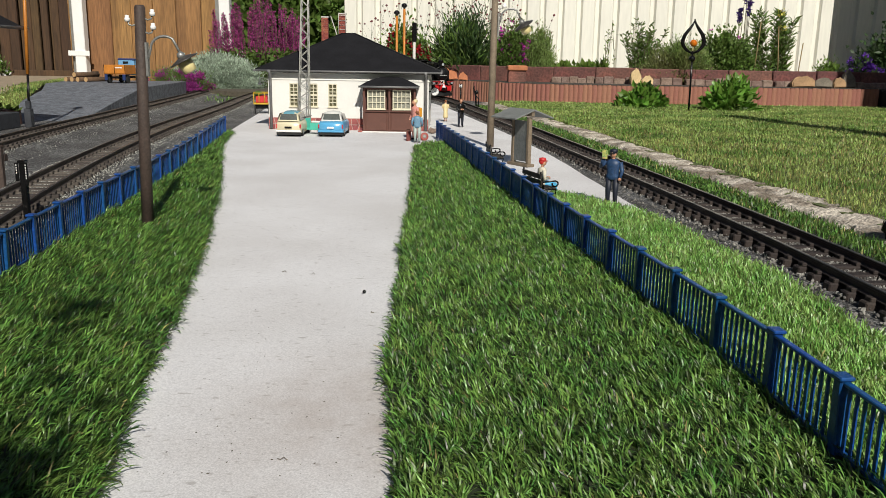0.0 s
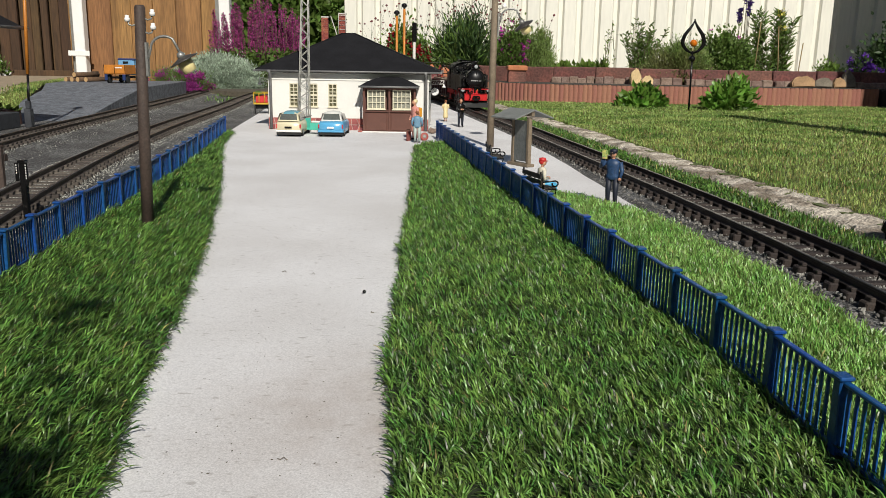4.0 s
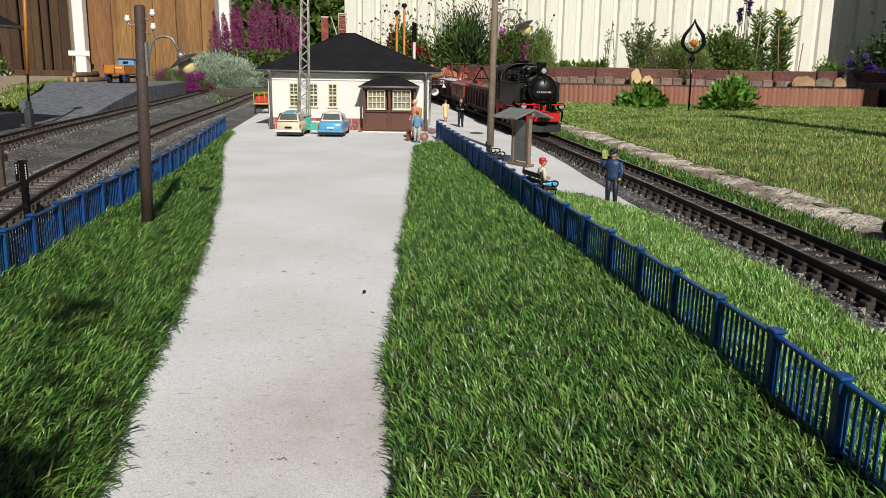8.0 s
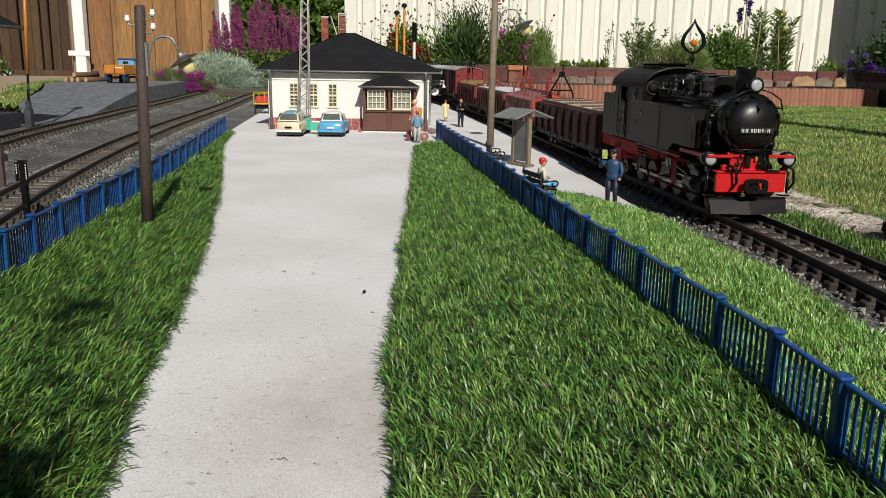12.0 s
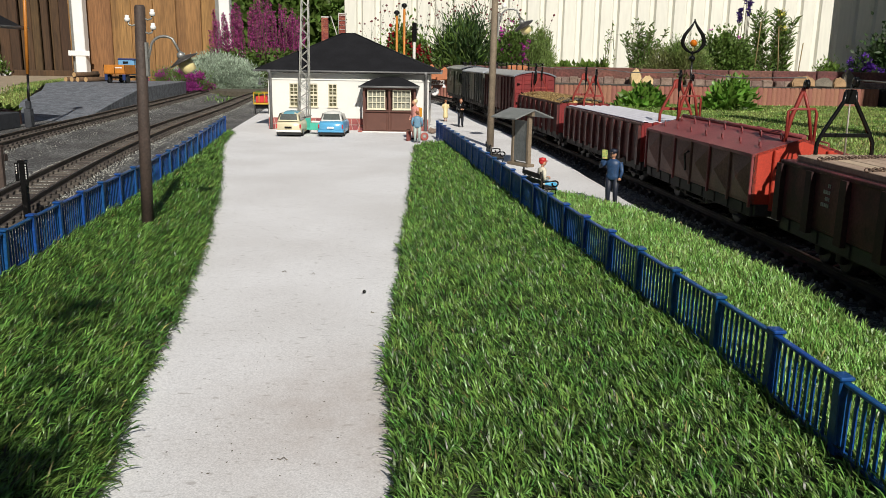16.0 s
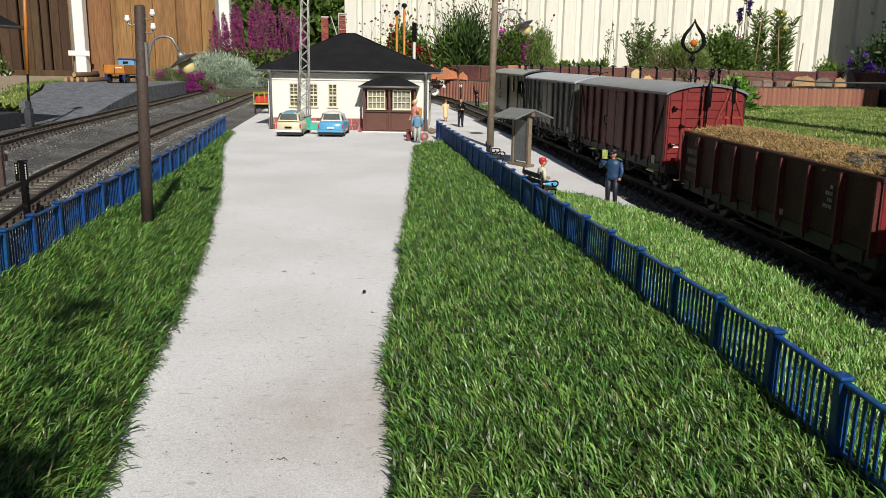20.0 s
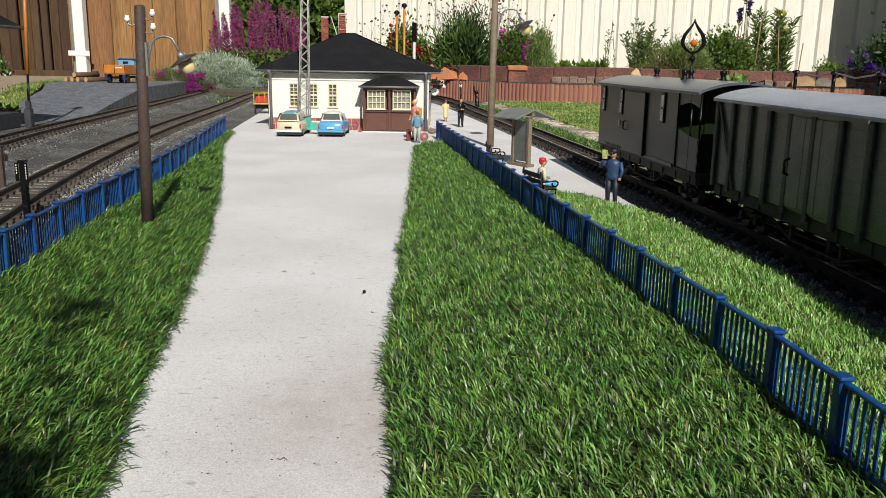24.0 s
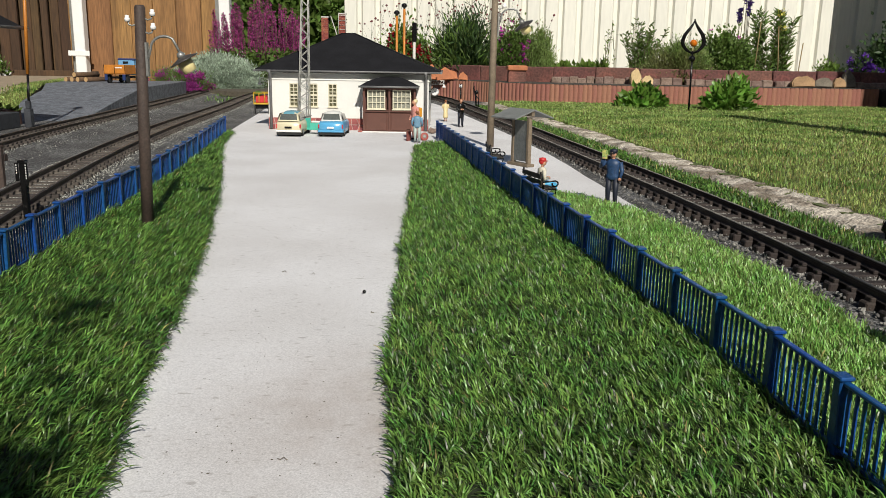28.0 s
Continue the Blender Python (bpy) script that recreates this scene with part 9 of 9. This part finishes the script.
M_FL_VIOLET = mat("petal_violet", (0.11, 0.03, 0.33), 0.6, 0.2, 20, 200, 0.0, island=0.4, trans=0.3)
M_FL_YELLOW = mat("petal_yellow", (0.65, 0.6, 0.12), 0.55, 0.15, 20, 200, 0.0, island=0.2, trans=0.3)
M_SEED = mat("seed_head", (0.14, 0.03, 0.035), 0.7, 0.2, 20, 200, 0.0, island=0.4)


def dome_points(rng, n, c, r, clumps, tight=0.3, low=0.0):
    """Points gathered in clumps over a mound, with gaps between them; also the way outwards."""
    d = rng.normal(size=(clumps, 3))
    d[:, 2] = np.abs(d[:, 2]) + low
    d /= np.linalg.norm(d, axis=1)[:, None]
    rad = rng.uniform(0.55, 1.0, clumps)[:, None]
    cc = d * rad
    k = rng.integers(0, clumps, n)
    p = cc[k] + rng.normal(size=(n, 3)) * tight * rng.uniform(0.3, 1.0, n)[:, None]
    p[:, 2] = np.abs(p[:, 2])
    out = p / (np.linalg.norm(p, axis=1)[:, None] + 1e-6)
    return p * np.array(r) + np.array(c), out


def stems(parent, rng, c, r, n, material=M_STEM, thick=0.003):
    m = Mesh()
    for _ in range(n):
        a, q = rng.uniform(0, 2 * math.pi), rng.uniform(0.1, 0.8)
        x, y = c[0] + 0.12 * r[0] * math.cos(a), c[1] + 0.12 * r[1] * math.sin(a)
        ex, ey = c[0] + q * r[0] * math.cos(a), c[1] + q * r[1] * math.sin(a)
        h = r[2] * math.sqrt(max(0.1, 1 - q * q)) * rng.uniform(0.7, 0.95)
        m.tube([(x, y, c[2] - 0.02), ((x + ex) / 2, (y + ey) / 2, c[2] + h * 0.55), (ex, ey, c[2] + h)], thick, 5, True, thick * 0.4)
    return tagged(part("stem_bunch", m, material, parent), kind="stuff")


def shrub(name, label, c, r, n, length, width, material, seed, clumps=40, up=0.5, tight=0.3, flowers=None, nf=0, fsize=0.01, category="shrub", low=0.0):
    rng = np.random.default_rng(seed)
    t = thing(name, label, category, "garden plants")
    stems(t, random.Random(seed), c, r, 14)
    p, out = dome_points(rng, n, c, r, clumps, tight, low)
    d = out * 1.0 + rng.normal(size=(n, 3)) * 0.6 + np.array([0, 0, up])
    part("foliage", leaves(rng, p, d, length, width, material, "foliage"), None, t)
    if flowers is not None:
        k = nf
        p, out = dome_points(rng, k, c, [q * 1.08 for q in r], max(8, clumps // 2), tight * 0.5, low)
        pet = 6
        base = np.repeat(p, pet, axis=0)
        d = rng.normal(size=(k * pet, 3)) + np.repeat(out, pet, axis=0) * 0.8
        part("blossoms", leaves(rng, base, d, fsize, fsize * 0.8, flowers, "blossoms"), None, t)
    return t


def salvia(label, c, r, n, height, seed, material):
    rng = np.random.default_rng(seed)
    t = thing("salvia", label, "flowering plant", "garden plants")
    st = Mesh()
    pts, dirs = [], []
    for i in range(n):
        x, y = c[0] + rng.uniform(-1, 1) * r[0], c[1] + rng.uniform(-1, 1) * r[1]
        h = height * rng.uniform(0.72, 1.05) * (1 - 0.25 * ((x - c[0]) / r[0]) ** 2)
        lx, ly = rng.normal(0, 0.016), rng.normal(0, 0.02)
        st.tube([(x, y, c[2]), (x + lx * 0.4, y + ly * 0.4, c[2] + h * 0.5), (x + lx, y + ly, c[2] + h)], 0.0022, 4, False, 0.0012)
        m = 190
        u = 0.36 + 0.64 * rng.random(m) ** 0.9
        wid = 0.0115 * (1.12 - u) ** 0.5 + 0.001
        a = rng.uniform(0, 2 * np.pi, m)
        px = np.stack([x + lx * u, y + ly * u, c[2] + h * u], 1)
        dd = np.stack([np.cos(a), np.sin(a), np.full(m, 0.5)], 1)
        pts.append(px + dd * wid[:, None] * 0.4)
        dirs.append(dd)
    tagged(part("stem_bunch", st, M_STEM, t), kind="stuff")
    p, d = np.concatenate(pts), np.concatenate(dirs)
    part("blossoms", leaves(rng, p, d, 0.009, 0.0065, material, "blossoms"), None, t, "purple flower spikes")
    k = 6500
    base = np.stack([c[0] + rng.uniform(-1, 1, k) * r[0] * 1.05, c[1] + rng.uniform(-1, 1, k) * r[1] * 1.05, c[2] + height * 0.42 * rng.random(k) ** 1.3], 1)
    part("foliage", leaves(rng, base, rng.normal(size=(k, 3)) + np.array([0, 0, 0.3]), 0.034, 0.014, M_LEAF, "foliage"), None, t)
    return t


def leafy_stalks(name, label, c, spread, n, height, leaf, width, material, seed, per=46, lean=0.05, tip=None, tipsize=0.012, category="plant", first=0.08):
    """Upright stalks with leaves all along."""
    rng = np.random.default_rng(seed)
    t = thing(name, label, category, "garden plants")
    st = Mesh()
    P, D, F = [], [], []
    for i in range(n):
        x, y = c[0] + rng.uniform(-1, 1) * spread, c[1] + rng.uniform(-1, 1) * spread * 0.5
        h = height * rng.uniform(0.6, 1.0)
        lx = rng.normal(0, lean) * h * 4
        st.tube([(x, y, c[2] - 0.01), (x + lx * 0.35, y, c[2] + h * 0.5), (x + lx, y, c[2] + h)], 0.0028, 5, False, 0.001)
        u = rng.uniform(first, 1.0, per)
        a = rng.uniform(0, 2 * np.pi, per)
        P.append(np.stack([x + lx * u ** 1.3, np.full(per, y), c[2] + h * u], 1))
        D.append(np.stack([np.cos(a), np.sin(a), rng.uniform(0.2, 1.1, per)], 1))
        F.append((x + lx, y, c[2] + h))
    tagged(part("stem_bunch", st, M_STEM, t), kind="stuff")
    part("foliage", leaves(rng, np.concatenate(P), np.concatenate(D), leaf, width, material, "foliage"), None, t)
    if tip is not None:
        base = np.repeat(np.array(F), 10, axis=0) + rng.normal(size=(n * 10, 3)) * tipsize * 0.4
        part("blossoms", leaves(rng, base, rng.normal(size=(n * 10, 3)) + np.array([0, -0.3, 0.5]), tipsize, tipsize * 0.7, tip, "blossoms"), None, t)
    return t


def wiry(label, c, rx, height, n, seed, head=M_SEED):
    """Thin wiry stems with small round heads."""
    rng = random.Random(seed)
    t = thing("wiry_flowers", label, "flowering plant", "garden plants")
    st, hd = Mesh(), Mesh()
    for i in range(n):
        x, y = c[0] + rng.uniform(-1, 1) * rx, c[1] + rng.uniform(-0.1, 0.1)
        h = height * rng.uniform(0.6, 1.0)
        lx = rng.uniform(-0.12, 0.12)
        tip = (x + lx, y, c[2] + h)
        mid = (x + lx * 0.3, y, c[2] + h * 0.55)
        st.tube([(x, y, c[2]), (x + lx * 0.05, y, c[2] + h * 0.3), mid, (x + lx * 0.8, y, c[2] + h * 0.85), tip], 0.0011, 4, False, 0.0006)
        for k in range(rng.randint(2, 5)):
            e = (mid[0] + rng.uniform(-0.09, 0.09), y + rng.uniform(-0.03, 0.03), c[2] + h * rng.uniform(0.65, 1.0))
            st.tube([mid, ((mid[0] + e[0]) / 2 + 0.01, y, (mid[2] + e[2]) / 2), e], 0.0007, 4, False, 0.0004)
            hd.rock(e, (0.0055, 0.0055, 0.005), k, 1)
        hd.rock(tip, (0.0075, 0.0075, 0.0065), i, 1)
    tagged(part("stem_bunch", st, M_LEAFDARK, t), kind="stuff")
    tagged(part("seed_heads", hd, head, t, "small dark red flower heads"), kind="stuff")
    return t


def build_plants():
    # beside the yard: silver bush, heather, tall sages, dark hedge behind
    shrub("santolina", "rounded silver-green cotton lavender bush", (-1.20, 4.38, -0.01), (0.245, 0.15, 0.17), 42000, 0.0145, 0.0045, M_LEAFGREY, 1, 150, 0.9, 0.13)
    shrub("heather", "low mound of magenta flowering heather", (-1.275, 4.06, 0.0), (0.165, 0.075, 0.096), 3000, 0.012, 0.004, M_LEAF, 2, 40, 0.8, 0.18, M_FL_MAGENTA, 3200, 0.0068, "flowering plant")
    salvia("tall purple flowering sage with dense upright spikes", (-1.0, 4.58, 0.0), (0.25, 0.10), 105, 0.45, 3, M_FL_PURPLE)
    shrub("hedge", "tall dark green leafy hedge filling the fence gap", (-0.93, 5.06, 0.0), (0.46, 0.16, 0.95), 9000, 0.058, 0.042, M_LEAF, 4, 120, 0.1, 0.18, category="hedge")
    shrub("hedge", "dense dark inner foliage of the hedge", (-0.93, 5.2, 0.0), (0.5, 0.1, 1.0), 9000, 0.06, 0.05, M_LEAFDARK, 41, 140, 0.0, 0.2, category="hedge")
    # behind the station and along the bed
    shrub("rose_bush", "red flowering bush behind the station", (-0.20, 4.42, 0.03), (0.145, 0.09, 0.26), 1900, 0.024, 0.014, M_LEAF, 5, 40, 0.4, 0.22, M_FL_RED, 260, 0.020, "flowering plant", 0.9)
    shrub("cosmos", "straggly green plant with a few pink blossoms", (-0.315, 4.46, 0.03), (0.06, 0.05, 0.20), 420, 0.018, 0.010, M_LEAFLIGHT, 52, 22, 0.5, 0.25, M_FL_PINK, 9, 0.015, "flowering plant")
    wiry("tall wiry stems with small dark red heads against the white fence", (-0.05, 4.62, 0.05), 0.42, 0.50, 24, 6)
    wiry("tall wiry stems with small dark red heads beside the bush", (0.35, 4.66, 0.05), 0.2, 0.46, 10, 61)
    shrub("oleander", "large dark green narrow-leaved bush beside the bed", (0.15, 4.46, 0.03), (0.205, 0.16, 0.32), 7500, 0.046, 0.0085, M_LEAFDARK, 7, 80, 0.5, 0.24)
    shrub("oleander", "grey-green narrow-leaved shoots of a dark bush", (0.10, 4.38, 0.02), (0.20, 0.11, 0.27), 1700, 0.050, 0.008, M_LEAF, 71, 40, 0.6, 0.26)
    shrub("asters", "bush with pink daisy-like flowers", (0.335, 4.34, 0.05), (0.115, 0.08, 0.255), 4200, 0.018, 0.009, M_LEAF, 8, 60, 0.4, 0.22, M_FL_PINK, 110, 0.015, "flowering plant", 0.7)
    shrub("dwarf_cypress", "feathery light green rounded bush", (0.465, 4.40, 0.05), (0.11, 0.09, 0.245), 17000, 0.020, 0.0042, M_FINE, 9, 90, 1.3, 0.15)
    for i, (x, y, h, w) in enumerate(((0.60, 4.28, 0.035, 0.05), (0.735, 4.24, 0.055, 0.07))):
        shrub("houseleek", "low pale green succulent rosette plant", (x, y, 0.10), (w, 0.05, h), 240, 0.036, 0.022, M_LEAFLIGHT, 10 + i, 14, 0.6, 0.2)
    leafy_stalks("wild_weed", "thin straggly weed with pale leaves", (0.855, 4.5, 0.06), 0.04, 5, 0.33, 0.017, 0.007, M_LEAFLIGHT, 12, 22, 0.03)
    leafy_stalks("snapdragon", "upright bushy green leafy plant", (1.01, 4.42, 0.06), 0.05, 34, 0.32, 0.028, 0.009, M_LEAF, 13, 40, 0.05)
    shrub("juniper", "spreading dwarf juniper hanging over the kerb", (1.085, 3.96, 0.055), (0.165, 0.14, 0.185), 24000, 0.019, 0.0040, M_JUNIPER, 14, 120, 0.7, 0.15)
    shrub("cranesbill", "leafy green bush with small pink flowers", (1.40, 4.32, 0.05), (0.165, 0.13, 0.265), 9500, 0.020, 0.012, M_LEAF, 15, 110, 0.3, 0.15, M_FL_PINK, 16, 0.016)
    leafy_stalks("lily", "tall green lily stalks with narrow leaves", (1.66, 4.36, 0.05), 0.085, 24, 0.385, 0.045, 0.009, M_LEAF, 16, 60, 0.03)
    leafy_stalks("lily_flower", "single lily stalk with a pale yellow flower", (1.705, 4.34, 0.05), 0.01, 2, 0.43, 0.045, 0.009, M_LEAF, 17, 50, 0.02, M_FL_YELLOW, 0.022, "flowering plant")
    leafy_stalks("delphinium", "dark violet delphinium spike", (1.53, 4.46, 0.06), 0.035, 6, 0.53, 0.016, 0.011, M_DELPHINIUM, 18, 70, 0.008, None, 0.01, "flowering plant", 0.82)
    for i, (x, z) in enumerate(((1.545, 0.37), (1.675, 0.35), (1.765, 0.27))):
        tagged(part("bamboo_stick", Mesh().tube([(x, 4.28, 0.04), (x + 0.02 * (-1) ** i, 4.29, z)], 0.0026, 6), M_STICK), "thin bamboo support stick in the bed", "stick", "bamboo sticks")
    shrub("pale_herb", "small pale green herb on the bed edge", (1.95, 4.34, 0.07), (0.075, 0.05, 0.10), 1000, 0.020, 0.008, M_LEAFLIGHT, 19, 30, 0.8, 0.22)
    shrub("bellflowers", "violet flowering cushion plant in the shade", (2.06, 4.22, 0.06), (0.11, 0.07, 0.135), 1200, 0.018, 0.010, M_LEAFDARK, 20, 30, 0.4, 0.2, M_FL_VIOLET, 620, 0.014, "flowering plant")
    shrub("dark_shrub", "dark green shrub in the shade of the wall", (2.34, 4.34, 0.05), (0.22, 0.14, 0.27), 8000, 0.030, 0.018, M_LEAFDARK, 22, 50, 0.3, 0.24)
    # broad-leaved plants on the lawn
    for i, (x, y, w, h, n) in enumerate(((0.785, 3.36, 0.080, 0.066, 520), (1.085, 3.24, 0.086, 0.098, 800))):
        shrub("hydrangea", "bushy bright green broad-leaved plant on the lawn", (x, y, -0.014), (w, w * 0.8, h), n, 0.036, 0.023, M_HYDRANGEA, 24 + i, 60, 0.3, 0.2)
    # weeds by the ramp and yard
    rng = np.random.default_rng(40)
    n = 13000
    u = rng.random(n)
    yy = 2.64 + 1.9 * u
    base = np.stack([np.interp(yy, [2.62, 2.82, 3.2, 3.44, 3.99, 4.9], [-1.34, -1.43, -1.545, -1.65, -1.77, -1.95]) + 0.008 - np.abs(rng.normal(0, 0.032, n)) * np.where(yy < 3.2, 1.7, 1.0), yy, np.interp(yy, [2.62, 3.2, 4.9], [-0.027, 0.032, 0.032])], 1)
    tagged(part("verge_grass", blades(rng, base, 0.015, 0.0030, 1.4, [M_LAWN, M_BLADE_DRY], "verge", share=0.12), None), "rough grass verge beside the ramp", "grass", kind="stuff")
    pts = []
    for x, y, k, s in ((-0.93, 3.62, 110, 0.05), (-1.04, 4.1, 260, 0.07), (-1.24, 4.05, 260, 0.05)):
        pts.append(np.stack([rng.normal(x, s, k), rng.normal(y, s * 1.6, k), np.full(k, -0.024)], 1))
    tagged(part("yard_weeds", blades(rng, np.concatenate(pts), 0.015, 0.004, 1.4, [M_BLADE, M_BLADE_DRY], "weeds", share=0.06), None), "tufts of green weeds between the yard tracks", "weeds", kind="stuff")
    shrub("planter_greens", "small green plants in the planter", (-1.20, 2.2, 0.012), (0.07, 0.025, 0.010), 120, 0.016, 0.009, M_LEAFLIGHT, 28, 16, 0.5, 0.2)
    shrub("daisy_clump", "small flowering clump beside the board fence", (-2.52, 4.75, 0.034), (0.07, 0.05, 0.10), 360, 0.025, 0.010, M_LEAF, 29, 16, 0.7, 0.25, M_WHITE, 10, 0.012, "flowering plant")


# ---- garden ornaments ----
def build_ornaments():
    o = thing("flame_ornament", "dark iron flame-shaped garden stake with an orange glass ball", "garden ornament")
    part("rod", Mesh().tube([(0.896, 3.1, -0.02), (0.893, 3.1, 0.205)], 0.0036, 8), M_BLACK, o)
    part("knob", Mesh().lathe([(0.002, -0.012), (0.010, -0.006), (0.012, 0.0), (0.010, 0.006), (0.002, 0.012)], 16, pose(0.893, 3.1, 0.178)), M_BLACK, o)
    for s in (-1, 1):
        q = [(0.893 + s * a, 3.1, z) for a, z in ((0.002, 0.197), (0.020, 0.206), (0.035, 0.222), (0.039, 0.240), (0.032, 0.262), (0.018, 0.280), (0.006, 0.298), (-0.002, 0.316))]
        m = Mesh()
        m.tube(q, [0.003, 0.005, 0.007, 0.0075, 0.007, 0.006, 0.004, 0.002], 8)
        part("flame_half", m, M_BLACK, o, "twisted iron flame band")
    part("glass_ball", Mesh().lathe([(0.001, -0.0125)] + [(0.0125 * math.cos(a), 0.0125 * math.sin(a)) for a in [math.pi * (i / 8 - 0.5) for i in range(1, 8)]] + [(0.001, 0.0125)], 20, pose(0.894, 3.1, 0.233)), M_AMBER, o, "orange glass ball")
    part("ball_stem", Mesh().tube([(0.893, 3.1, 0.200), (0.893, 3.1, 0.222)], 0.0022, 8).tube([(0.905, 3.098, 0.226), (0.909, 3.097, 0.238), (0.903, 3.096, 0.247)], 0.0024, 6), M_BALLSTEM, o, "pale brass holder of the ball")
    # stones and bricks lying on the wall
    rng = random.Random(6)
    for x, y, w, h, mt, lab in ((0.842, 3.76, 0.024, 0.036, M_YELLOWSTONE, "pale yellow pointed stone on the wall ledge"), (0.892, 3.76, 0.025, 0.020, M_YELLOWSTONE, "pale yellow flat stone on the wall ledge"),
                              (1.578, 3.75, 0.052, 0.026, M_OCHRE, "ochre rounded flat stone on the wall ledge"), (1.672, 3.76, 0.040, 0.021, M_GREYSTONE, "grey rough stone on the wall ledge"),
                              (1.738, 3.75, 0.029, 0.023, M_OCHRE, "orange-brown round stone on the wall ledge"), (1.795, 3.78, 0.030, 0.038, M_GREYSTONE, "grey upright stone at the wall end")):
        top = [(-w + 2 * w * i / 9, h * 2 * (0.25 + 0.75 * math.sin(math.pi * (i + 0.4) / 10) ** 0.7) * rng.uniform(0.85, 1.08)) for i in range(10)]
        st = Mesh().prism([(-w * 0.95, 0.0), (w * 0.95, 0.0)] + top[::-1], -0.012, 0.010, "y").prism([(a * 0.9, b * 0.93) for a, b in [(-w * 0.95, 0.002), (w * 0.95, 0.002)] + top[::-1]], -0.016, -0.012, "y")
        tagged(part("ledge_stone", st, mt, m=pose(x, y, 0.066, -14, rng.uniform(-4, 4), rng.uniform(-8, 8))), lab, "stone", "stones on the wall")
    for x, y, w, h in ((0.008, 4.045, 0.050, 0.062), (0.082, 4.03, 0.022, 0.040), (-0.07, 4.09, 0.034, 0.075)):
        sh = Mesh().prism([(-w, 0.0), (w, 0.0), (w * 0.9, h * 0.55), (w * 0.35, h * 0.72), (-w * 0.15, h), (-w * 0.6, h * 0.8), (-w * 0.95, h * 0.5)], -0.005, 0.005, "y").prism([(-w * 0.9, 0.002), (w * 0.9, 0.002), (w * 0.8, h * 0.5), (-w * 0.15, h * 0.92), (-w * 0.85, h * 0.45)], -0.009, -0.005, "y")
        tagged(part("terracotta_shard", sh, M_TERRA, m=pose(x, y, 0.0665, -12, rng.uniform(-6, 6), rng.uniform(-12, 12))), "broken orange terracotta shard standing on the wall", "shard", "terracotta shards")
    b = thing("brick_box", "small dark box topped with a red-brown brick", "planter")
    part("box", Mesh().box(0.288, 0.368, 3.90, 3.98, 0.060, 0.116, 0.003), M_SLAB, b)
    part("brick", Mesh().box(0.283, 0.374, 3.89, 3.985, 0.117, 0.140, 0.004), M_TERRA, b, "orange-red brick on top")
    # unseen post, added for the long shadow across the lawn
    p = thing("shadow_post", "plain wooden post added out of view to cast the lawn shadow", "post")
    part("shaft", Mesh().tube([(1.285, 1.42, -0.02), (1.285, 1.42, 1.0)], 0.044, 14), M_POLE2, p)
    # an unseen shrub added behind the camera to shadow the turf, with one shoot
    b = shrub("shadow_shrub", "loose green shrub with one tall shoot, added unseen to shadow the turf", (-0.058, -0.265, -0.02), (0.085, 0.06, 0.400), 6000, 0.022, 0.013, M_LEAF, 91, 90, 0.4, 0.12)
    part("shoot", Mesh().tube([(-0.058, -0.27, 0.3), (-0.056, -0.28, 0.46), (-0.052, -0.290, 0.595)], 0.0014, 5), M_STEM, b, "slender green shoot")
    nr = np.random.default_rng(17)
    k = 60
    c = np.stack([nr.normal(-0.050, 0.006, k), nr.normal(-0.290, 0.005, k), nr.normal(0.584, 0.010, k)], 1)
    part("shoot_leaves", leaves(nr, c, nr.normal(size=(k, 3)), 0.016, 0.008, M_LEAF, "shoot_leaves"), None, b)


M_BALLSTEM = mat("pale_brass", (0.50, 0.44, 0.20), 0.4, 0.2, 60, 300, 0.0)
M_AMBER = mat("amber_glass", (0.62, 0.16, 0.01), 0.12, 0.2, 60, 300, 0.0)
M_YELLOWSTONE = mat("yellow_stone", (0.58, 0.43, 0.22), 0.85, 0.15, 30, 300, 0.4)
M_GREYSTONE = mat("grey_stone", (0.19, 0.165, 0.125), 0.9, 0.3, 40, 300, 0.5)
M_OCHRE = mat("ochre_stone", (0.36, 0.225, 0.115), 0.85, 0.25, 30, 300, 0.4)
M_TERRA = mat("terracotta", (0.46, 0.17, 0.075), 0.85, 0.2, 30, 300, 0.3)

build_plants()
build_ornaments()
motions()
